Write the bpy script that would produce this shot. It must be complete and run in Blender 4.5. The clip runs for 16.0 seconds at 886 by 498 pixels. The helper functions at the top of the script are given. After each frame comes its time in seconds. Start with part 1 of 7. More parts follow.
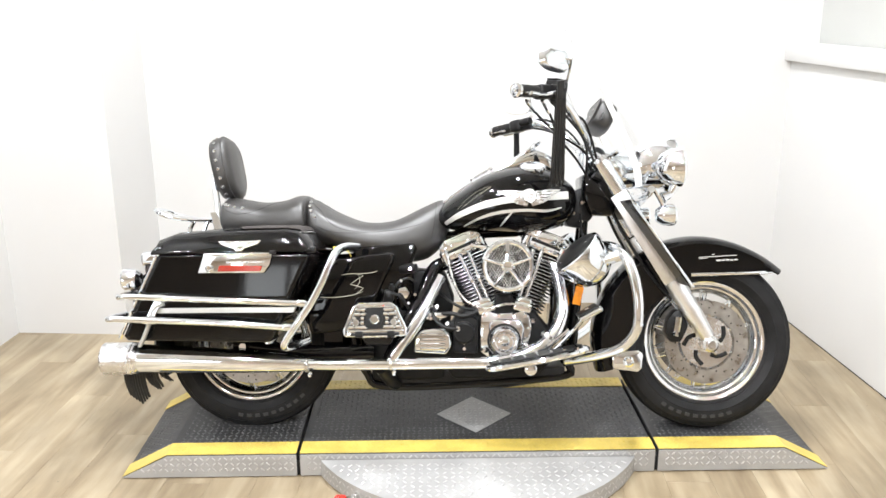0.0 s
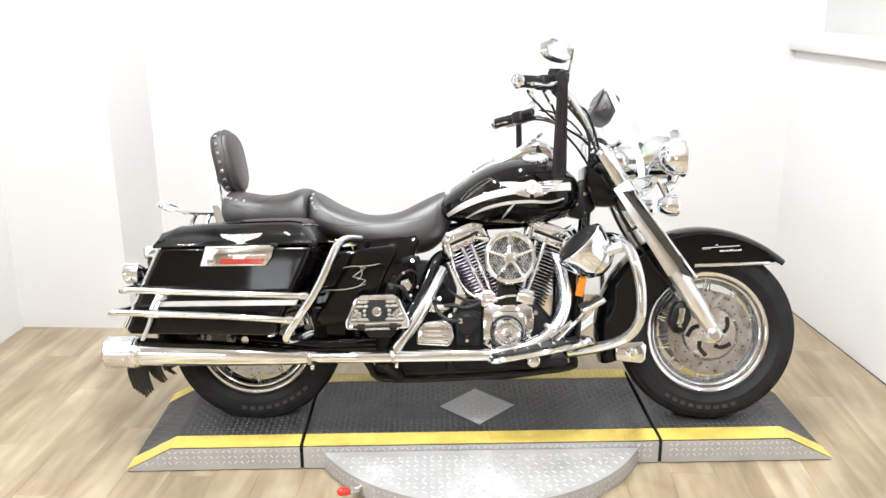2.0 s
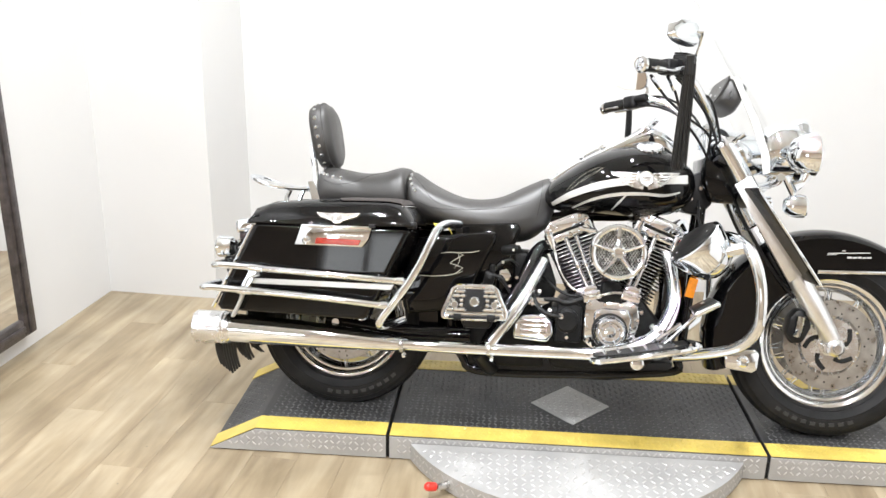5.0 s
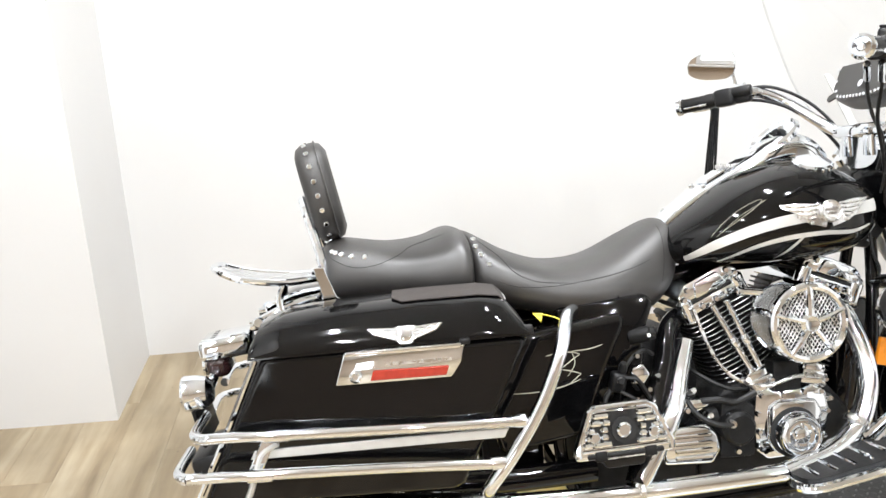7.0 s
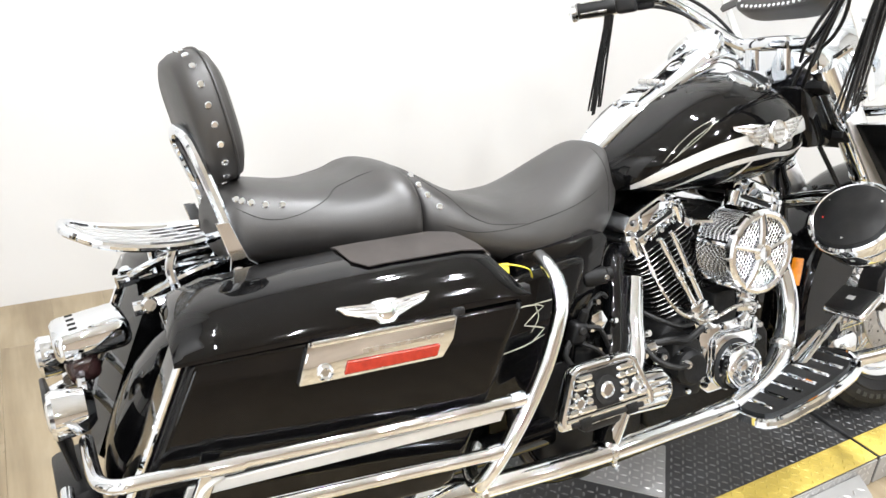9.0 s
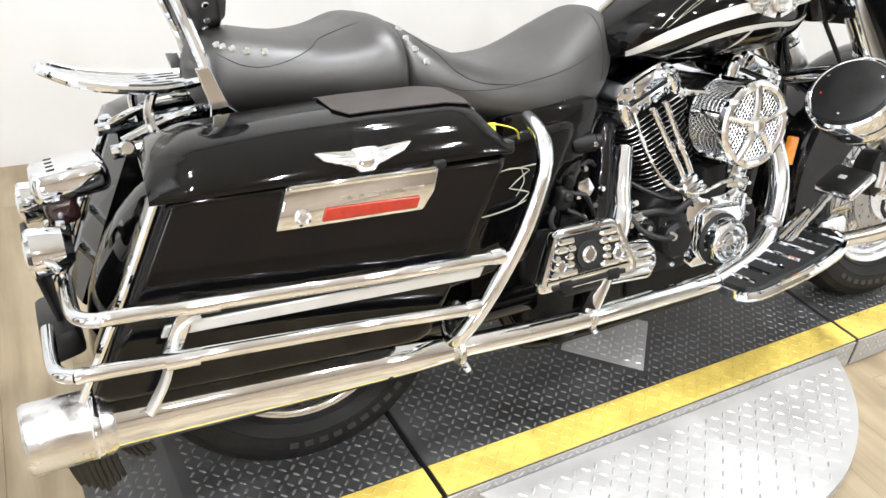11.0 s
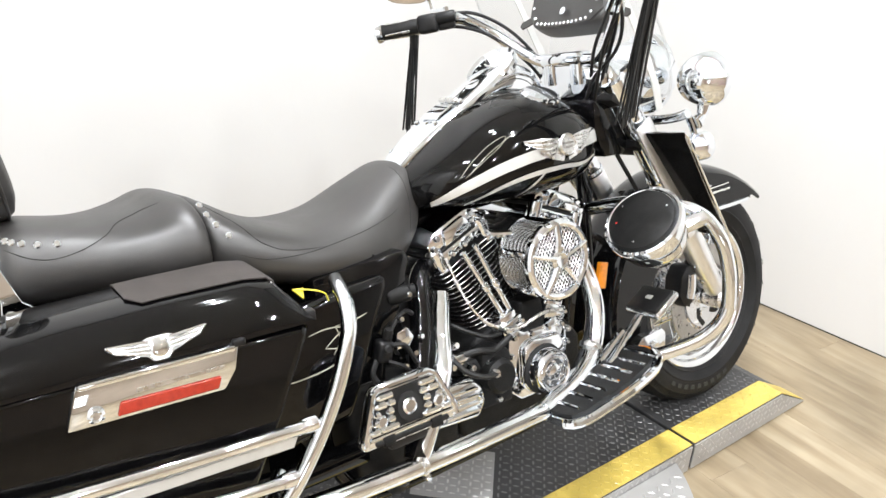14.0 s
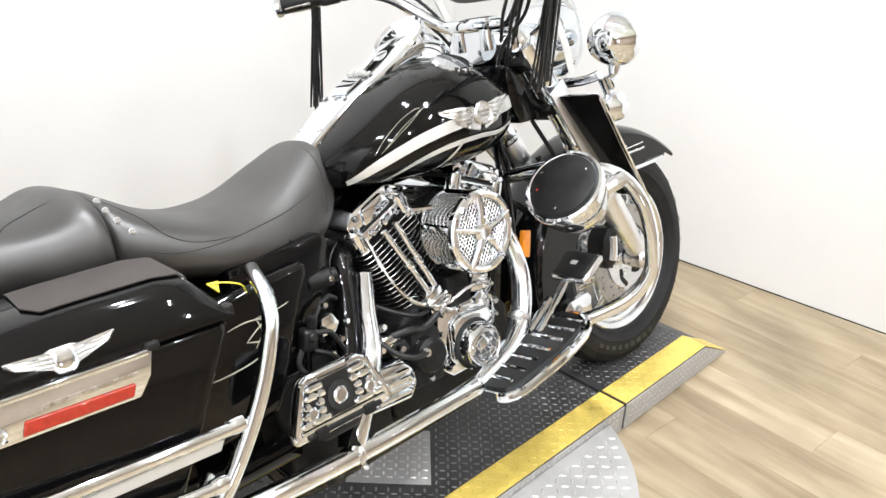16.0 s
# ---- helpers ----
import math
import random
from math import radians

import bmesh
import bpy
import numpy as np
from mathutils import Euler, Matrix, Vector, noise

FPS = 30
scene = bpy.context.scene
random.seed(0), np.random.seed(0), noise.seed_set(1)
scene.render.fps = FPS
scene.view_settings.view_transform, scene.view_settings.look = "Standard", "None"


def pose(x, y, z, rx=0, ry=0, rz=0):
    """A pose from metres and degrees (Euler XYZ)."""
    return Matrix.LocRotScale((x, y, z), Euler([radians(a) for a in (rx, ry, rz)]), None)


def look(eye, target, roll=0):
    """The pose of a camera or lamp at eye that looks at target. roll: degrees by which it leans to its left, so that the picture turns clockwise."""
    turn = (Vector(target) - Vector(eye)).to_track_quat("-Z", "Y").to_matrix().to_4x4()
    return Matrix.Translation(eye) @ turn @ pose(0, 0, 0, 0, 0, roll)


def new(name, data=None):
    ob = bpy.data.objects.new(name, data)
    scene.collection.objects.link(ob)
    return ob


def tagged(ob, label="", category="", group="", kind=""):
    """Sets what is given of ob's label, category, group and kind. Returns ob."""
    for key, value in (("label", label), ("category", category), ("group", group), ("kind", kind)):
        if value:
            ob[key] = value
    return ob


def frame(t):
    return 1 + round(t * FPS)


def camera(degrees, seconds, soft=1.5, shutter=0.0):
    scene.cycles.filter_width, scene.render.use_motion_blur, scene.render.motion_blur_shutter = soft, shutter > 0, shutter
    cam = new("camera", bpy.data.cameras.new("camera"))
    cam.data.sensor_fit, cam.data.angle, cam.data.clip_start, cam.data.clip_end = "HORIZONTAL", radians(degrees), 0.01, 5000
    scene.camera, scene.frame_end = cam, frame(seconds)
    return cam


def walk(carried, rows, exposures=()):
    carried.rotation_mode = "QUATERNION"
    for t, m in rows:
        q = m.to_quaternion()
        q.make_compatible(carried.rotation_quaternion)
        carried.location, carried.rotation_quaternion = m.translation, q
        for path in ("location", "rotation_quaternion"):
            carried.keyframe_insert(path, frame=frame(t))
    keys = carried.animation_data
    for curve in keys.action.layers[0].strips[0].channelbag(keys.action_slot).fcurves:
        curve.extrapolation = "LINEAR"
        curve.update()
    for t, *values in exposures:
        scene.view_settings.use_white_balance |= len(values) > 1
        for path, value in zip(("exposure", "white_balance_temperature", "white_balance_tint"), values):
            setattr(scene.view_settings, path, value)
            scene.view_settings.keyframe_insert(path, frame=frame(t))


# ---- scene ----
cam = camera(55.2, 16.0)
PATH = [
    (0, (-0.175, -2.854, 1.531), (-0.132, -0.933, 0.976), -0.1),
    (0.5, (-0.173, -2.858, 1.525), (-0.133, -0.936, 0.972), -0.2),
    (1, (-0.178, -2.851, 1.53), (-0.138, -0.932, 0.967), -0.1),
    (1.5, (-0.158, -2.853, 1.53), (-0.131, -0.936, 0.962), -0.4),
    (2, (-0.164, -2.848, 1.526), (-0.134, -0.932, 0.955), -0.5),
    (2.5, (-0.169, -2.848, 1.52), (-0.138, -0.931, 0.95), -0.5),
    (3, (-0.173, -2.847, 1.53), (-0.133, -0.931, 0.959), -0.8),
    (3.5, (-0.147, -2.852, 1.524), (-0.096, -0.937, 0.95), -1.3),
    (4, (-0.116, -2.883, 1.522), (-0.229, -0.973, 0.94), -0.9),
    (4.2, (-0.115, -2.892, 1.508), (-0.302, -0.992, 0.912), -0.1),
    (6.3, (-0.791, -2.069, 1.535), (-0.681, -0.18, 0.887), 0.6),
    (6.5, (-0.846, -1.979, 1.501), (-0.679, -0.099, 0.839), -2.1),
    (7, (-0.944, -1.668, 1.467), (-0.62, 0.189, 0.802), -1.6),
    (7.5, (-1.032, -1.331, 1.477), (-0.457, 0.454, 0.782), -0.2),
    (8, (-1.17, -1.205, 1.486), (-0.31, 0.473, 0.819), 0.8),
    (8.5, (-1.245, -1.16, 1.453), (-0.265, 0.43, 0.739), 1.3),
    (9, (-1.269, -1.163, 1.401), (-0.308, 0.362, 0.534), 4.3),
    (9.5, (-1.267, -1.168, 1.345), (-0.352, 0.276, 0.308), 5.7),
    (9.7, (-1.263, -1.173, 1.336), (-0.37, 0.254, 0.255), 6.5),
    (11.8, (-1.22, -1.206, 1.343), (-0.242, 0.176, 0.278), 6.0),
    (12, (-1.207, -1.208, 1.35), (-0.196, 0.169, 0.311), 5.3),
    (12.5, (-1.185, -1.219, 1.371), (-0.092, 0.144, 0.399), 4.5),
    (13, (-1.168, -1.23, 1.392), (-0.016, 0.127, 0.479), 4.5),
    (13.5, (-1.156, -1.242, 1.406), (0.025, 0.117, 0.536), 4.5),
    (14, (-1.142, -1.257, 1.432), (0.048, 0.125, 0.613), 4.4),
    (14.5, (-1.13, -1.254, 1.431), (0.092, 0.103, 0.616), 4.1),
    (15, (-1.121, -1.245, 1.426), (0.104, 0.101, 0.597), 3.9),
    (15.5, (-1.119, -1.223, 1.428), (0.196, 0.038, 0.602), 4.0),
    (16, (-1.113, -1.21, 1.415), (0.207, 0.018, 0.551), 3.0),
]
walk(cam, [(t, look(eye, target, roll)) for t, eye, target, roll in PATH], ((0, 0.0), (3, 0.0), (4, -0.05), (6.5, -0.05), (8, 0.0), (9.7, 0.02), (12, -0.03), (14, -0.08), (16, -0.08)))

# ---- light ----
world = bpy.data.worlds.new("room_air")
scene.world = world
world.use_nodes = True
world.node_tree.nodes["Background"].inputs[0].default_value = (0.9, 0.92, 1.0, 1)
world.node_tree.nodes["Background"].inputs[1].default_value = 0.05
ROOM = pose(0, 0, 0, 0, 0, -4.1)
CEIL = 3.5
LAMP_W = 32.0


def downlight_lamp(u, v, watts, size=0.085):
    d = bpy.data.lights.new("downlight_lamp", "AREA")
    d.shape, d.size, d.energy, d.color = "DISK", size, watts, (0.965, 0.985, 1.02)
    ob = new("downlight_lamp", d)
    ob.matrix_world = ROOM @ pose(u, v, CEIL - 0.03)
    return ob


# last five pairs: unseen hall lamps, added to brighten what the chrome mirrors
LAMPS = [(u, v + dv) for u, v in ((-1.6, -2.9), (0.6, -2.9), (-1.5, -1.0), (0.35, -0.9), (-0.05, 0.30), (-3.5, -5.5), (2.0, -5.5), (-0.5, -4.3), (-3.3, -3.5), (2.8, -3.7)) for dv in (-0.17, 0.17)]
for u, v in LAMPS:
    downlight_lamp(u, v, LAMP_W)


# ---- materials ----
def mat(name, base, rough=0.5, metal=0.0, coat=0.0, vary=0.0, scale=20.0, bump=0.0, bscale=200.0, spec=0.5, rvary=0.0, objvary=0.0):
    m = bpy.data.materials.new(name)
    m.use_nodes = True
    nt = m.node_tree
    b = nt.nodes["Principled BSDF"]
    b.inputs["Base Color"].default_value = (*base, 1)
    b.inputs["Roughness"].default_value = rough
    b.inputs["Metallic"].default_value = metal
    b.inputs["Coat Weight"].default_value = coat
    b.inputs["Coat Roughness"].default_value = 0.03
    b.inputs["Specular IOR Level"].default_value = spec
    co = nt.nodes.new("ShaderNodeTexCoord")
    if vary or rvary:
        n = nt.nodes.new("ShaderNodeTexNoise")
        n.inputs["Scale"].default_value, n.inputs["Detail"].default_value = scale, 6
        nt.links.new(co.outputs["Object"], n.inputs["Vector"])
        if vary:
            r = nt.nodes.new("ShaderNodeMapRange")
            r.inputs["From Min"].default_value, r.inputs["From Max"].default_value = 0.3, 0.7
            r.inputs["To Min"].default_value, r.inputs["To Max"].default_value = 1 - vary, 1 + vary
            nt.links.new(n.outputs["Fac"], r.inputs["Value"])
            last = r.outputs[0]
            if objvary:
                oi = nt.nodes.new("ShaderNodeObjectInfo")
                r2 = nt.nodes.new("ShaderNodeMapRange")
                r2.inputs["To Min"].default_value, r2.inputs["To Max"].default_value = 1 - objvary, 1 + objvary
                nt.links.new(oi.outputs["Random"], r2.inputs["Value"])
                mu = nt.nodes.new("ShaderNodeMath")
                mu.operation = "MULTIPLY"
                nt.links.new(last, mu.inputs[0])
                nt.links.new(r2.outputs[0], mu.inputs[1])
                last = mu.outputs[0]
            v = nt.nodes.new("ShaderNodeVectorMath")
            v.operation = "SCALE"
            v.inputs[0].default_value = base
            nt.links.new(last, v.inputs["Scale"])
            nt.links.new(v.outputs[0], b.inputs["Base Color"])
        if rvary:
            r = nt.nodes.new("ShaderNodeMapRange")
            r.inputs["From Min"].default_value, r.inputs["From Max"].default_value = 0.3, 0.7
            r.inputs["To Min"].default_value, r.inputs["To Max"].default_value = max(0.0, rough - rvary), rough + rvary
            nt.links.new(n.outputs["Fac"], r.inputs["Value"])
            nt.links.new(r.outputs[0], b.inputs["Roughness"])
    if bump:
        n2 = nt.nodes.new("ShaderNodeTexNoise")
        n2.inputs["Scale"].default_value, n2.inputs["Detail"].default_value = bscale, 4
        nt.links.new(co.outputs["Object"], n2.inputs["Vector"])
        bp = nt.nodes.new("ShaderNodeBump")
        bp.inputs["Strength"].default_value, bp.inputs["Distance"].default_value = bump, 0.002
        nt.links.new(n2.outputs["Fac"], bp.inputs["Height"])
        nt.links.new(bp.outputs[0], b.inputs["Normal"])
    return m


BLACK = mat("black_gloss_paint", (0.0022, 0.0022, 0.0024), 0.045, 0, 0.0, 0.3, 6, 0.0, 60, spec=0.36, rvary=0.02)
SATIN = mat("satin_black_metal", (0.008, 0.008, 0.0085), 0.36, 0, 0.0, 0.4, 40, 0.15, 300, spec=0.3)
CRANK = mat("black_powder_coat", (0.006, 0.006, 0.006), 0.48, 0, 0.0, 0.4, 50, 0.4, 500, spec=0.22)
# chrome base made bluer to offset warm light bounced off the floor
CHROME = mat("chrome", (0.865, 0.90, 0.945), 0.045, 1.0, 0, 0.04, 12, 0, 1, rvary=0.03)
SLIDER = mat("polished_slider_alloy", (0.86, 0.87, 0.885), 0.34, 1.0, 0, 0.05, 30, 0.05, 300, rvary=0.06)
ALU = mat("cast_aluminium", (0.76, 0.765, 0.775), 0.24, 1.0, 0, 0.12, 30, 0.1, 300, rvary=0.08)
STEEL = mat("brushed_steel", (0.68, 0.675, 0.66), 0.28, 1.0, 0, 0.12, 60, 0.1, 400, rvary=0.1)
LEATHER = mat("black_leather", (0.0185, 0.0168, 0.0155), 0.46, 0, 0.0, 0.3, 7, 0.16, 420, spec=1.0, rvary=0.07)
FRINGE = mat("black_leather_lace", (0.015, 0.015, 0.015), 0.42, 0, 0.0, 0.3, 40, 0.1, 300, spec=0.35)
RUBBER = mat("tyre_rubber", (0.011, 0.011, 0.0115), 0.62, 0, 0, 0.35, 15, 0.25, 250, spec=0.22)
GREYRUB = mat("tyre_lettering", (0.020, 0.020, 0.020), 0.6, 0, 0, 0.2, 60)
GRIP = mat("soft_black_rubber", (0.008, 0.008, 0.008), 0.45, 0, 0, 0.3, 60, 0.2, 300, spec=0.3)
SILVERP = mat("silver_paint", (0.62, 0.62, 0.60), 0.3, 0.35, 0.6, 0.06, 30)
RIMCHROME = mat("rim_chrome", (0.84, 0.86, 0.89), 0.06, 1.0, 0, 0.05, 14, rvary=0.03)
PINSTRIPE = mat("pale_pinstripe", (0.40, 0.39, 0.32), 0.3, 0.1, 0.5, 0.08, 30)
RED = mat("red_reflector", (0.30, 0.024, 0.012), 0.22, 0, 0.5, 0.15, 120, 0.3, 900)
ORANGE = mat("orange_reflector", (0.9, 0.30, 0.015), 0.25, 0, 0.5, 0.12, 120, 0.3, 900)
YELLOWTAG = mat("yellow_tag", (0.75, 0.62, 0.05), 0.45, 0, 0.2, 0.1, 60)
MAT_PAD = mat("matte_charcoal_pad", (0.040, 0.033, 0.030), 0.72, 0, 0, 0.15, 25, 0.3, 600, spec=0.5)
PLATE_BLACK = mat("worn_black_tread_plate", (0.040, 0.040, 0.041), 0.46, 0, 0.0, 0.35, 9, 0.2, 200, rvary=0.1)
SEAM = mat("seam_thread", (0.012, 0.0115, 0.011), 0.6, 0, 0, 0.2, 60, spec=0.3)
LUG_BLACK = mat("scuffed_black_lug", (0.125, 0.125, 0.126), 0.38, 0.25, 0.0, 0.4, 14, 0.1, 200, rvary=0.1)
PLATE_STEEL = mat("bare_tread_plate", (0.40, 0.397, 0.39), 0.5, 0.3, 0, 0.14, 7, 0.1, 160, rvary=0.1)
LUG_STEEL = mat("polished_lug", (0.56, 0.555, 0.55), 0.34, 0.6, 0, 0.1, 20, rvary=0.06)
YELLOW = mat("yellow_safety_paint", (0.60, 0.455, 0.10), 0.44, 0, 0.1, 0.16, 12, 0.2, 200)
DISC = mat("worn_disc_steel", (0.40, 0.385, 0.36), 0.34, 1.0, 0, 0.15, 40, 0.1, 300, rvary=0.1)
# near-black tone of the fork deflector plates
DEFLECTOR_DARK = mat("dark_deflector_plate", (0.005, 0.005, 0.005), 0.12, 0, 0, 0.3, 12, spec=0.2)
# flat black; stands in for shade in grooves and at the wall foot
GAP = mat("dark_gap", (0.006, 0.006, 0.006), 0.8)
WALL = mat("white_wall_paint", (0.67, 0.668, 0.66), 0.62, 0, 0, 0.025, 1.2, 0.12, 160)
CEILM = mat("off_white_ceiling_paint", (0.84, 0.832, 0.82), 0.8, 0, 0, 0.03, 2.0, 0.1, 120)
# upper side wall, greyer than the white wall under the ledge
GREYWALL = mat("pale_grey_upper_wall", (0.50, 0.505, 0.485), 0.65, 0, 0, 0.04, 1.4, 0.1, 140)
# for walls out of view; tone set by what chrome and black paint mirror
PALEWALL = mat("unseen_hall_grey", (0.44, 0.432, 0.42), 0.7, 0, 0, 0.06, 1.5, 0.1, 120)
TANWALL = mat("tan_hall_paint", (0.52, 0.43, 0.34), 0.7, 0, 0, 0.06, 1.5, 0.1, 120)
FRAMEM = mat("dark_pewter_frame", (0.07, 0.06, 0.06), 0.4, 0.4, 0.2, 0.4, 25, 0.4, 120)
REDPL = mat("red_plastic", (0.7, 0.03, 0.02), 0.35, 0, 0.2, 0.1, 60)
GAUGE = mat("gauge_face", (0.02, 0.02, 0.022), 0.25, 0, 0.6, 0.2, 60)
MIRROR = mat("mirror_glass", (0.9, 0.9, 0.9), 0.01, 1.0)
TAIL = mat("smoked_dark_lens", (0.02, 0.008, 0.008), 0.15, 0, 0.6, 0.15, 60)
LENS = mat("clear_lamp_glass", (0.75, 0.77, 0.78), 0.06, 0.3, 1.0, 0.06, 60)


def plank_material():
    m = bpy.data.materials.new("vinyl_oak_plank")
    m.use_nodes = True
    nt = m.node_tree
    b = nt.nodes["Principled BSDF"]
    co, oi = nt.nodes.new("ShaderNodeTexCoord"), nt.nodes.new("ShaderNodeObjectInfo")
    off = nt.nodes.new("ShaderNodeVectorMath")
    off.operation = "MULTIPLY_ADD"
    comb = nt.nodes.new("ShaderNodeCombineXYZ")
    nt.links.new(oi.outputs["Random"], comb.inputs[0])
    nt.links.new(oi.outputs["Random"], comb.inputs[1])
    nt.links.new(oi.outputs["Random"], comb.inputs[2])
    off.inputs[1].default_value = (37, 91, 13)
    nt.links.new(comb.outputs[0], off.inputs[0])
    mp = nt.nodes.new("ShaderNodeMapping")
    mp.inputs["Scale"].default_value = (6.5, 0.85, 1)
    nt.links.new(co.outputs["Object"], mp.inputs["Vector"])
    nt.links.new(mp.outputs[0], off.inputs[2])
    n1, n2 = nt.nodes.new("ShaderNodeTexNoise"), nt.nodes.new("ShaderNodeTexNoise")
    n1.inputs["Scale"].default_value, n1.inputs["Detail"].default_value, n1.inputs["Distortion"].default_value = 1.5, 4, 0.9
    n2.inputs["Scale"].default_value, n2.inputs["Detail"].default_value = 9, 8
    for n in (n1, n2):
        nt.links.new(off.outputs[0], n.inputs["Vector"])
    mx = nt.nodes.new("ShaderNodeMath")
    mx.operation = "MULTIPLY_ADD"
    mx.inputs[1].default_value = 0.2
    nt.links.new(n2.outputs["Fac"], mx.inputs[0])
    nt.links.new(n1.outputs["Fac"], mx.inputs[2])
    rm = nt.nodes.new("ShaderNodeMath")
    rm.operation = "MULTIPLY_ADD"
    rm.inputs[1].default_value, rm.inputs[2].default_value = 0.07, -0.035
    nt.links.new(oi.outputs["Random"], rm.inputs[0])
    ad = nt.nodes.new("ShaderNodeMath")
    nt.links.new(mx.outputs[0], ad.inputs[0])
    nt.links.new(rm.outputs[0], ad.inputs[1])
    cr = nt.nodes.new("ShaderNodeValToRGB")
    e = cr.color_ramp.elements
    e[0].position, e[0].color = 0.30, (0.17, 0.123, 0.072, 1)
    e[1].position, e[1].color = 0.86, (0.43, 0.36, 0.25, 1)
    mid = e.new(0.58)
    mid.color = (0.305, 0.242, 0.155, 1)
    nt.links.new(ad.outputs[0], cr.inputs[0])
    # broad worn blotches that run on from plank to plank, and small dark specks
    geo, blot, speck = nt.nodes.new("ShaderNodeNewGeometry"), nt.nodes.new("ShaderNodeTexNoise"), nt.nodes.new("ShaderNodeTexNoise")
    blot.inputs["Scale"].default_value, blot.inputs["Detail"].default_value = 2.6, 5
    speck.inputs["Scale"].default_value, speck.inputs["Detail"].default_value = 48, 2
    for n in (blot, speck):
        nt.links.new(geo.outputs["Position"], n.inputs["Vector"])
    r1, r2, mu = nt.nodes.new("ShaderNodeMapRange"), nt.nodes.new("ShaderNodeMapRange"), nt.nodes.new("ShaderNodeMath")
    r1.inputs["From Min"].default_value, r1.inputs["From Max"].default_value = 0.32, 0.68
    r1.inputs["To Min"].default_value, r1.inputs["To Max"].default_value = 0.74, 1.1
    r2.inputs["From Min"].default_value, r2.inputs["From Max"].default_value = 0.74, 0.78
    r2.inputs["To Min"].default_value, r2.inputs["To Max"].default_value = 1.0, 0.6
    mu.operation = "MULTIPLY"
    nt.links.new(blot.outputs["Fac"], r1.inputs["Value"])
    nt.links.new(speck.outputs["Fac"], r2.inputs["Value"])
    nt.links.new(r1.outputs[0], mu.inputs[0])
    nt.links.new(r2.outputs[0], mu.inputs[1])
    sc = nt.nodes.new("ShaderNodeVectorMath")
    sc.operation = "SCALE"
    nt.links.new(cr.outputs[0], sc.inputs[0])
    nt.links.new(mu.outputs[0], sc.inputs["Scale"])
    nt.links.new(sc.outputs[0], b.inputs["Base Color"])
    b.inputs["Roughness"].default_value = 0.36
    b.inputs["Specular IOR Level"].default_value = 0.45
    bp = nt.nodes.new("ShaderNodeBump")
    bp.inputs["Strength"].default_value, bp.inputs["Distance"].default_value = 0.15, 0.002
    nt.links.new(n2.outputs["Fac"], bp.inputs["Height"])
    nt.links.new(bp.outputs[0], b.inputs["Normal"])
    return m


PLANK = plank_material()


def clear_material(name, tint, gloss, share_gloss):
    m = bpy.data.materials.new(name)
    m.use_nodes = True
    nt = m.node_tree
    nt.nodes.remove(nt.nodes["Principled BSDF"])
    t, g, mix = (nt.nodes.new("ShaderNode" + k) for k in ("BsdfTransparent", "BsdfGlossy", "MixShader"))
    t.inputs[0].default_value = (*tint, 1)
    g.inputs["Roughness"].default_value = gloss
    mix.inputs[0].default_value = share_gloss
    nt.links.new(t.outputs[0], mix.inputs[1])
    nt.links.new(g.outputs[0], mix.inputs[2])
    nt.links.new(mix.outputs[0], nt.nodes["Material Output"].inputs[0])
    return m


SCREEN = clear_material("clear_polycarbonate", (0.985, 0.988, 0.99), 0.03, 0.035)
SCREEN_EDGE = clear_material("polished_polycarbonate_edge", (0.955, 0.957, 0.96), 0.12, 0.08)


def mesh_screen_material():
    m = mat("perforated_chrome_mesh", (0.6, 0.6, 0.6), 0.25, 1.0)
    nt = m.node_tree
    co = nt.nodes.new("ShaderNodeTexCoord")
    waves = []
    for d in ((0.8, 0.55, 0.6), (0.8, 0.55, -0.6)):
        dot, sn = nt.nodes.new("ShaderNodeVectorMath"), nt.nodes.new("ShaderNodeMath")
        dot.operation, sn.operation = "DOT_PRODUCT", "SINE"
        dot.inputs[1].default_value = [c * 1020 for c in d]
        nt.links.new(co.outputs["Object"], dot.inputs[0])
        nt.links.new(dot.outputs["Value"], sn.inputs[0])
        waves.append(sn)
    vo = nt.nodes.new("ShaderNodeMath")
    vo.operation = "MAXIMUM"
    nt.links.new(waves[0].outputs[0], vo.inputs[0])
    nt.links.new(waves[1].outputs[0], vo.inputs[1])
    cr = nt.nodes.new("ShaderNodeValToRGB")
    e = cr.color_ramp.elements
    e[0].position, e[0].color = 0.10, (0.05, 0.05, 0.05, 1)
    e[1].position, e[1].color = 0.80, (0.72, 0.73, 0.74, 1)
    nt.links.new(vo.outputs[0], cr.inputs[0])
    b = nt.nodes["Principled BSDF"]
    nt.links.new(cr.outputs[0], b.inputs["Base Color"])
    bp = nt.nodes.new("ShaderNodeBump")
    bp.inputs["Strength"].default_value, bp.inputs["Distance"].default_value = 0.8, 0.002
    nt.links.new(vo.outputs[0], bp.inputs["Height"])
    nt.links.new(bp.outputs[0], b.inputs["Normal"])
    return m


MESH = mesh_screen_material()
DAYSKY = mat("pale_day_sky", (0.7, 0.75, 0.8), 0.9)
DAYSKY.node_tree.nodes["Principled BSDF"].inputs["Emission Color"].default_value = (0.93, 0.97, 1.0, 1)
DAYSKY.node_tree.nodes["Principled BSDF"].inputs["Emission Strength"].default_value = 5.5


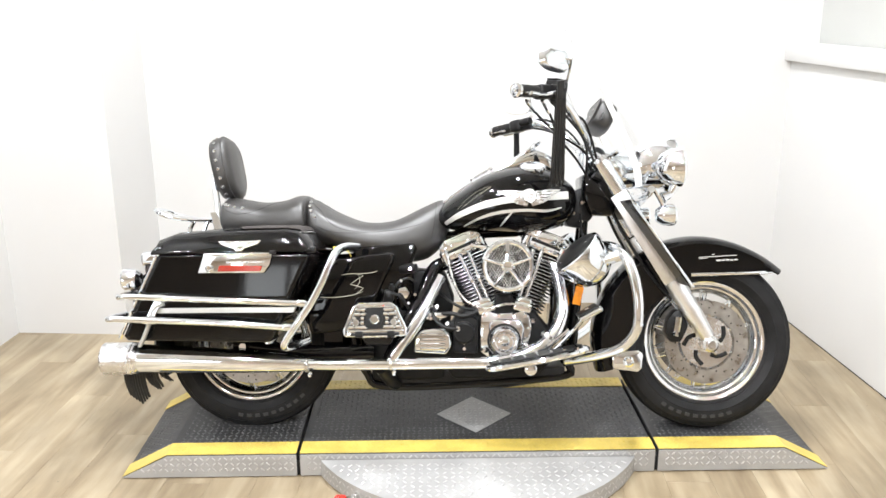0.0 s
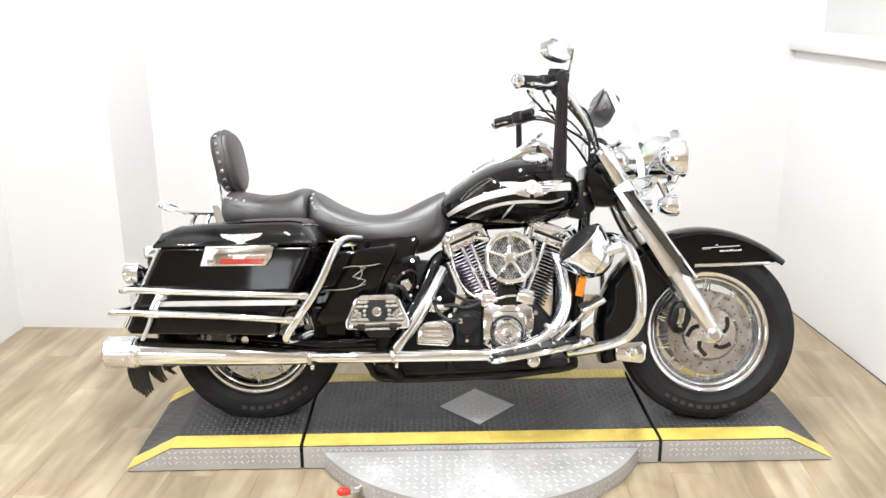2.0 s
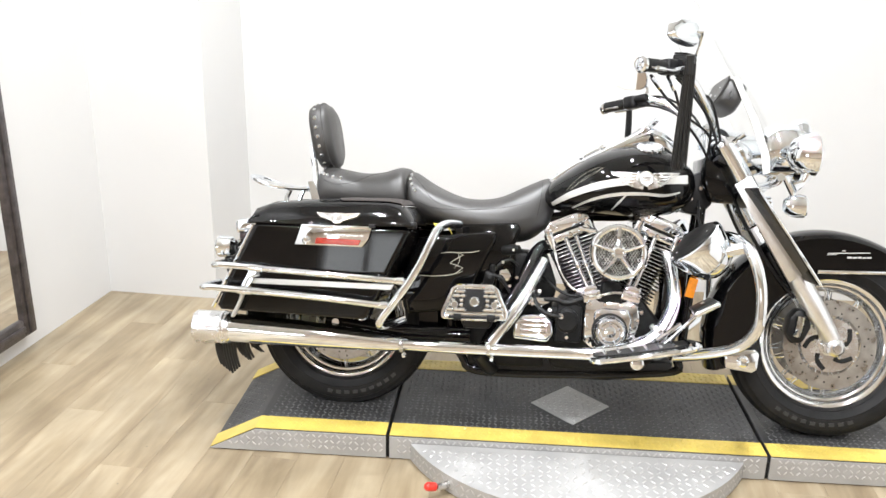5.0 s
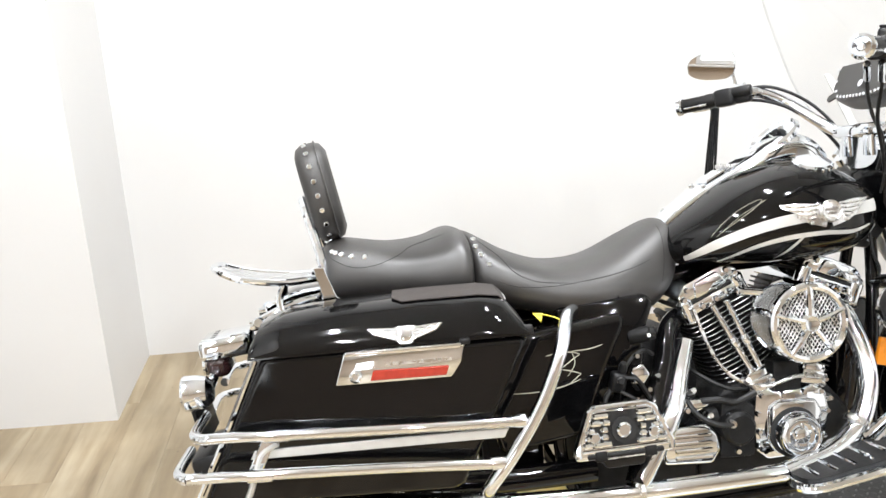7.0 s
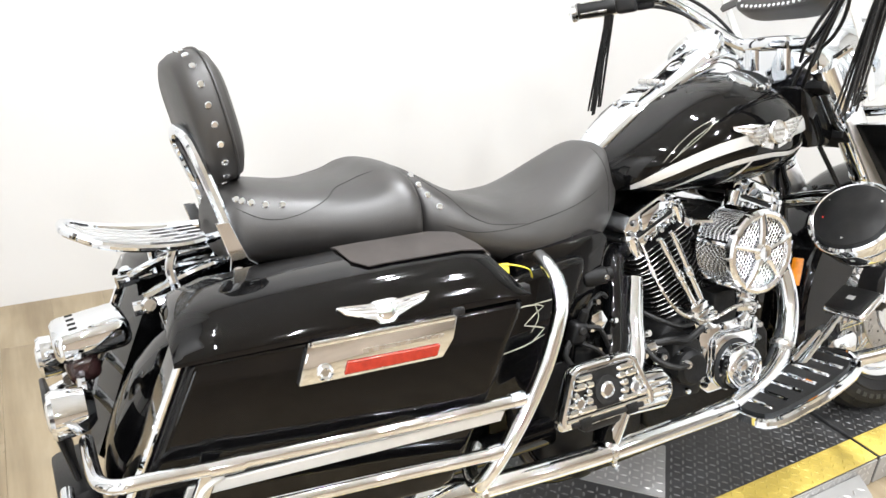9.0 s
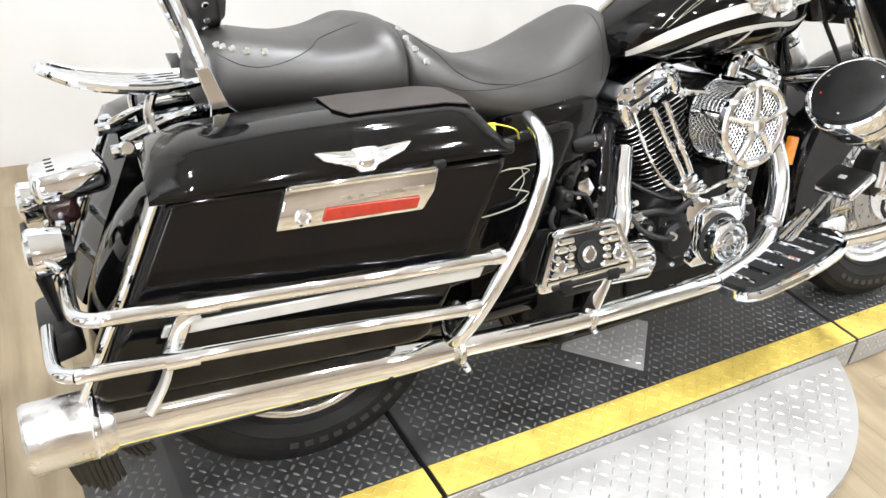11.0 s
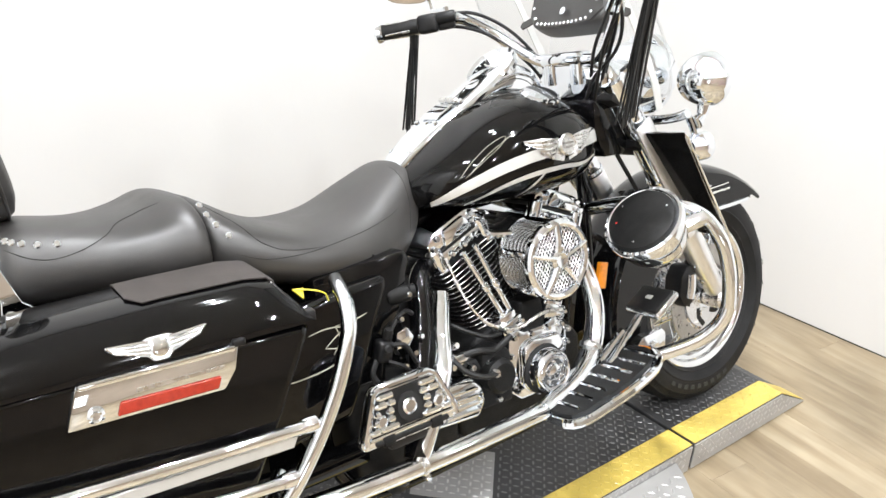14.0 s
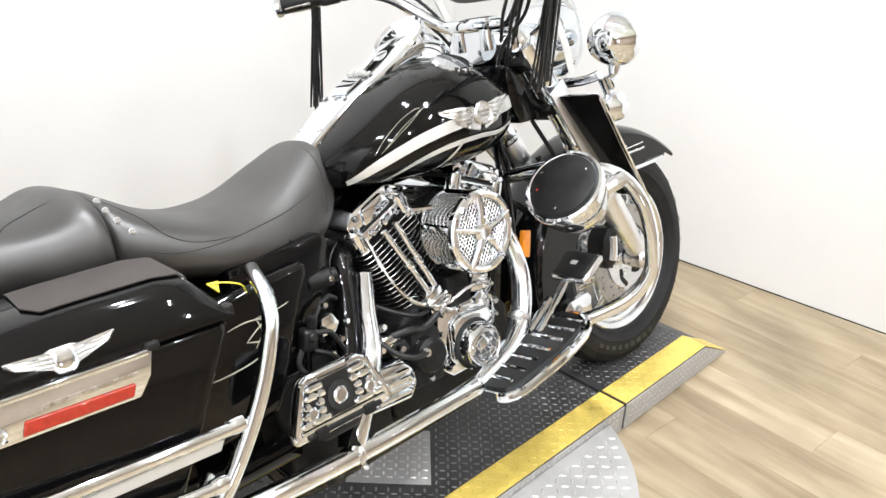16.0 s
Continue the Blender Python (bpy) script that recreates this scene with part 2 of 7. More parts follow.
# ---- mesh helpers ----
def part(name, bm, material, parent=None, label="", smooth=32, m=None):
    if m is not None:
        bm.transform(m)
    bmesh.ops.recalc_face_normals(bm, faces=bm.faces)
    me = bpy.data.meshes.new(name)
    bm.to_mesh(me)
    bm.free()
    me.materials.append(material)
    if smooth:
        for p in me.polygons:
            p.use_smooth = True
        me.set_sharp_from_angle(angle=radians(smooth))
    ob = new(name, me)
    if parent is not None:
        ob.parent = parent
    if label:
        ob["label"] = label
    return ob


def share(name, like, parent, m=None):
    ob = new(name, like.data)
    ob.parent = parent
    if m is not None:
        ob.matrix_basis = m
    return ob


def box(bm, sx, sy, sz, m=None, bevel=0.0, seg=2):
    r = bmesh.ops.create_cube(bm, size=1)
    vs = r["verts"]
    bmesh.ops.scale(bm, vec=(sx, sy, sz), verts=vs)
    if bevel:
        es = {e for v in vs for e in v.link_edges}
        r = bmesh.ops.bevel(bm, geom=list(es), offset=bevel, segments=seg, affect="EDGES", profile=0.5)
        seen, todo = set(), [r["verts"][0]]
        while todo:
            v = todo.pop()
            if v in seen:
                continue
            seen.add(v)
            todo += [e.other_vert(v) for e in v.link_edges]
        vs = list(seen)
    if m is not None:
        bmesh.ops.transform(bm, matrix=m, verts=vs)
    return vs


def smooth_line(pts, n=6):
    p = [Vector(q) for q in pts]
    out = []
    for i in range(len(p) - 1):
        a, b, c, d = p[max(i - 1, 0)], p[i], p[i + 1], p[min(i + 2, len(p) - 1)]
        for k in range(n):
            t = k / n
            out.append(0.5 * ((2 * b) + (c - a) * t + (2 * a - 5 * b + 4 * c - d) * t * t + (3 * b - a - 3 * c + d) * t ** 3))
    out.append(p[-1])
    return out


def tube(bm, pts, r, seg=12, n=6, flat=1.0):
    """A round bar along a line; r: a number, or one for each given point."""
    line = smooth_line(pts, n) if n > 1 else [Vector(q) for q in pts]
    k = max(n, 1)
    rad = [r] * len(pts) if isinstance(r, (int, float)) else list(r)
    rs = [rad[min(i // k, len(rad) - 1)] + (rad[min(i // k + 1, len(rad) - 1)] - rad[min(i // k, len(rad) - 1)]) * (i % k) / k for i in range(len(line))]
    rings, up = [], Vector((0.0, 0.0, 1.0))
    for i, q in enumerate(line):
        d = (line[min(i + 1, len(line) - 1)] - line[max(i - 1, 0)]).normalized()
        s = d.cross(up)
        if s.length < 0.05:
            s = d.cross(Vector((0, 1, 0)))
        s.normalize()
        w = s.cross(d)
        up = w if i else w
        rings.append([bm.verts.new(q + rs[i] * (s * math.cos(2 * math.pi * j / seg) + flat * w * math.sin(2 * math.pi * j / seg))) for j in range(seg)])
    for a, b in zip(rings, rings[1:]):
        for j in range(seg):
            bm.faces.new((a[j], a[(j + 1) % seg], b[(j + 1) % seg], b[j]))
    bm.faces.new(rings[0])
    bm.faces.new(rings[-1])
    return bm


def lathe(bm, prof, m=None, seg=32, closed=False):
    """Turns (radius, height) points round the local z axis."""
    rings, vs = [], []
    for r, h in prof:
        ring = [bm.verts.new((r * math.cos(2 * math.pi * j / seg), r * math.sin(2 * math.pi * j / seg), h)) for j in range(seg)] if r > 1e-6 else [bm.verts.new((0, 0, h))]
        rings.append(ring)
        vs += ring
    pairs = list(zip(rings, rings[1:])) + ([(rings[-1], rings[0])] if closed else [])
    for a, b in pairs:
        for j in range(seg):
            k = (j + 1) % seg
            if len(a) == 1 and len(b) == 1:
                continue
            if len(a) == 1:
                bm.faces.new((a[0], b[j], b[k]))
            elif len(b) == 1:
                bm.faces.new((a[j], a[k], b[0]))
            else:
                bm.faces.new((a[j], a[k], b[k], b[j]))
    if not closed:
        for ring in (rings[0], rings[-1]):
            if len(ring) > 1:
                bm.faces.new(ring)
    if m is not None:
        bmesh.ops.transform(bm, matrix=m, verts=vs)
    return vs


def slab(bm, outline, y0, y1, bevel=0.0, seg=2, m=None):
    """A plate cut to an outline in x and z, from y0 to y1."""
    a = [bm.verts.new((x, y0, z)) for x, z in outline]
    b = [bm.verts.new((x, y1, z)) for x, z in outline]
    n = len(outline)
    fs = [bm.faces.new(a), bm.faces.new(b[::-1])]
    fs += [bm.faces.new((a[i], b[i], b[(i + 1) % n], a[(i + 1) % n])) for i in range(n)]
    bmesh.ops.recalc_face_normals(bm, faces=fs)
    vs = a + b
    if bevel:
        es = [e for e in {e for f in fs for e in f.edges}]
        r = bmesh.ops.bevel(bm, geom=es, offset=bevel, segments=seg, affect="EDGES", profile=0.5)
        todo, seen = [r["verts"][0]], set()
        while todo:
            v = todo.pop()
            if v not in seen:
                seen.add(v)
                todo += [e.other_vert(v) for e in v.link_edges]
        vs = list(seen)
    if m is not None:
        bmesh.ops.transform(bm, matrix=m, verts=vs)
    return vs


def loft(bm, stations, seg=28, power=2.4, n=4):
    """Rounded cross-sections along x; a station: x, y centre, half width, z low, z high, z of the widest place (0..1)."""
    st = [Vector(s[:3]) for s in stations]
    lo = smooth_line(st, n)
    hi = smooth_line([Vector(s[3:6]) for s in stations], n)
    rings = []
    for (x, yc, hw), (z0, z1, mid) in zip(lo, hi):
        zm = z0 + (z1 - z0) * mid
        ring = []
        for j in range(seg):
            a = 2 * math.pi * j / seg
            c, s = math.cos(a), math.sin(a)
            cx = math.copysign(abs(c) ** (2 / power), c)
            sx = math.copysign(abs(s) ** (2 / power), s)
            ring.append(bm.verts.new((x, yc + hw * cx, zm + (z1 - zm if s > 0 else zm - z0) * sx)))
        rings.append(ring)
    for a, b in zip(rings, rings[1:]):
        for j in range(seg):
            bm.faces.new((a[j], a[(j + 1) % seg], b[(j + 1) % seg], b[j]))
    bm.faces.new(rings[0])
    bm.faces.new(rings[-1])
    return rings


def aim(p, d, spin=0):
    """A pose at p whose z axis points along d."""
    return Matrix.Translation(p) @ Vector(d).to_track_quat("Z", "Y").to_matrix().to_4x4() @ Matrix.Rotation(radians(spin), 4, "Z")


def BM():
    return bmesh.new()


def bolt(parent, p, d, r=0.006, h=0.006, name="bolt", material=None):
    bm = BM()
    lathe(bm, [(r, 0), (r, h * 0.6), (r * 0.7, h), (0, h)], aim(p, d), 10)
    return part(name, bm, material or CHROME, parent)



# ---- room ----
def wall(name, outline_uv, z0, z1, material=None):
    bm = BM()
    a = [bm.verts.new((u, v, z0)) for u, v in outline_uv]
    b = [bm.verts.new((u, v, z1)) for u, v in outline_uv]
    n = len(a)
    bm.faces.new(a)
    bm.faces.new(b)
    for i in range(n):
        bm.faces.new((a[i], a[(i + 1) % n], b[(i + 1) % n], b[i]))
    ob = part(name, bm, material or WALL, smooth=0)
    ob.matrix_world = ROOM
    tagged(ob, kind="structure", category="wall")
    return ob


def rect(u0, u1, v0, v1):
    return [(u0, v0), (u1, v0), (u1, v1), (u0, v1)]


UL, UR, VB, VF, VC, UC = -2.219, 1.95, 1.37, -1.9, 0.883, -1.674
HW, HE, HS = -6.5, 5.5, -8.0


def east(v, out=0.0):
    """The side wall runs a little askew to the rest of the room."""
    return (1.529 - 0.116 * (v - 1.463) + out, v)


def east_strip(o0, o1, v0=VF, v1=1.52):
    return [east(v0, o0), east(v0, o1), east(v1, o1), east(v1, o0)]


tagged(wall("wall_north", [(UL - 0.15, VB - 0.016), (2.0, VB + 0.107), (2.0, VB + 0.257), (UL - 0.15, VB + 0.134)], 0, CEIL), "plain white painted back wall behind the display stand")
tagged(wall("wall_west", rect(UL - 0.15, UL, VF, VB + 0.05), 0, CEIL), "white painted side wall with a dark framed panel")
tagged(wall("wall_column", rect(UL - 0.05, UC, VC, VB + 0.05), 0, CEIL), "white boxed-out column in the corner of the room")
tagged(wall("wall_east", east_strip(0, 0.12), 0, 1.262), "low white side wall with a ledge along the top")
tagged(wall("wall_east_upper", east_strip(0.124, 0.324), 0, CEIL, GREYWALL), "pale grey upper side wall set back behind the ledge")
W0, W1, WZ0, WZ1 = -4.25, -2.95, 0.88, 2.42
bm = BM()
for u0, u1, z0, z1 in ((HW, W0, 0, CEIL), (W1, HE, 0, CEIL), (W0, W1, 0, WZ0), (W0, W1, WZ1, CEIL)):
    box(bm, u1 - u0, 0.15, z1 - z0, pose((u0 + u1) / 2, HS - 0.075, (z0 + z1) / 2))
ws0 = part("wall_south", bm, TANWALL, smooth=0)
ws0.matrix_world = ROOM
tagged(ws0, "tan painted wall with a window at the far end of the hall", "wall", kind="structure")


def hall_window():
    """A casement with a mullion and a low rail, open to a pale sky."""
    root = new("window_1")
    root.matrix_world = ROOM
    tagged(root, "white framed window at the far end of the hall", "window", kind="structure")
    um = (W0 + W1) / 2
    bm = BM()
    for u0, u1, z0, z1 in ((W0, W0 + 0.06, WZ0, WZ1), (W1 - 0.06, W1, WZ0, WZ1), (W0 + 0.06, W1 - 0.06, WZ0, WZ0 + 0.06), (W0 + 0.06, W1 - 0.06, WZ1 - 0.06, WZ1), (um - 0.03, um + 0.03, WZ0 + 0.06, WZ1 - 0.06)):
        box(bm, u1 - u0, 0.07, z1 - z0, pose((u0 + u1) / 2, HS - 0.06, (z0 + z1) / 2), 0.006, 1)
    fr0 = part("window_frame", bm, WALL, root, "white painted window frame")
    for u0, u1 in ((W0 + 0.06, um - 0.03), (um + 0.03, W1 - 0.06)):
        bm = BM()
        box(bm, u1 - u0, 0.05, 0.14, pose((u0 + u1) / 2, HS - 0.06, 1.16), 0.006, 1)
        part("window_rail", bm, WALL, fr0)
    bm = BM()
    box(bm, W1 - W0 + 0.1, 0.16, 0.03, pose(um, HS + 0.045, WZ0 - 0.016), 0.006, 1)
    part("window_sill", bm, WALL, root, "white painted sill")
    bm = BM()
    box(bm, W1 - W0 + 0.5, 0.02, WZ1 - WZ0 + 0.5, pose(um, HS - 0.45, (WZ0 + WZ1) / 2))
    sky = part("backdrop", bm, DAYSKY)
    sky.matrix_world = ROOM
    tagged(sky, "pale overcast daylight outside the window", "sky", kind="structure")


hall_window()
tagged(wall("wall_hall_west", rect(HW - 0.15, HW, HS - 0.15, VF), 0, CEIL, TANWALL), "tan painted side wall of the hall")
# next three walls are unseen, added for the reflections
tagged(wall("wall_hall_east", rect(HE, HE + 0.15, HS - 0.15, VF), 0, CEIL, PALEWALL), "unseen pale grey side wall added to close the hall")
tagged(wall("wall_hall_return_west", rect(HW, UL - 0.15, VF, VF + 0.15), 0, CEIL, PALEWALL), "unseen pale grey wall added beside the white display bay")
tagged(wall("wall_hall_return_east", rect(UR + 0.294, HE, VF, VF + 0.15), 0, CEIL, PALEWALL), "unseen pale grey wall added beside the white display bay")
bm = BM()
lo = [bm.verts.new((u, v, 1.264)) for u, v in (east(VF, -0.012), east(VF, 0.12), east(1.52, 0.12), east(1.52, -0.035))]
hi = [bm.verts.new((u, v, 1.348)) for u, v in (east(VF, -0.012), east(VF, 0.12), east(1.52, 0.12), east(1.52, -0.035))]
bm.faces.new(lo)
bm.faces.new(hi)
for i in range(4):
    bm.faces.new((lo[i], lo[(i + 1) % 4], hi[(i + 1) % 4], hi[i]))
bmesh.ops.bevel(bm, geom=bm.edges[:], offset=0.006, segments=2, affect="EDGES", profile=0.5)
lg = part("ledge", bm, WALL)
lg.matrix_world = ROOM
tagged(lg, "white painted wooden ledge capping the low wall", "ledge", kind="structure")
# dark strip added for the shadow gap under the side wall
bm = BM()
lo = [bm.verts.new((u, v, 0.0)) for u, v in east_strip(-0.0024, -0.0002)]
hi = [bm.verts.new((u, v, 0.0036)) for u, v in east_strip(-0.0024, -0.0002)]
bm.faces.new(lo)
bm.faces.new(hi)
for i in range(4):
    bm.faces.new((lo[i], lo[(i + 1) % 4], hi[(i + 1) % 4], hi[i]))
tr0 = part("trim", bm, GAP, smooth=0)
tr0.matrix_world = ROOM
tagged(tr0, "thin dark strip in place of the shadow gap between wall and floor", "trim", kind="structure")
bm = BM()
box(bm, HE - HW + 0.4, VB - HS + 0.4, 0.12, pose((HE + HW) / 2, (VB + HS) / 2, CEIL + 0.061))
cl = part("ceiling", bm, CEILM, smooth=0)
cl.matrix_world = ROOM
tagged(cl, "off-white painted ceiling with small recessed downlights", "ceiling", kind="structure")
bm = BM()
box(bm, HE - HW + 0.4, VB - HS + 0.4, 0.1, pose((HE + HW) / 2, (VB + HS) / 2, -0.0562))
fl = part("floor", bm, PLANK, smooth=0)
fl.matrix_world = ROOM
tagged(fl, "pale oak vinyl plank floor with faint joints", "floor", kind="structure")


def downlight(u, v):
    root = new("ceiling_light")
    root.matrix_world = ROOM @ pose(u, v, CEIL)
    tagged(root, "small round recessed ceiling light with a painted rim, some added unseen in the hall", "ceiling light", "ceiling downlights")
    bm = BM()
    lathe(bm, [(0.085, -0.001), (0.115, -0.001), (0.112, -0.012), (0.09, -0.014)], None, 24, True)
    part("rim", bm, CEILM, root)


# rims for all lamps, the added hall ones too
for u, v in LAMPS:
    downlight(u, v)


def leaning_frame():
    """The large dark frame on the west wall."""
    root = new("wall_mirror")
    root.matrix_world = ROOM @ pose(UL + 0.032, -0.24, 0.085, 0, -0.6, 0)
    tagged(root, "tall white panel in a dark pewter moulded frame, against the wall", "mirror")
    w, h, b = 0.9, 1.75, 0.075
    for nm, sy, sz, y, z in (("side_rail", b, h, w / 2 - b / 2, h / 2), ("side_rail", b, h, -w / 2 + b / 2, h / 2), ("bottom_rail", w - 2 * b, b, 0, b / 2), ("top_rail", w - 2 * b, b, 0, h - b / 2)):
        bm = BM()
        box(bm, 0.05, sy, sz, pose(0, y, z), 0.008)
        if sy < sz:
            box(bm, 0.012, sy * 0.35, sz - 0.02, pose(0.028, y, z), 0.004)
        else:
            box(bm, 0.012, sy - 0.01, sz * 0.35, pose(0.028, y, z), 0.004)
        part(nm, bm, FRAMEM, root)
    bm = BM()
    box(bm, 0.02, w - 2 * b, h - 2 * b, pose(0, 0, h / 2))
    part("glass", bm, MIRROR, root, "bright mirror glass")


leaning_frame()


# ---- display stand ----
H = 0.085
stand = new("display_turntable")
tagged(stand, "black diamond-plate motorcycle turntable stand with yellow edges", "display stand")
Y0, Y1 = -0.305, 0.262
XS, XT, XE = 0.605, 1.042, 1.197


def lug_field(name, inside, m, material, pitch=0.031, length=0.023, width=0.0068, height=0.0016, parent=None, span=(-0.7, 0.7, -0.7, 0.7)):
    """Raised lens-shaped treads in the usual crossed pattern, one joined sheet."""
    verts, faces = [], []
    nx, ny = int((span[1] - span[0]) / pitch), int((span[3] - span[2]) / pitch)
    for i in range(nx):
        for j in range(ny):
            x, y = span[0] + (i + 0.5) * pitch, span[2] + (j + 0.5) * pitch
            if not inside(x, y):
                continue
            a = radians(45 if (i + j) % 2 else -45)
            c, s = math.cos(a), math.sin(a)
            k = len(verts)
            for px, py, pz in ((-length / 2, 0, 0), (-length / 4, -width / 2, 0), (length / 4, -width / 2, 0), (length / 2, 0, 0), (length / 4, width / 2, 0), (-length / 4, width / 2, 0), (-length / 4, 0, height), (length / 4, 0, height)):
                verts.append(m @ Vector((x + c * px - s * py, y + s * px + c * py, pz + 0.0002)))
            faces += [(k, k + 1, k + 6), (k + 1, k + 2, k + 7, k + 6), (k + 2, k + 3, k + 7), (k + 3, k + 4, k + 7), (k + 4, k + 5, k + 6, k + 7), (k + 5, k, k + 6)]
    me = bpy.data.meshes.new(name)
    me.from_pydata([tuple(v) for v in verts], [], faces)
    me.materials.append(material)
    ob = new(name, me)
    ob.parent = parent
    ob["kind"] = "stuff"
    return ob


EDGE = 0.078


def deck(name, x0, x1, x0b, x1b):
    """One plate of the stand: its flat part runs from x0 to x1, its ramps reach the floor at x0b and x1b."""
    bm = BM()
    slab(bm, [(x0b, 0.004), (x1b, 0.004), (x1, H), (x0, H)], Y0, Y1, 0.003, 1)
    return part(name, bm, PLATE_BLACK, stand, "black painted tread plate")


def edge_strip(x0, x1, x0b, x1b, y0, y1):
    bm = BM()
    pts = [(x0b, 0.006)] if x0b < x0 else []
    pts += [(x0, H), (x1, H)]
    pts += [(x1b, 0.006)] if x1b > x1 else []
    t = 0.0022
    top = [(x, z + t) for x, z in pts]
    slab(bm, [*pts, *top[::-1]], y0, y1)
    return part("edge_strip", bm, YELLOW, stand, "worn yellow painted edge strip", 0)


def side_skirt(x0, x1, x0b, x1b):
    bm = BM()
    slab(bm, [(x0b, 0.004), (x1b, 0.004), (x1, H - 0.004), (x0, H - 0.004)], Y0 - 0.004, Y0 - 0.0005)
    s = part("side_skirt", bm, PLATE_STEEL, stand, "bare steel tread plate skirt", 0)

    def inside(x, y):
        z = y
        if not (0.012 < z < H - 0.012):
            return False
        lo = x0b + (x0 - x0b) * z / H + 0.012
        hi = x1b + (x1 - x1b) * z / H - 0.012
        return lo < x < hi

    lug_field("treads", inside, pose(0, Y0 - 0.004, 0, 90, 0, 0), LUG_STEEL, 0.02, 0.018, 0.0054, 0.0016, stand, (min(x0, x0b), max(x1, x1b), 0, H))
    return s


G = 0.006
for x0, x1, x0b, x1b in ((-XS + G, XS - G, -XS + G, XS - G), (-XT, -XS - G, -XE, -XS - G), (XS + G, XT, XS + G, XE)):
    deck("deck_plate", x0, x1, x0b, x1b)
    edge_strip(x0, x1, x0b, x1b, Y0, Y0 + EDGE)
    edge_strip(x0, x1, x0b, x1b, Y1 - EDGE, Y1)
    side_skirt(x0, x1, x0b, x1b)
    xa, xb = x0, x1
    lug_field("treads", lambda x, y: xa + 0.01 < x < xb - 0.01 and Y0 + EDGE + 0.008 < y < Y1 - EDGE - 0.008 and not (abs(x) / 0.15 + abs(y + 0.036) / 0.154 < 1), pose(0, 0, H), LUG_BLACK, 0.0195, 0.0165, 0.0054, 0.0018, stand, (x0, x1, Y0, Y1))
    lug_field("treads", lambda x, y: xa + 0.01 < x < xb - 0.01 and (y < Y0 + EDGE - 0.008 or y > Y1 - EDGE + 0.008), pose(0, 0, H + 0.002), YELLOW, 0.0195, 0.0165, 0.0054, 0.0016, stand, (x0, x1, Y0, Y1))
for s in (-1, 1):
    ang = math.degrees(math.atan2(H - 0.004, XE - XT))
    L = math.hypot(XE - XT, H - 0.004)
    mm = pose(XT, 0, H, 0, ang, 0) if s > 0 else pose(-XT, 0, H, 0, -ang, 0)
    lug_field("treads", lambda x, y: 0.01 < x < L - 0.012 and Y0 + EDGE + 0.008 < y < Y1 - EDGE - 0.008, mm @ Matrix.Diagonal((s, 1, 1, 1)), LUG_BLACK, 0.0195, 0.0165, 0.0054, 0.0018, stand, (0, L, Y0, Y1))
for s in (-1, 1):
    bm = BM()
    box(bm, 2 * G + 0.001, Y1 - Y0 - 0.01, H - 0.03, pose(s * XS, (Y0 + Y1) / 2, (H - 0.03) / 2 + 0.003))
    part("seam_filler", bm, GAP, stand, "dark gap between the plates", 0)
bm = BM()
CD = (0.0, -0.036)
slab(bm, [(-0.136, 0), (0, -0.14), (0.136, 0), (0, 0.14)], 0, 0.0025, m=Matrix.Translation((CD[0], CD[1], H)) @ Matrix.Rotation(radians(90), 4, "X") @ Matrix.Diagonal((1, 1, 1, 1)))
part("centre_diamond", bm, PLATE_STEEL, stand, "bare steel diamond in the middle of the deck", 0)
lug_field("treads", lambda x, y: abs(x - CD[0]) / 0.136 + abs(y - CD[1]) / 0.14 < 0.88, pose(0, 0, H + 0.0026), LUG_STEEL, 0.0195, 0.0165, 0.0052, 0.0018, stand, (-0.2, 0.22, -0.2, 0.25))

# the round step in front of the middle plate
RD, DC, HD = 0.60, (0.0, -0.028), 0.062


def disc_outline(r, n=40):
    y = Y0 - 0.006
    a0 = math.asin((y - DC[1]) / r)
    return [(DC[0] + r * math.cos(math.pi - a0 + (math.pi + 2 * a0) * i / n), DC[1] + r * math.sin(math.pi - a0 + (math.pi + 2 * a0) * i / n)) for i in range(n + 1)]


bm = BM()
o = disc_outline(RD)
a = [bm.verts.new((x, y, 0.004)) for x, y in o]
b = [bm.verts.new((x, y, HD)) for x, y in o]
bm.faces.new(a)
bm.faces.new(b)
for i in range(len(o)):
    bm.faces.new((a[i], a[(i + 1) % len(o)], b[(i + 1) % len(o)], b[i]))
part("round_step", bm, PLATE_STEEL, stand, "bare tread plate half-round step")
lug_field("treads", lambda x, y: y < Y0 - 0.022 and math.hypot(x - DC[0], y - DC[1]) < RD - 0.018, pose(0, 0, HD), LUG_STEEL, 0.026, 0.0215, 0.0056, 0.0018, stand)
bm = BM()
for i in range(90):
    a = radians(180 + 4 + 172 * i / 89)
    x, y = DC[0] + (RD + 0.0003) * math.cos(a), DC[1] + (RD + 0.0003) * math.sin(a)
    if y > Y0 - 0.02:
        continue
    for k, z in enumerate((0.02, 0.044)):
        m = Matrix.Translation((x, y, z)) @ Matrix.Rotation(a + math.pi / 2, 4, "Z") @ Matrix.Rotation(radians(45 if (i + k) % 2 else -45), 4, "Y")
        vs = [bm.verts.new(m @ Vector(q)) for q in ((-0.012, 0, 0), (0, 0, -0.003), (0.012, 0, 0), (0, 0, 0.003), (0, -0.0016, 0))]
        for q in ((0, 1, 4), (1, 2, 4), (2, 3, 4), (3, 0, 4)):
            bm.faces.new([vs[w] for w in q])
tr = part("treads", bm, LUG_STEEL, stand, "", 0)
tr["kind"] = "stuff"
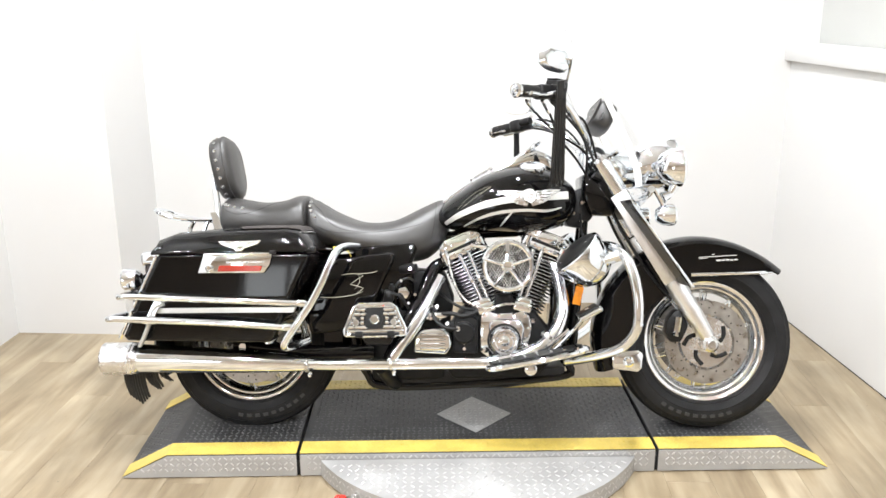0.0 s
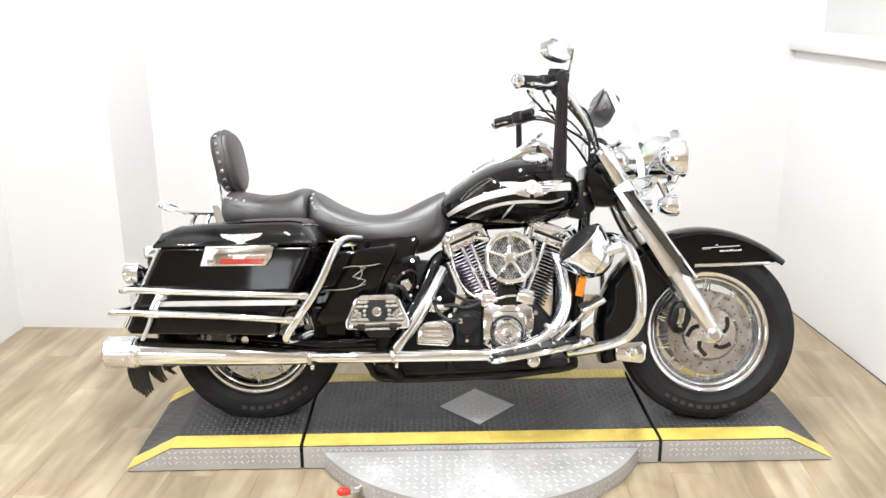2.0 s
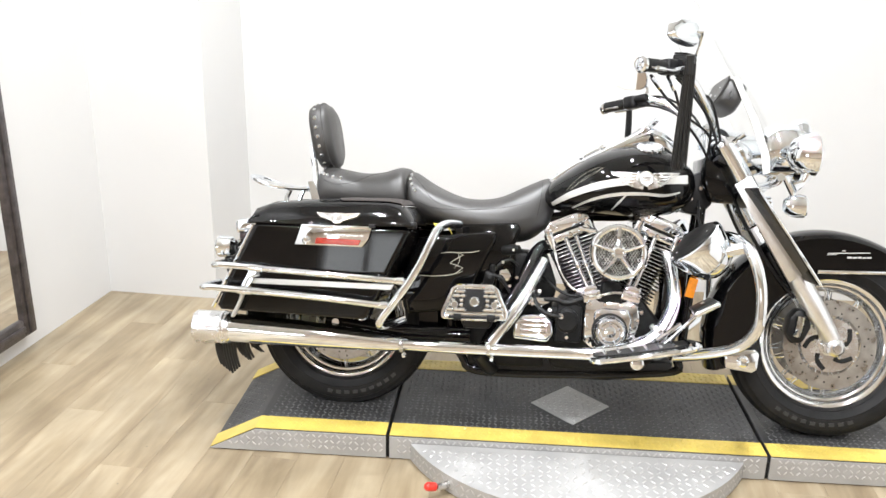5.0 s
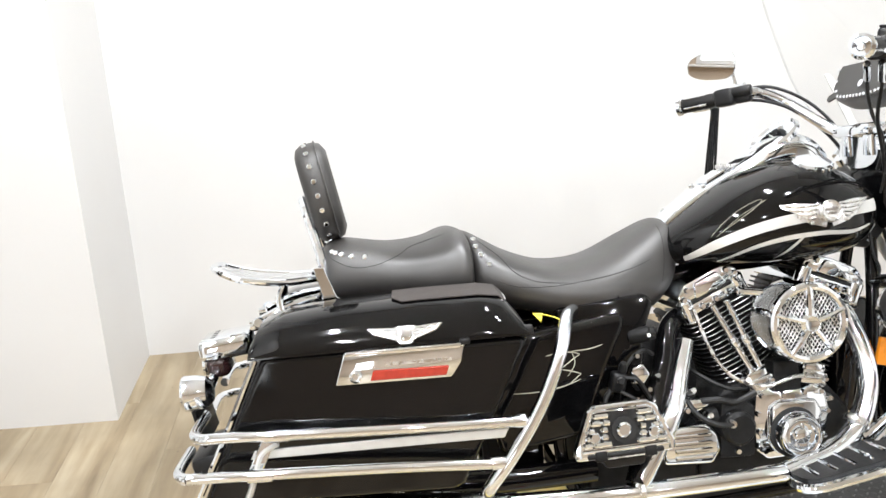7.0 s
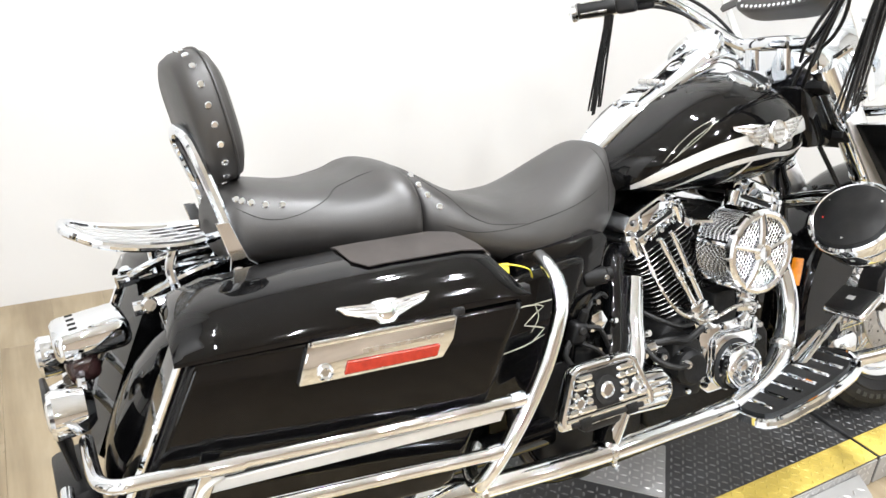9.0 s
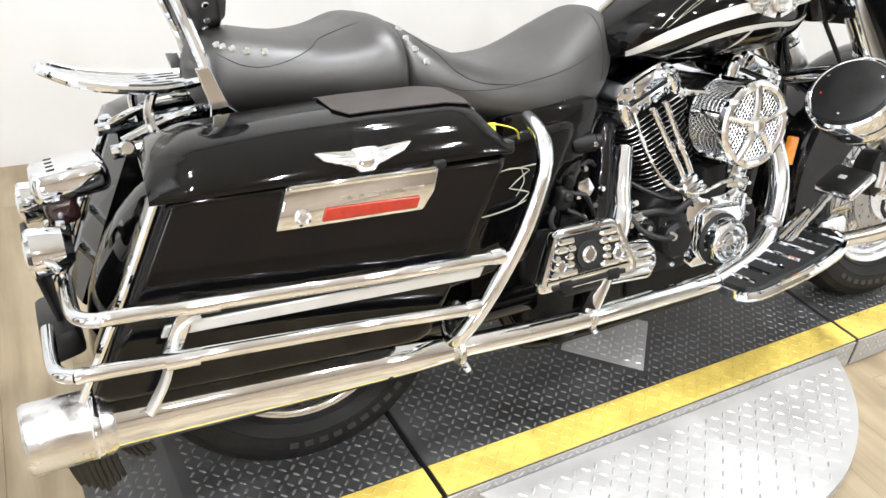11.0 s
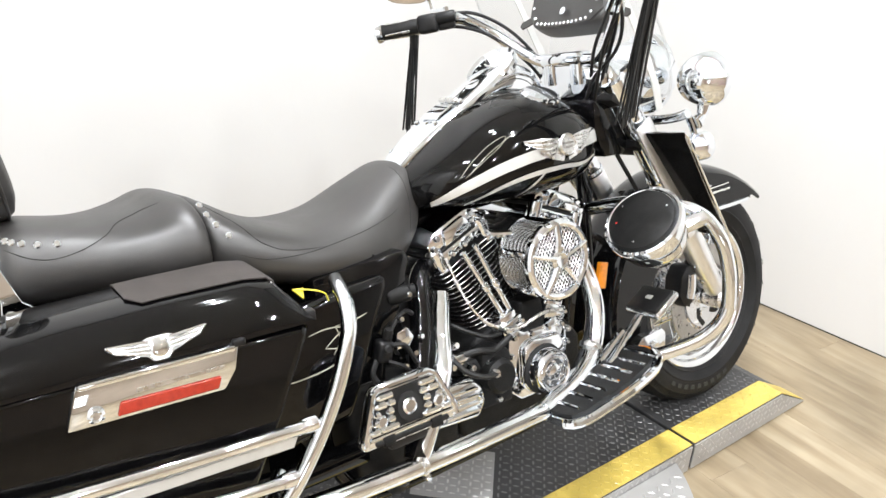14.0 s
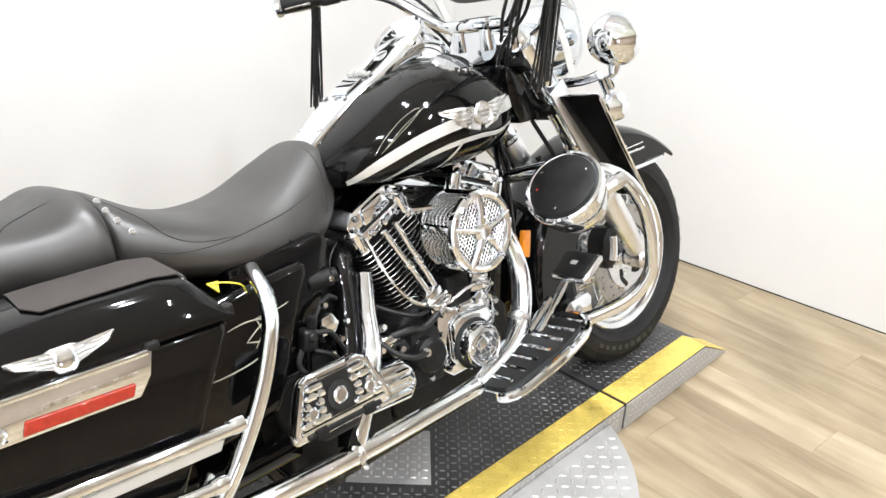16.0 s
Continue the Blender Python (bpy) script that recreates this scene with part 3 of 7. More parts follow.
pin = part("lock_arm", tube(BM(), [(-0.36, -0.45, 0.03), (-0.41, -0.49, 0.03), (-0.43, -0.505, 0.035)], 0.011, 8), STEEL, stand, "steel locking arm")
bm = BM()
lathe(bm, [(0.006, 0), (0.013, 0.004), (0.014, 0.03), (0.008, 0.038), (0, 0.04)], aim((-0.43, -0.505, 0.036), (-0.8, -0.4, 0.25)), 12)
part("knob", bm, REDPL, pin, "red plastic knob")

# ---- motorcycle ----
bike = new("motorcycle")
bike.matrix_world = pose(-0.0108, -0.1013, 0.0619, -14.9, -1.62, -2.08)
tagged(bike, "black touring cruiser motorcycle with chrome trim and hard saddlebags", "motorcycle")
RAX, RAZ, FAX, FAZ, WR = -0.772, 0.338, 0.822, 0.304, 0.308
DOWN = Vector((0.03, 0.257, -0.966))
RIM = 0.206
# the fork stands straight, the bars are turned a little; what sits high leans on with the machine
STEER = Matrix.Identity(4)
SH = Matrix(((1, 0, 0, 0), (0, 1, 0.06, 0), (0, 0, 1, 0), (0, 0, 0, 1)))
BARS = Matrix.Identity(4)


def wheel(name, centre, turn, disc_side, tyre_w):
    bm = BM()
    m = turn @ aim(centre, (0, -1, 0))
    w = 0.048
    half = [(RIM - 0.038, 0.002), (RIM - 0.036, 0.012), (RIM - 0.031, 0.021), (RIM - 0.0265, 0.0265), (RIM - 0.0255, 0.0305), (RIM - 0.021, 0.0335), (RIM - 0.0165, 0.034), (RIM - 0.0145, 0.0375), (RIM - 0.0125, 0.0425), (RIM - 0.008, 0.0462), (RIM - 0.003, 0.0485), (RIM + 0.002, 0.0495), (RIM + 0.0055, 0.048), (RIM + 0.0065, 0.0445), (RIM + 0.001, 0.040), (RIM - 0.010, 0.010)]
    lathe(bm, half + [(r, -h) for r, h in half[::-1]], None, 72, True)
    rim = part(name, bm, RIMCHROME, bike, "chrome laced wheel", m=m)
    bm = BM()
    t = tyre_w
    prof = [(RIM - 0.002, -w + 0.006), (RIM + 0.006, -w - 0.002), (RIM + 0.012, -w - 0.009), (RIM + 0.014, -w - 0.0075), (RIM + 0.034, -t), (RIM + 0.036, -t - 0.0018), (RIM + 0.039, -t - 0.0018), (RIM + 0.041, -t), (RIM + 0.055, -t - 0.001), (WR - 0.026, -t + 0.006), (WR - 0.024, -t + 0.0095), (WR - 0.010, -t * 0.74), (WR - 0.004, -t * 0.52), (WR, -t * 0.22),
            (WR, t * 0.22), (WR - 0.004, t * 0.52), (WR - 0.010, t * 0.74), (WR - 0.024, t - 0.0095), (WR - 0.026, t - 0.006), (RIM + 0.055, t + 0.001), (RIM + 0.041, t), (RIM + 0.039, t + 0.0018), (RIM + 0.036, t + 0.0018), (RIM + 0.034, t), (RIM + 0.014, w + 0.0075), (RIM + 0.012, w + 0.009), (RIM + 0.006, w + 0.002), (RIM - 0.002, w - 0.006)]
    lathe(bm, prof, None, 72, True)
    tyre = part("tyre", bm, RUBBER, rim, "black rubber tyre with grooved shoulders", m=m)
    groove = BM()
    for side in (-1, 1):
        for i in range(28):
            a = 2 * math.pi * (i + (0.5 if side > 0 else 0)) / 28
            pts = []
            for r, h, da in ((WR - 0.028, side * (t - 0.002), -0.03), (WR - 0.0125, side * t * 0.80, 0.0), (WR - 0.0015, side * t * 0.40, 0.05)):
                pts.append(((r - 0.0012) * math.cos(a + da), (r - 0.0012) * math.sin(a + da), h))
            tube(groove, pts, 0.0016, 5, 3, 0.5)
    g = part("tread_groove", groove, GAP, rim, "", m=m)
    g["kind"] = "stuff"
    # raised maker's lettering as plain bars
    bm = BM()
    for i in range(9):
        a = radians(-125 + 6.5 * i) if name == "front_wheel" else radians(-100 + 6.5 * i)
        r = (RIM + WR) / 2 + 0.004
        box(bm, 0.017, 0.012, 0.0012, Matrix.Rotation(a, 4, "Z") @ Matrix.Translation((r, 0, t + 0.0012)) @ Matrix.Rotation(radians(90), 4, "Z"))
    l = part("sidewall_mark", bm, GREYRUB, rim, "faint raised bars", 0, m=m)
    l["kind"] = "stuff"
    bm = BM()
    lathe(bm, [(0.012, -0.075), (0.045, -0.07), (0.048, -0.055), (0.03, -0.045), (0.028, 0.045), (0.048, 0.055), (0.045, 0.07), (0.012, 0.075)], None, 32)
    part("hub", bm, CHROME, rim, "polished hub", m=m)
    bm = BM()
    tube(bm, [(0.043, 0, 0), (RIM - 0.036, 0, 0)], 0.0021, 6, 1)
    spoke = None
    for i in range(40):
        side = 1 if i % 2 else -1
        a = 2 * math.pi * i / 40
        lean = radians(58) * (1 if (i // 2) % 2 else -1)
        p = Vector((0.043 * math.cos(a), 0.043 * math.sin(a), side * 0.058))
        b2 = a + lean * 0.45
        q = Vector(((RIM - 0.033) * math.cos(b2), (RIM - 0.033) * math.sin(b2), side * 0.016))
        if spoke is None:
            bm.free()
            bm = BM()
            tube(bm, [(0, 0, 0), (0, 0, 1)], 0.0022, 6, 1)
            spoke = part("spoke", bm, CHROME, rim, "", m=None)
            ob = spoke
        else:
            ob = share("spoke", spoke, rim)
        d = m.to_3x3() @ (q - p)
        ob.matrix_basis = aim(m @ p, d) @ Matrix.Diagonal((1, 1, d.length, 1))
    for s in disc_side:
        bm = BM()
        h = s * 0.068
        lathe(bm, [(0.097, h - 0.0025), (0.144, h - 0.0025), (0.1455, h), (0.144, h + 0.0025), (0.097, h + 0.0025)], None, 56, True)
        disc = part("brake_disc", bm, DISC, rim, "drilled stainless brake disc", m=m)
        bm = BM()
        for k in range(5):
            a = 2 * math.pi * k / 5
            ca, sa = math.cos(a), math.sin(a)
            pts = [(0.045 * ca, 0.045 * sa, h), (0.064 * math.cos(a + 0.35), 0.064 * math.sin(a + 0.35), h), (0.08 * math.cos(a + 0.75), 0.08 * math.sin(a + 0.75), h)]
            tube(bm, pts, 0.0075, 8, 4, 0.3)
        slots = bm
        sl = part("carrier_slot", slots, GAP, rim, "", m=m @ pose(0, 0, s * 0.0035))
        sl["kind"] = "stuff"
        bm = BM()
        lathe(bm, [(0.03, h - 0.0035), (0.088, h - 0.0035), (0.088, h + 0.0035), (0.03, h + 0.0035)], None, 40, True)
        part("disc_carrier", bm, ALU, rim, "", m=m)
        bm = BM()
        for k in range(30):
            a = 2 * math.pi * k / 30
            r = (0.107, 0.120, 0.133)[k % 3]
            lathe(bm, [(0.0028, 0), (0.0028, 0.0006), (0, 0.0006)], Matrix.Translation((r * math.cos(a), r * math.sin(a), h + s * 0.0026)) @ (Matrix.Identity(4) if s > 0 else Matrix.Rotation(math.pi, 4, "X")), 8)
        dr = part("drill_hole", bm, GAP, rim, "", m=m)
        dr["kind"] = "stuff"
        for k in range(5):
            a = 2 * math.pi * (k + 0.3) / 5
            b3 = bolt(rim, m @ Vector((0.05 * math.cos(a), 0.05 * math.sin(a), h + s * 0.004)), m.to_3x3() @ Vector((0, 0, s)), 0.006, 0.005)
    return rim


front_wheel = wheel("front_wheel", (FAX, -0.012, FAZ), STEER, (1, -1), 0.066)
rear_wheel = wheel("rear_wheel", (RAX, 0, RAZ), Matrix.Identity(4), (1,), 0.064)


def fender_shell(bm, cx, cz, r, hw, a0, a1, drop, n=28, k=14, flare=0.0):
    """A rounded fender: an arc round (cx, cz), from angle a0 to a1, with sides that drop towards the axle."""
    rings = []
    for i in range(n + 1):
        f = i / n
        a = radians(a0 + (a1 - a0) * f)
        ring = []
        rr = r + flare * max(0, (f - 0.75) / 0.25) ** 2
        d = drop(f)
        for j in range(k + 1):
            q = -1 + 2 * j / k
            s = math.copysign(min(1, abs(q) / 0.62), q)
            y = hw * math.sin(s * math.pi / 2)
            top = -0.03 * (1 - math.cos(s * math.pi / 2))
            low = -d * max(0, (abs(q) - 0.62) / 0.38)
            rad = rr + top + low
            ring.append(bm.verts.new((cx + rad * math.cos(a), y, cz + rad * math.sin(a))))
        rings.append(ring)
    for a, b in zip(rings, rings[1:]):
        for j in range(k):
            bm.faces.new((a[j], a[j + 1], b[j + 1], b[j]))
    bmesh.ops.recalc_face_normals(bm, faces=bm.faces)
    geom = bm.faces[:]
    bmesh.ops.solidify(bm, geom=geom, thickness=0.004)


def fender_drop(f):
    """How far the fender's sides hang down: rounded behind the fork, cut level in front of it."""
    a = radians(196 - 156 * f)
    back = 0.05 + 0.085 * math.sin(math.pi * min(1, f * 1.02)) ** 0.7
    level = max(0.004, 0.34 - 0.236 / math.sin(a)) if f > 0.3 else back
    k = min(1.0, max(0.0, (f - 0.55) / 0.12))
    return back + (level - back) * k


bm = BM()
fender_shell(bm, FAX - 0.02, FAZ, 0.370, 0.086, 196, 40, fender_drop, flare=0.018)
ff = part("front_fender", bm, BLACK, bike, "deep valanced gloss black front fender", m=STEER)


bm = BM()
ft = [(-0.03, -0.0895), (0.06, -0.0895), (0.15, -0.089), (0.215, -0.083), (0.262, -0.058), (0.284, -0.02)]
tube(bm, [(FAX - 0.02 + x, y, FAZ + 0.237 + 0.03 * max(0, x - 0.2)) for x, y in ft + [(x, -y) for x, y in ft[::-1]]], 0.0068, 8, 5)
part("fender_trim", bm, CHROME, ff, "chrome lower trim", m=STEER)
bm = BM()
for i, (x0, x1, z, t) in enumerate(((0.80, 0.93, 0.602, 0.0028), (0.845, 0.855, 0.609, 0.003), (0.86, 0.875, 0.588, 0.006), (0.878, 0.89, 0.588, 0.005), (0.893, 0.905, 0.589, 0.006), (0.908, 0.918, 0.588, 0.005), (0.921, 0.934, 0.589, 0.005), (0.80, 0.83, 0.596, 0.002))):
    box(bm, x1 - x0, 0.0015, t, pose((x0 + x1) / 2, -0.0905, z, 0, -2, 0))
sc = part("fender_script", bm, SILVERP, ff, "silver script marks", 0, m=STEER)
sc["kind"] = "stuff"

# fork
AX = Vector((0.354, 0, -0.606)).normalized()
for s in (-1, 1):
    top = Vector((0.462, s * 0.118, 0.935))
    bm = BM()
    tube(bm, [top, top + AX * 0.30], 0.0315, 20, 1)
    lathe(bm, [(0.034, 0), (0.036, 0.006), (0.034, 0.012)], aim(top + AX * 0.29, AX), 24)
    fork = part("fork_leg", bm, CHROME, bike, "chrome covered fork leg", m=STEER)
    bm = BM()
    tube(bm, [top + AX * 0.30, top + AX * 0.31, top + AX * 0.60, top + AX * 0.70, top + AX * 0.715], [0.030, 0.0335, 0.0325, 0.026, 0.018], 20, 1)
    part("fork_slider", bm, SLIDER, fork, "polished aluminium slider", m=STEER)
    ap = Vector((FAX, s * 0.118, FAZ))
    bm = BM()
    lathe(bm, [(0.0, -0.03), (0.026, -0.03), (0.028, -0.02), (0.028, 0.022), (0.02, 0.03), (0.014, 0.031), (0.012, 0.042), (0.0, 0.043)], aim(ap, (0, s, 0)), 24)
    part("axle_clamp", bm, ALU, fork, "", m=STEER)
    # brake caliper behind the slider
    CAL = pose(0.010, 0, -0.038)
    bm = BM()
    slab(bm, [(0.675, 0.43), (0.70, 0.46), (0.735, 0.455), (0.745, 0.40), (0.72, 0.35), (0.685, 0.345), (0.665, 0.38)], s * 0.055, s * 0.115, 0.01, 2)
    cal = part("brake_caliper", bm, SATIN, fork, "black four-piston brake caliper", m=CAL)
    bm = BM()
    tube(bm, [(0.708, s * 0.118, 0.435), (0.702, s * 0.12, 0.40), (0.695, s * 0.118, 0.372)], 0.013, 10, 4)
    part("caliper_insert", bm, CHROME, cal, "chrome insert", m=CAL)
    for q in ((0.74, 0.47), (0.755, 0.405), (0.725, 0.455)):
        bolt(cal, CAL @ Vector((q[0], s * 0.113, q[1])), (0, s, 0), 0.009, 0.012)
    # hydraulic line
    part("brake_hose", tube(BM(), [(0.70, s * 0.1, 0.455), (0.62, s * 0.09, 0.56), (0.54, s * 0.075, 0.70), (0.50, s * 0.05, 0.80)], 0.0055, 8), GRIP, fork, "black brake hose", m=STEER)
    # wind deflector plate standing out from the leg
    bm = BM()
    a = [Vector(v) for v in ((0.518, s * 0.15, 0.80), (0.537, s * 0.258, 0.80), (0.738, s * 0.215, 0.508), (0.715, s * 0.15, 0.518))]
    nrm = (a[1] - a[0]).cross(a[3] - a[0]).normalized() * 0.003
    lo = [bm.verts.new(v - nrm) for v in a]
    hi = [bm.verts.new(v + nrm) for v in a]
    bm.faces.new(lo)
    bm.faces.new(hi)
    for i in range(4):
        bm.faces.new((lo[i], lo[(i + 1) % 4], hi[(i + 1) % 4], hi[i]))
    bmesh.ops.bevel(bm, geom=bm.edges[:], offset=0.0015, segments=1, affect="EDGES")
    wd = part("wind_deflector", bm, DEFLECTOR_DARK, fork, "dark fork wind deflector", m=STEER)
    part("bright_edge", tube(BM(), [(0.518, s * 0.152, 0.803), (0.537, s * 0.26, 0.803), (0.543, s * 0.26, 0.79), (0.743, s * 0.217, 0.508), (0.717, s * 0.152, 0.516)], [0.003, 0.003, 0.006, 0.010, 0.003], 8, 1, 0.5), CHROME, wd, "chrome folded edge", m=STEER)
    bm = BM()
    box(bm, 0.058, 0.008, 0.35, Matrix.Translation((0.602, s * 0.157, 0.674)) @ Matrix.Rotation(math.atan2(-0.354, 0.606), 4, "Y"), 0.003)
    part("deflector_bracket", bm, SLIDER, fork, "flat steel bracket", m=STEER)
    for f in (0.17, 0.27, 0.36):
        p = top + AX * f + Vector((0.02, s * 0.045, 0))
        bolt(fork, STEER @ p, (0, s, 0), 0.007, 0.01)
part("front_axle", tube(BM(), [(FAX, -0.15, FAZ), (FAX, 0.15, FAZ)], 0.01, 12, 1), CHROME, bike, "", m=STEER)

# headlamp nacelle and lamps
bm = BM()
loft(bm, [(0.42, 0, 0.075, 0.90, 0.99, 0.5), (0.46, 0, 0.125, 0.865, 1.0, 0.5), (0.53, 0, 0.126, 0.84, 0.985, 0.5), (0.585, 0, 0.100, 0.845, 0.975, 0.5), (0.605, 0, 0.098, 0.848, 0.990, 0.5), (0.64, 0, 0.106, 0.845, 1.010, 0.5), (0.69, 0, 0.106, 0.845, 1.012, 0.5), (0.72, 0, 0.10, 0.848, 1.004, 0.5)], 36, 2.2)
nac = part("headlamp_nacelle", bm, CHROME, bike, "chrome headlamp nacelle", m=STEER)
bm = BM()
lathe(bm, [(0.10, -0.01), (0.106, 0.0), (0.104, 0.02), (0.094, 0.03), (0.088, 0.026)], aim((0.712, 0, 0.928), (1, 0, -0.05)) @ Matrix.Diagonal((0.82, 1, 1, 1)), 40)
part("headlamp_ring", bm, CHROME, nac, "", m=STEER)
bm = BM()
lathe(bm, [(0.09, 0.02), (0.07, 0.036), (0.04, 0.045), (0.0, 0.048)], aim((0.712, 0, 0.928), (1, 0, -0.05)) @ Matrix.Diagonal((0.82, 1, 1, 1)), 40)
part("headlamp_lens", bm, LENS, nac, "clear headlamp lens", m=STEER)
part("lamp_bar", tube(BM(), [(0.615, -0.21, 0.835), (0.62, -0.14, 0.82), (0.62, 0, 0.815), (0.62, 0.14, 0.82), (0.615, 0.21, 0.835)], 0.012, 12), CHROME, nac, "chrome lamp bar", m=STEER)
for s in (-1, 1):
    c = Vector((0.70, s * 0.198, 0.906))
    bm = BM()
    lathe(bm, [(0.0, -0.068), (0.022, -0.064), (0.045, -0.05), (0.06, -0.024), (0.066, 0.0), (0.067, 0.014), (0.061, 0.02)], aim(c, (1, 0, 0)), 32)
    sp = part("passing_lamp", bm, CHROME, bike, "chrome bullet passing lamp", m=STEER)
    bm = BM()
    lathe(bm, [(0.062, 0.016), (0.042, 0.028), (0.0, 0.034)], aim(c, (1, 0, 0)), 32)
    part("lens", bm, LENS, sp, "clear glass lens", m=STEER)
    part("stalk", tube(BM(), [c + Vector((-0.005, 0, -0.055)), c + Vector((-0.02, 0, -0.085)), c + Vector((-0.045, 0, -0.1))], [0.02, 0.012, 0.02], 12), CHROME, sp, "", m=STEER)
    c2 = Vector((0.668, s * 0.195, 0.748))
    bm = BM()
    lathe(bm, [(0.0, -0.04), (0.02, -0.037), (0.032, -0.02), (0.036, 0.0), (0.036, 0.02), (0.032, 0.026), (0.0, 0.028)], aim(c2, (1, 0, 0)), 24)
    sg = part("turn_signal", bm, CHROME, bike, "round chrome front turn signal", m=STEER)
    part("stalk", tube(BM(), [c2 + Vector((-0.01, 0, 0.03)), c2 + Vector((-0.03, 0, 0.07)), c2 + Vector((-0.04, 0, 0.09))], 0.009, 10), CHROME, sg, "", m=STEER)
# yoke, steering stem and the dark cover between the legs
bm = BM()
box(bm, 0.07, 0.27, 0.035, pose(0.475, 0, 0.885, 0, 30, 0), 0.008)
box(bm, 0.07, 0.27, 0.03, pose(0.545, 0, 0.765, 0, 30, 0), 0.008)
part("fork_yoke", bm, SATIN, bike, "", m=STEER)
bm = BM()
slab(bm, [(0.405, 0.90), (0.47, 0.87), (0.52, 0.785), (0.505, 0.75), (0.43, 0.755), (0.405, 0.82)], -0.108, 0.105, 0.012, 2)
part("neck_cover", bm, BLACK, bike, "black plastic steering neck cover", m=STEER)

# windscreen
bm = BM()
prof = [(0.612, 0.80), (0.598, 0.87), (0.572, 0.94), (0.520, 1.044), (0.443, 1.18), (0.350, 1.392)]
rows = []
line = smooth_line([Vector((x, 0, z)) for x, z in prof], 5)
for i, p in enumerate(line):
    f = i / (len(line) - 1)
    hw = 0.17 + 0.115 * math.sin(min(1, f * 1.35) * math.pi / 2) - 0.20 * max(0, f - 0.72) ** 1.35 * 2.2
    if f < 0.22:
        hw = 0.15 + 0.12 * f
    rows.append([bm.verts.new((p.x + 0.085 * (1 - (j / 8 - 1) ** 2) * (hw / 0.27) ** 2, hw * (j / 8 - 1), p.z)) for j in range(17)])
for a, b in zip(rows, rows[1:]):
    for j in range(16):
        bm.faces.new((a[j], a[j + 1], b[j + 1], b[j]))
rim = [r[0].co.copy() for r in rows] + [v.co.copy() for v in rows[-1][1:-1]] + [r[-1].co.copy() for r in reversed(rows)]
bmesh.ops.recalc_face_normals(bm, faces=bm.faces)
bmesh.ops.solidify(bm, geom=bm.faces[:], thickness=0.004)
ws = part("windscreen", bm, SCREEN, bike, "tall clear windscreen", m=SH, smooth=60)
ws.visible_shadow = False
edge = part("screen_edge", tube(BM(), rim, 0.0034, 8, 1), SCREEN_EDGE, ws, "polished clear windscreen edge", m=SH)
edge.visible_shadow = False
for s in (-1, 1):
    bm = BM()
    yb = -0.20 if s < 0 else 0.15
    slab(bm, [(0.576, 0.845), (0.598, 0.850), (0.596, 0.90), (0.563, 1.006), (0.502, 1.138), (0.492, 1.150), (0.477, 1.148), (0.54, 0.997), (0.568, 0.91)], yb - 0.002, yb + 0.002, 0.0015, 1)
    part("screen_bracket", bm, SILVERP, ws, "long chrome side bracket", m=SH)
    part("screen_stay", tube(BM(), [(0.52, yb, 0.97), (0.47, yb * 0.8, 0.93)], 0.008, 10, 1), CHROME, ws, "", m=SH)
# studded leather pouch behind the windscreen
PM = SH @ pose(0.482, -0.064, 1.098, 0, 26, 0) @ Matrix.Diagonal((0.85, 0.82, 0.76, 1))
bm = BM()
loft(bm, [(-0.042, 0, 0.12, -0.06, 0.06, 0.5), (-0.03, 0, 0.15, -0.068, 0.068, 0.5), (0.02, 0, 0.155, -0.07, 0.07, 0.5), (0.04, 0, 0.14, -0.062, 0.062, 0.5)], 32, 4)
pouch = part("screen_pouch", bm, LEATHER, bike, "studded black leather windscreen pouch", m=PM)
bm = BM()
slab(bm, [(-0.142, 0.064), (0.142, 0.064), (0.152, 0.045), (0.150, -0.02), (0.112, -0.058), (0.06, -0.066), (0, -0.068), (-0.06, -0.066), (-0.112, -0.058), (-0.150, -0.02), (-0.152, 0.045)], 0, 0.006, 0.002, 1, m=pose(-0.043, 0, 0, 0, 0, -90))
part("flap", bm, LEATHER, pouch, "leather flap", m=PM)
for i in range(19):
    f = abs(i - 9) / 9
    y = math.copysign(float(np.interp(f, (0, 0.42, 0.72, 1), (0, 0.06, 0.108, 0.144))), i - 9)
    z = float(np.interp(f, (0, 0.42, 0.72, 0.85, 1), (-0.060, -0.058, -0.051, -0.012, 0.045)))
    bolt(pouch, PM @ Vector((-0.049, y, z)), PM.to_3x3() @ Vector((-1, 0, 0)), 0.0042, 0.003, "stud")
for s in (-1, 1):
    bm = BM()
    slab(bm, [(0.0, 0.014), (0.078, 0.002), (0.086, -0.012), (0.076, -0.024), (0.0, -0.014)], -0.003, 0.003, 0.001, 1, m=PM @ pose(-0.01, s * 0.145, -0.005, 0, 0, 90 if s > 0 else -90) @ Matrix.Rotation(radians(12), 4, "Y"))
    part("strap", bm, LEATHER, pouch, "leather tie strap")
bolt(pouch, PM @ Vector((-0.05, 0, -0.02)), PM.to_3x3() @ Vector((-1, 0, 0)), 0.010, 0.004, "concho")

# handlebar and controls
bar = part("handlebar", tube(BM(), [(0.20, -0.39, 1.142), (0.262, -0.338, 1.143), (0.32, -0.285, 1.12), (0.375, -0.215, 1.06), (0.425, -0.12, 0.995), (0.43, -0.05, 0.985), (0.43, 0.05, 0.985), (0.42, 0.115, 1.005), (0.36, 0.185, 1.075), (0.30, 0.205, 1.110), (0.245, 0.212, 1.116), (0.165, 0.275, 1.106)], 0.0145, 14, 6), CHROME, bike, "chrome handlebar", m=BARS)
bm = BM()
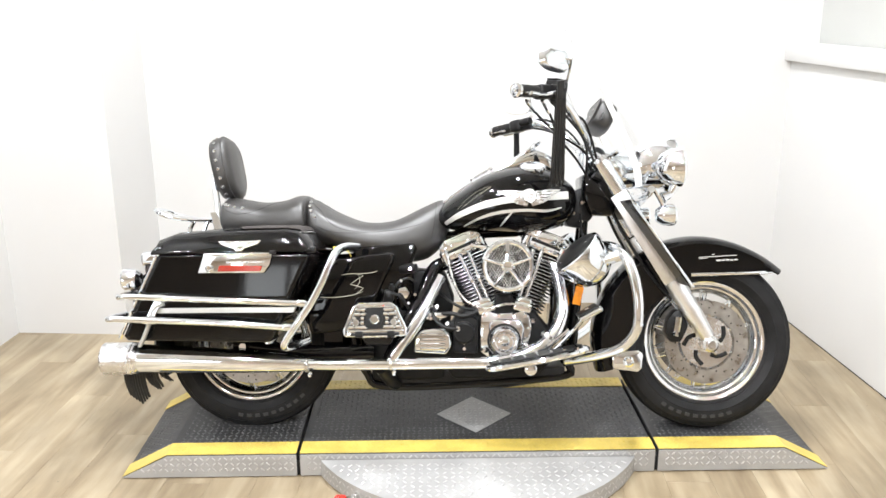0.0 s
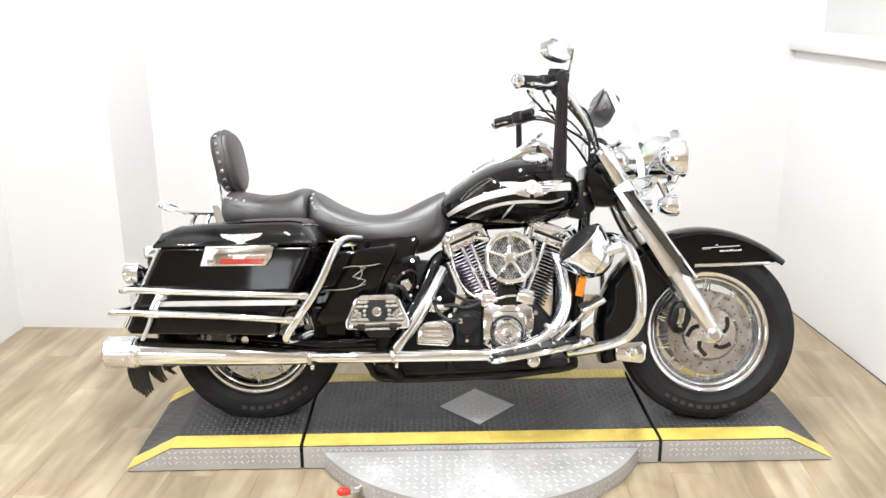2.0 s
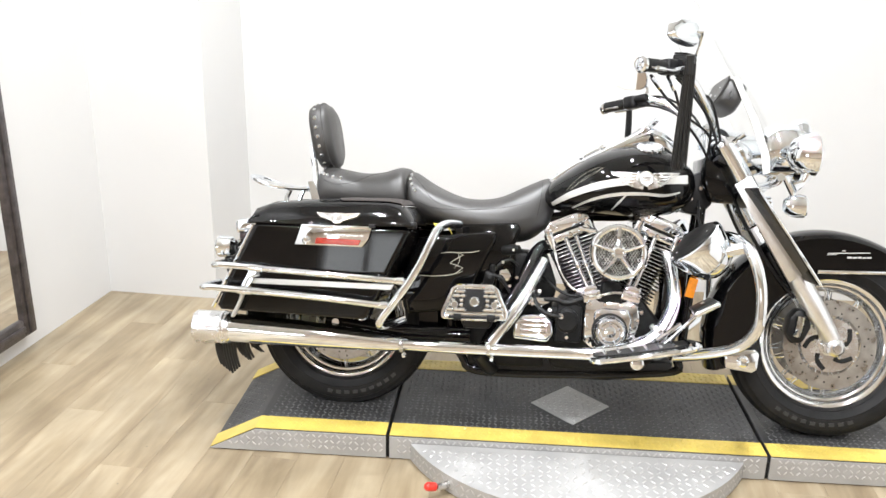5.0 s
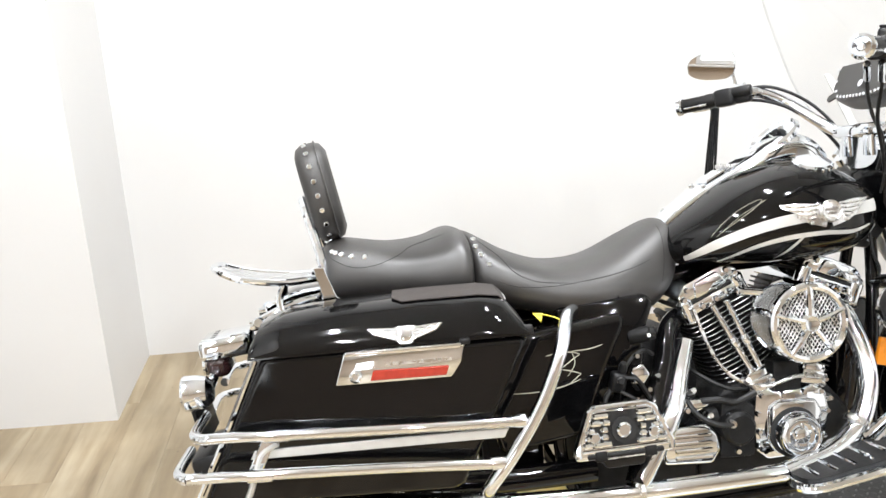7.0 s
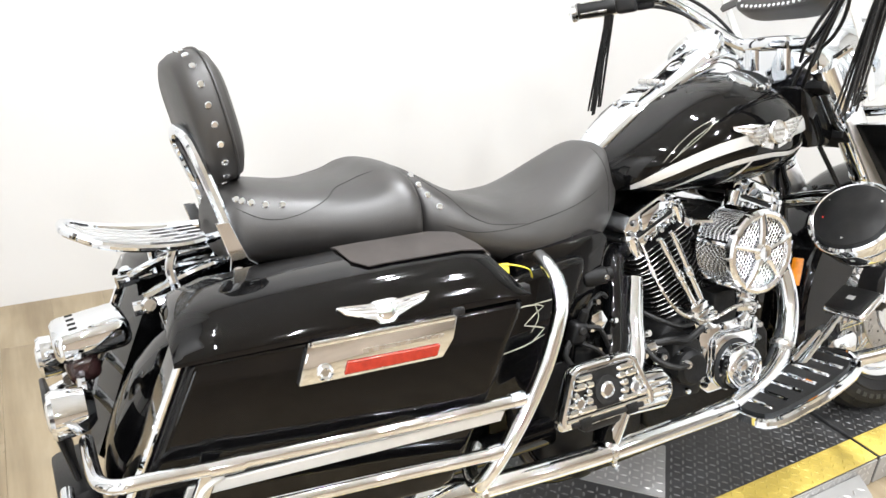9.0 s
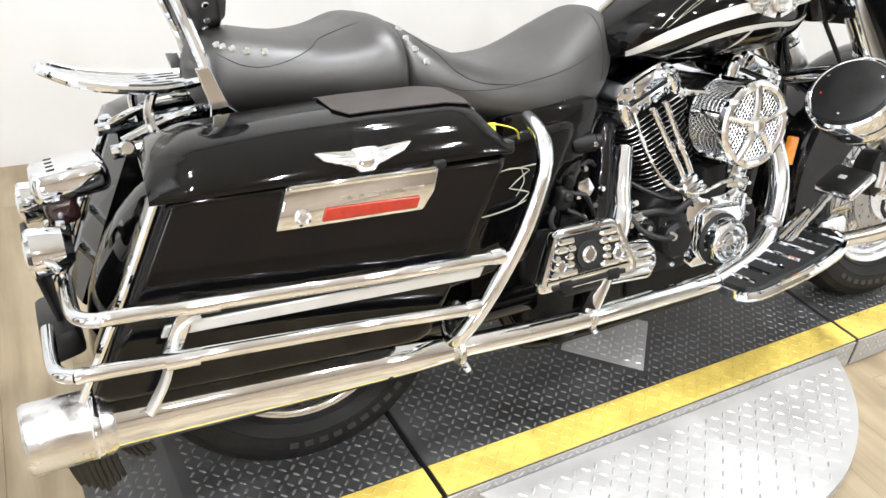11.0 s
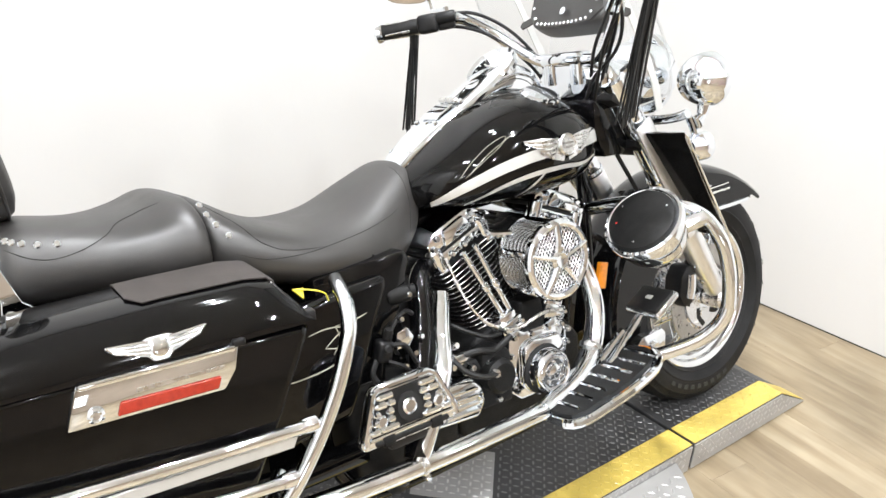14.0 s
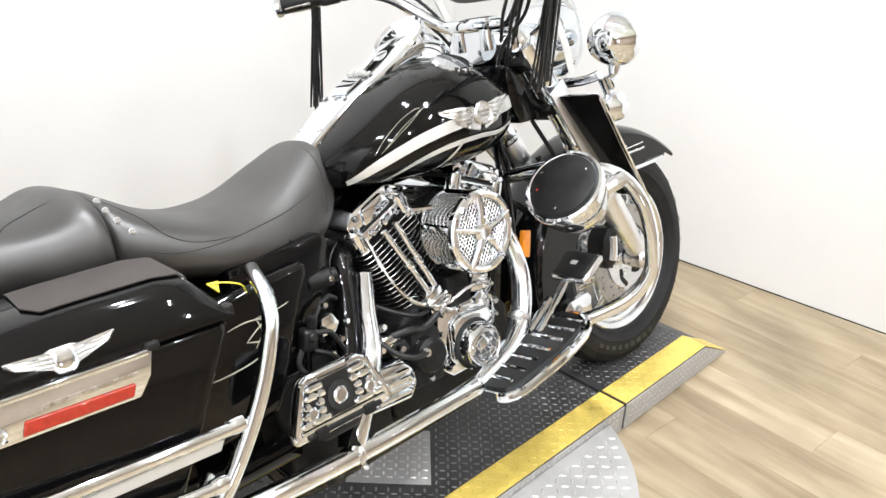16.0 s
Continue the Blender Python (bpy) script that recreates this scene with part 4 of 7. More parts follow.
for s in (-1, 1):
    tube(bm, [(0.43, s * 0.045, 0.93), (0.43, s * 0.045, 0.985)], 0.022, 14, 1)
box(bm, 0.05, 0.13, 0.03, pose(0.43, 0, 0.992), 0.008)
part("riser", bm, CHROME, bar, "chrome handlebar riser", m=BARS)
for s in (-1, 1):
    p0, p1 = (Vector((0.228, -0.368, 1.143)), Vector((0.158, -0.428, 1.14))) if s < 0 else (Vector((0.189, 0.254, 1.108)), Vector((0.117, 0.326, 1.100)))
    d = (p1 - p0).normalized()
    bm = BM()
    tube(bm, [p0, p0 + d * 0.01, p1 - d * 0.012, p1], [0.0175, 0.019, 0.0195, 0.018], 18, 1)
    g = part("grip", bm, GRIP, bar, "black rubber grip with chrome bands", m=BARS)
    bm = BM()
    lathe(bm, [(0.0205, 0), (0.024, 0.004), (0.0245, 0.014), (0.019, 0.02), (0.017, 0.018), (0.009, 0.019), (0.007, 0.023), (0, 0.024)], aim(p1 - d * 0.012, d), 18)
    part("grip_cap", bm, CHROME, g, "chrome end cap", m=BARS)
    for k in range(4):
        a = math.pi / 2 * k + 0.5
        side = d.cross(Vector((0, 0, 1))).normalized()
        w = side.cross(d)
        off = (side * math.cos(a) + w * math.sin(a)) * 0.0185
        part("grip_band", tube(BM(), [p0 + d * 0.02 + off, p1 - d * 0.02 + off], 0.0062, 8, 1, 0.5), ALU, g, "", m=BARS)
    c = p0 - d * 0.026
    bm = BM()
    box(bm, 0.046, 0.046, 0.052, BARS @ aim(c, d), 0.010, 3)
    sw = part("switch_housing", bm, SATIN, bar, "black switch housing")
    for k in range(3):
        bm = BM()
        box(bm, 0.014, 0.012, 0.008, BARS @ aim(c, d) @ pose(-0.023, -0.012 + 0.014 * k, 0.012 - 0.012 * k), 0.002)
        part("switch", bm, GRIP, sw, "")
    bm = BM()
    m5 = BARS @ aim(p0 - d * 0.058 + Vector((0.014, 0, -0.002)), d)
    box(bm, 0.032, 0.038, 0.046, m5, 0.009, 3)
    lathe(bm, [(0.0, -0.028), (0.013, -0.028), (0.015, -0.024), (0.015, 0.024), (0.013, 0.028), (0.0, 0.028)], m5 @ pose(0.015, 0.01, 0), 14)
    part("lever_perch", bm, SATIN, bar, "black lever perch and reservoir")
    part("lever", tube(BM(), [p0 - d * 0.05 + Vector((0.05, 0, 0.0)), p0 + Vector((0.062, s * 0.01, -0.004)), (p0 + p1) / 2 + Vector((0.058, 0, -0.012)), p1 + Vector((0.045, s * 0.012, -0.012))], [0.009, 0.0085, 0.0075, 0.009], 10, 5, 0.7), CHROME, bar, "chrome hand lever", m=BARS)
    # mirror
    b0 = p0 - d * 0.05 + Vector((0.03, 0, 0.03))
    mc = Vector((0.283, -0.360, 1.243)) if s < 0 else Vector((0.212, 0.32, 1.205))
    bend = [b0, (0.33, -0.301, 1.183), (0.340, -0.352, 1.240), (0.335, -0.354, 1.2435), mc + Vector((0.014, -0.004, 0))] if s < 0 else [b0, mc + Vector((0.06, -0.015, -0.06)), mc + Vector((0.05, -0.012, -0.01)), mc + Vector((0.02, 0, 0))]
    st = part("mirror_stalk", tube(BM(), bend, 0.0055, 10, 2), CHROME, bar, "chrome mirror stalk")
    bm = BM()
    n3 = Vector((-0.62, 0.77, -0.12)) if s < 0 else Vector((-0.45, -0.88, -0.17))
    mm = aim(mc, n3, 0)
    up = mm.to_3x3().inverted() @ Vector((0, 0, 1))
    mm = mm @ Matrix.Rotation(math.atan2(-up.x, up.y), 4, "Z")
    rings = []
    for (k, h) in ((0.5, -0.026), (0.85, -0.016), (1.0, 0.0), (0.99, 0.006), (0.95, 0.008)):
        ring = []
        for j in range(32):
            a = 2 * math.pi * j / 32
            cx, sx = math.cos(a), math.sin(a)
            ring.append(bm.verts.new(mm @ Vector((k * 0.064 * math.copysign(abs(cx) ** 0.75, cx), k * 0.039 * math.copysign(abs(sx) ** 0.72, sx) * (1 + 0.20 * s * cx), h))))
        rings.append(ring)
    for a, b in zip(rings, rings[1:]):
        for j in range(32):
            bm.faces.new((a[j], a[(j + 1) % 32], b[(j + 1) % 32], b[j]))
    bm.faces.new(rings[0])
    bm.faces.new(rings[-1])
    mi = part("mirror_shell", bm, CHROME, st, "chrome-backed rear-view mirror")
    bm = BM()
    ring = [[bm.verts.new(mm @ Vector((0.93 * 0.064 * math.copysign(abs(math.cos(2 * math.pi * j / 32)) ** 0.75, math.cos(2 * math.pi * j / 32)), 0.93 * 0.039 * math.copysign(abs(math.sin(2 * math.pi * j / 32)) ** 0.72, math.sin(2 * math.pi * j / 32)) * (1 + 0.20 * s * math.cos(2 * math.pi * j / 32)), h))) for j in range(32)] for h in (0.0082, 0.0095)]
    for j in range(32):
        bm.faces.new((ring[0][j], ring[0][(j + 1) % 32], ring[1][(j + 1) % 32], ring[1][j]))
    bm.faces.new(ring[1])
    part("mirror_glass", bm, MIRROR, st, "mirror glass")
    # leather fringe from the lever end
    top = Vector((0.300, -0.396, 1.146)) if s < 0 else Vector((0.206, 0.302, 1.086))
    n = 13 if s < 0 else 9
    wide = 1.0 if s < 0 else 0.55
    kn = part("fringe_knot", tube(BM(), [top - DOWN * 0.025, top + DOWN * 0.03], 0.013 * (0.7 + 0.3 * wide), 10, 1), FRINGE, bar, "leather fringe binding")
    for k in range(n):
        q = (k - (n - 1) / 2) / n
        L = (0.300 if s < 0 else 0.245) + 0.012 * math.sin(k * 2.1)
        a = Vector((0.026 * wide * q, 0.008 * math.sin(k * 3.0), 0))
        sway = Vector(((-0.018 if s < 0 else -0.006) + 0.042 * wide * q, 0.012 * math.cos(k * 1.9) + 0.012, 0))
        bm = BM()
        tube(bm, [top + a, top + a + (sway - a) * 0.5 + DOWN * L * 0.5, top + sway + DOWN * L], [0.0042, 0.004, 0.003], 5, 5, 0.6)
        part("fringe_strip", bm, FRINGE, kn)
bm = BM()
box(bm, 0.05, 0.062, 0.036, pose(0.296, -0.318, 1.166, 0, 8, -40), 0.008, 3)
mc_b = part("brake_reservoir", bm, SATIN, bar, "black brake fluid reservoir")
bm = BM()
box(bm, 0.044, 0.056, 0.006, pose(0.298, -0.318, 1.1865, 0, 8, -40), 0.003, 2)
part("reservoir_lid", bm, SATIN, mc_b, "black reservoir lid")
for pts in (((0.27, -0.325, 1.125), (0.33, -0.272, 1.095), (0.385, -0.20, 1.03), (0.44, -0.11, 0.945), (0.46, -0.06, 0.86)), ((0.275, -0.32, 1.118), (0.345, -0.265, 1.06), (0.40, -0.19, 1.0), (0.42, -0.09, 0.93), (0.40, -0.05, 0.80), (0.33, -0.05, 0.72)),
            ((0.235, 0.22, 1.10), (0.30, 0.20, 1.09), (0.365, 0.17, 1.055), (0.43, 0.11, 0.97), (0.46, 0.06, 0.86)), ((0.235, 0.225, 1.125), (0.31, 0.19, 1.125), (0.39, 0.15, 1.075), (0.44, 0.10, 0.99), (0.46, 0.05, 0.88)), ((0.191, -0.39, 1.115), (0.25, -0.30, 1.062), (0.327, -0.20, 1.017), (0.416, -0.10, 0.968), (0.45, -0.05, 0.88)), ((0.244, -0.36, 1.118), (0.275, -0.31, 1.075), (0.31, -0.24, 1.01), (0.38, -0.15, 0.94), (0.44, -0.07, 0.86)), ((0.33, -0.25, 1.08), (0.39, -0.21, 1.075), (0.43, -0.15, 1.01), (0.46, -0.09, 0.92))):
    part("control_cable", tube(BM(), pts, 0.0042, 8), GRIP, bar, "black control cable", m=BARS)

for a, b in (((0.193, -0.386, 1.112), (0.222, -0.342, 1.086)), ((0.245, -0.357, 1.116), (0.268, -0.32, 1.083))):
    part("cable_ferrule", tube(BM(), [a, b], 0.0068, 10, 1), CHROME, bar, "chrome cable ferrule", m=BARS)

# fuel tank
bm = BM()
TK = [(-0.10, 0, 0.06, 0.742, 0.785, 0.35), (-0.075, 0, 0.105, 0.722, 0.815, 0.4), (-0.02, 0, 0.15, 0.712, 0.855, 0.42), (0.06, 0, 0.185, 0.708, 0.905, 0.42), (0.16, 0, 0.205, 0.702, 0.935, 0.45),
      (0.25, 0, 0.20, 0.702, 0.935, 0.46), (0.32, 0, 0.18, 0.715, 0.905, 0.47), (0.365, 0, 0.145, 0.745, 0.87, 0.5), (0.385, 0, 0.08, 0.78, 0.84, 0.5)]
loft(bm, TK, 40, 2.5, 5)
tank = part("fuel_tank", bm, BLACK, bike, "gloss black teardrop fuel tank", smooth=60)


TA = smooth_line([Vector(t[:3]) for t in TK], 5)
TC = smooth_line([Vector(t[3:6]) for t in TK], 5)


def tank_at(x):
    xs = [t.x for t in TA]
    return [float(np.interp(x, xs, [t.z for t in TA]))] + [float(np.interp(x, xs, [t[i] for t in TC])) for i in range(3)]


def tank_side(x, z, out=0.002, side=-1):
    hw, z0, z1, mid = tank_at(x)
    zm = z0 + (z1 - z0) * mid
    q = (z - zm) / ((z1 - zm) if z > zm else (zm - z0))
    q = max(-0.98, min(0.98, q))
    return Vector((x, side * (hw * (1 - abs(q) ** 2.5) ** (1 / 2.5) + out), z))


def ribbon(bm, line, widths, fn):
    """A thin strip laid on a curved side: line in x and z, half widths along it."""
    prev = None
    pts = smooth_line([Vector((x, 0, z)) for x, z in line], 7)
    ws = [float(np.interp(i / (len(pts) - 1), [k / (len(widths) - 1) for k in range(len(widths))], widths)) for i in range(len(pts))]
    for i, p in enumerate(pts):
        d = (pts[min(i + 1, len(pts) - 1)] - pts[max(i - 1, 0)]).normalized()
        nz, nx = d.x, -d.z
        row = [bm.verts.new(fn(p.x + nx * w, p.z + nz * w)) for w in (-ws[i], -ws[i] / 3, ws[i] / 3, ws[i])]
        if prev:
            for k in range(3):
                bm.faces.new((prev[k], prev[k + 1], row[k + 1], row[k]))
        prev = row



def on_tank(x, z, out=0.002, side=-1):
    return tank_side(x, z - 0.014, out, side)


for side in (-1, 1):
    fn = lambda x, z, side=side: on_tank(x, z, 0.0034, side)
    bm = BM()
    ribbon(bm, [(-0.075, 0.752), (-0.02, 0.783), (0.06, 0.812), (0.15, 0.828), (0.25, 0.833), (0.345, 0.838)], [0.006, 0.010, 0.0115, 0.012, 0.0125, 0.0135], fn)
    part("tank_stripe", bm, SILVERP, tank, "broad silver stripe", 60)
    bm = BM()
    ribbon(bm, [(-0.01, 0.742), (0.05, 0.770), (0.12, 0.786), (0.20, 0.79), (0.27, 0.786), (0.32, 0.797)], [0.0018, 0.0045, 0.0055, 0.005, 0.0045, 0.002], fn)
    part("tank_stripe", bm, SILVERP, tank, "thin silver pinstripe", 60)
    bm = BM()
    ribbon(bm, [(0.112, 0.737), (0.132, 0.762), (0.155, 0.788)], [0.001, 0.004, 0.002], fn)
    part("tank_stripe", bm, SILVERP, tank, "short silver flick", 60)
    for line in ([(-0.03, 0.80), (0.0, 0.832), (0.04, 0.86), (0.075, 0.873), (0.062, 0.858), (0.02, 0.83), (-0.02, 0.80)], [(-0.01, 0.808), (0.03, 0.842), (0.085, 0.872)]):
        bm = BM()
        tube(bm, [on_tank(x, z, 0.0022, side) for x, z in line], 0.00042, 5, 6)
        part("tank_stripe", bm, PINSTRIPE, tank, "fine pale pinstripe loop", 60)
    # winged badge as plain shapes
    bfn = lambda o, side=side: (lambda x, z: on_tank(x, z, o, side))
    bm = BM()
    for f in (-1, 1):
        ribbon(bm, [(0.21 + f * 0.104, 0.854), (0.21 + f * 0.065, 0.846), (0.21 + f * 0.022, 0.836)], [0.0025, 0.012, 0.017], bfn(0.0055))
        ribbon(bm, [(0.21 + f * 0.072, 0.831), (0.21 + f * 0.042, 0.821), (0.21 + f * 0.006, 0.813)], [0.003, 0.009, 0.011], bfn(0.0055))
    badge = part("tank_badge", bm, ALU, tank, "chrome winged tank badge", 50)
    for f in (-1, 1):
        for k in range(5):
            x0, z0 = 0.21 + f * (0.024 + 0.004 * k), 0.852 - 0.0088 * k
            x1, z1 = 0.21 + f * (0.106 - 0.015 * k), 0.857 - 0.0098 * k
            q = [on_tank(x0 + (x1 - x0) * t, z0 + (z1 - z0) * t - 0.004 * math.sin(math.pi * t), 0.0075, side) for t in (0, 0.35, 0.7, 1)]
            part("badge_feather", tube(BM(), q, [0.0032, 0.003, 0.0026, 0.0014], 6, 3), STEEL, badge)
    c = on_tank(0.21, 0.836, 0.006, side)
    bm = BM()
    lathe(bm, [(0.023, 0), (0.0245, 0.006), (0.022, 0.009), (0.019, 0.007), (0.0, 0.0075)], aim(c, (0, side, 0.12)), 24)
    part("badge_disc", bm, STEEL, badge, "round centre shield")
    bm = BM()
    for w, dz in ((0.026, 0.005), (0.02, -0.004)):
        box(bm, w, 0.0016, 0.0045, Matrix.Translation(c + Vector((0, side * 0.0085, dz))))
    mk = part("badge_mark", bm, DISC, badge, "plain bars", 0)
    mk["kind"] = "stuff"

# dash console on the tank
CO = pose(0, 0.025, 0)
bm = BM()
rings = []
for x, w, z0, z1 in ((-0.095, 0.045, 0.78, 0.812), (-0.06, 0.055, 0.80, 0.842), (0.0, 0.062, 0.835, 0.882), (0.08, 0.068, 0.88, 0.922), (0.15, 0.072, 0.905, 0.957), (0.20, 0.075, 0.91, 0.985), (0.245, 0.076, 0.91, 1.0), (0.29, 0.072, 0.91, 0.985), (0.325, 0.055, 0.89, 0.955)):
    rings.append((x, 0, w * 0.86, z0, z1, 0.6))
loft(bm, rings, 24, 3.2)
dash = part("dash_console", bm, CHROME, tank, "chrome dash console", m=CO)
gm = CO @ aim((0.225, 0, 0.985), (-0.60, -0.06, 0.80))
bm = BM()
lathe(bm, [(0.064, 0), (0.066, 0.010), (0.062, 0.016), (0.055, 0.010)], gm, 32)
ring = part("gauge_ring", bm, CHROME, dash, "")
bm = BM()
lathe(bm, [(0.056, 0.0095), (0.0, 0.010)], gm, 32)
face = part("gauge_face", bm, GAUGE, ring, "dark speedometer face")
for k in range(12):
    a = radians(-120 + 22 * k)
    bm = BM()
    box(bm, 0.0016, 0.008, 0.0006, gm @ Matrix.Rotation(a, 4, "Z") @ pose(0, 0.045, 0.0112))
    part("gauge_tick", bm, SILVERP, ring, "", 0)
bm = BM()
box(bm, 0.0022, 0.036, 0.001, gm @ Matrix.Rotation(radians(70), 4, "Z") @ pose(0, 0.014, 0.012))
part("gauge_needle", bm, SILVERP, ring, "", 0)
bm = BM()
lathe(bm, [(0.02, 0), (0.021, 0.008), (0.014, 0.014), (0, 0.015)], CO @ aim((0.165, 0, 0.953), (-0.35, 0, 0.9)), 20)
part("ignition_knob", bm, CHROME, dash, "")
for x, z in ((-0.055, 0.843), (0.02, 0.896), (0.095, 0.934)):
    for y in (-0.034, 0.034):
        bolt(dash, CO @ Vector((x, y, z - 0.004)), (-0.45, y * 4, 0.9), 0.006, 0.006, "screw")
bm = BM()
slab(bm, [(-0.03, 0.0), (0.03, 0.0), (0.026, 0.006), (-0.026, 0.006)], -0.03, 0.03, 0.002, 1, m=CO @ pose(0.055, 0, 0.911, 0, -27, 0))
part("console_door", bm, CHROME, dash, "hinged chrome console door")
bm = BM()
lathe(bm, [(0.004, -0.032), (0.0065, -0.03), (0.0065, 0.03), (0.004, 0.032)], CO @ pose(0.088, 0, 0.934, 90, 0, 0), 12)
part("door_hinge", bm, STEEL, dash)
for side in (-1, 1):
    bm = BM()
    lathe(bm, [(0.034, 0), (0.042, 0.003), (0.043, 0.009), (0.038, 0.013), (0.0, 0.016)], aim((0.232, side * 0.115, 0.919), (0, side * 0.40, 0.92)), 28)
    cap = part("fuel_cap", bm, CHROME, tank, "chrome fuel filler cap")
    bm = BM()
    for k in range(16):
        a = 2 * math.pi * k / 16
        box(bm, 0.005, 0.006, 0.008, aim((0.232, side * 0.115, 0.919), (0, side * 0.40, 0.92)) @ Matrix.Rotation(a, 4, "Z") @ pose(0.043, 0, 0.006), 0.0015, 1)
    kk = part("cap_knurl", bm, CHROME, cap)
    kk["kind"] = "stuff"

# seat
bm = BM()
RS = [(-0.565, 0, 0.13, 0.70, 0.812, 0.5), (-0.552, 0, 0.165, 0.675, 0.840, 0.5), (-0.52, 0, 0.182, 0.665, 0.824, 0.5), (-0.46, 0, 0.19, 0.655, 0.788, 0.5), (-0.365, 0, 0.188, 0.632, 0.753, 0.5), (-0.26, 0, 0.172, 0.606, 0.756, 0.5),
          (-0.16, 0, 0.142, 0.61, 0.799, 0.45), (-0.10, 0, 0.115, 0.648, 0.824, 0.45), (-0.074, 0, 0.092, 0.685, 0.822, 0.5), (-0.062, 0, 0.05, 0.72, 0.795, 0.5)]
loft(bm, RS, 36, 2.7, 5)
seat = part("rider_seat", bm, LEATHER, bike, "deep black leather rider seat", smooth=60, m=SH)
bm = BM()
PS = [(-0.885, 0, 0.08, 0.735, 0.80, 0.5), (-0.87, 0, 0.115, 0.715, 0.838, 0.5), (-0.835, 0, 0.132, 0.708, 0.852, 0.5), (-0.73, 0, 0.145, 0.70, 0.834, 0.5), (-0.65, 0, 0.172, 0.69, 0.838, 0.5), (-0.60, 0, 0.186, 0.685, 0.853, 0.5), (-0.572, 0, 0.186, 0.685, 0.852, 0.5), (-0.558, 0, 0.172, 0.69, 0.838, 0.5), (-0.554, 0, 0.13, 0.71, 0.81, 0.5)]
loft(bm, PS, 36, 2.7, 5)
pseat = part("passenger_seat", bm, LEATHER, bike, "black leather passenger seat with studs", smooth=60, m=SH)


def flank(stations, x, z, out=0.0, power=2.7):
    """Half width of a seat at a height on its side."""
    lo = smooth_line([Vector(t[:3]) for t in stations], 5)
    hi = smooth_line([Vector(t[3:6]) for t in stations], 5)
    xs = [v.x for v in lo]
    hw, z0, z1, mid = [float(np.interp(x, xs, [v[i] for v in q])) for q, i in ((lo, 2), (hi, 0), (hi, 1), (hi, 2))]
    zm = z0 + (z1 - z0) * mid
    r = abs((z - zm) / (z1 - zm if z > zm else zm - z0))
    return hw * max(0.02, 1 - min(1, r) ** power) ** (1 / power) + out


for s in (-1, 1):
    for x, z in ((-0.546, 0.826), (-0.546, 0.812), (-0.539, 0.795), (-0.525, 0.774)):
        bolt(seat, SH @ Vector((x, s * flank(RS, x, z, -0.001), z)), (-0.1, s * 0.8, 0.5), 0.0062, 0.004, "stud")
    for x, z in ((-0.856, 0.829), (-0.849, 0.826), (-0.836, 0.822), (-0.815, 0.816), (-0.787, 0.812)):
        bolt(pseat, SH @ Vector((x, s * flank(PS, x, z, -0.001), z)), (-0.1, s * 0.8, 0.5), 0.0062, 0.004, "stud")


# stitched seams: a fine welt pressed into the leather
def seam(line, stations, owner, side):
    pts = smooth_line([Vector((x, 0, z)) for x, z in line], 5)
    pts = [SH @ Vector((p.x, side * flank(stations, p.x, p.z, -0.0002), p.z)) for p in pts]
    n = len(pts)
    part("seam", tube(BM(), pts, [0.0008 * min(1, 0.25 + 6 * min(i, n - 1 - i) / n) for i in range(n)], 6, 1), SEAM, owner, "stitched seam")


for s in (-1, 1):
    seam([(-0.548, 0.832), (-0.525, 0.812), (-0.498, 0.786), (-0.475, 0.755), (-0.440, 0.733), (-0.40, 0.723), (-0.348, 0.716)], RS, seat, s)
    seam([(-0.52, 0.742), (-0.47, 0.722), (-0.40, 0.715), (-0.33, 0.716), (-0.25, 0.722), (-0.18, 0.735), (-0.15, 0.745)], RS, seat, s)
    seam([(-0.105, 0.818), (-0.108, 0.79), (-0.112, 0.755), (-0.118, 0.72), (-0.125, 0.69)], RS, seat, s)
    seam([(-0.862, 0.818), (-0.85, 0.810), (-0.826, 0.797), (-0.795, 0.791), (-0.755, 0.796), (-0.713, 0.810), (-0.688, 0.823), (-0.65, 0.832), (-0.61, 0.843)], PS, pseat, s)

# backrest
TB = pose(-0.866, 0.060, 0.960, -0.5, -10.5, 0) @ Matrix.Diagonal((0.78, 1, 1.02, 1))
bm = BM()
rings = []
for x, k in ((-0.048, 0.80), (-0.04, 0.93), (-0.02, 1.0), (0.012, 1.0), (0.032, 0.94), (0.044, 0.78)):
    ring = []
    for j in range(36):
        a = 2 * math.pi * j / 36
        c, s = math.cos(a), math.sin(a)
        w = 0.118 * math.copysign(abs(c) ** 0.70, c) * (1.0 + 0.10 * s)
        ring.append(bm.verts.new((x, k * w, k * 0.112 * math.copysign(abs(s) ** 0.70, s))))
    rings.append(ring)
for a, b in zip(rings, rings[1:]):
    for j in range(36):
        bm.faces.new((a[j], a[(j + 1) % 36], b[(j + 1) % 36], b[j]))
bm.faces.new(rings[0])
bm.faces.new(rings[-1])
back = part("backrest_pad", bm, LEATHER, bike, "studded black leather passenger backrest pad", smooth=50, m=TB)
bm = BM()
line = []
for j in range(37):
    a = 2 * math.pi * j / 36
    c, s = math.cos(a), math.sin(a)
    line.append((0.016, 1.003 * 0.118 * math.copysign(abs(c) ** 0.70, c) * (1 + 0.1 * s), 1.003 * 0.112 * math.copysign(abs(s) ** 0.70, s)))
tube(bm, line, 0.003, 6, 1)
part("piping", bm, LEATHER, back, "", m=TB)
edge = [Vector((0, 0.118 * math.copysign(abs(math.cos(a)) ** 0.70, math.cos(a)) * (1 + 0.1 * math.sin(a)), 0.112 * math.copysign(abs(math.sin(a)) ** 0.70, math.sin(a)))) for a in np.linspace(0, 2 * math.pi, 721)]
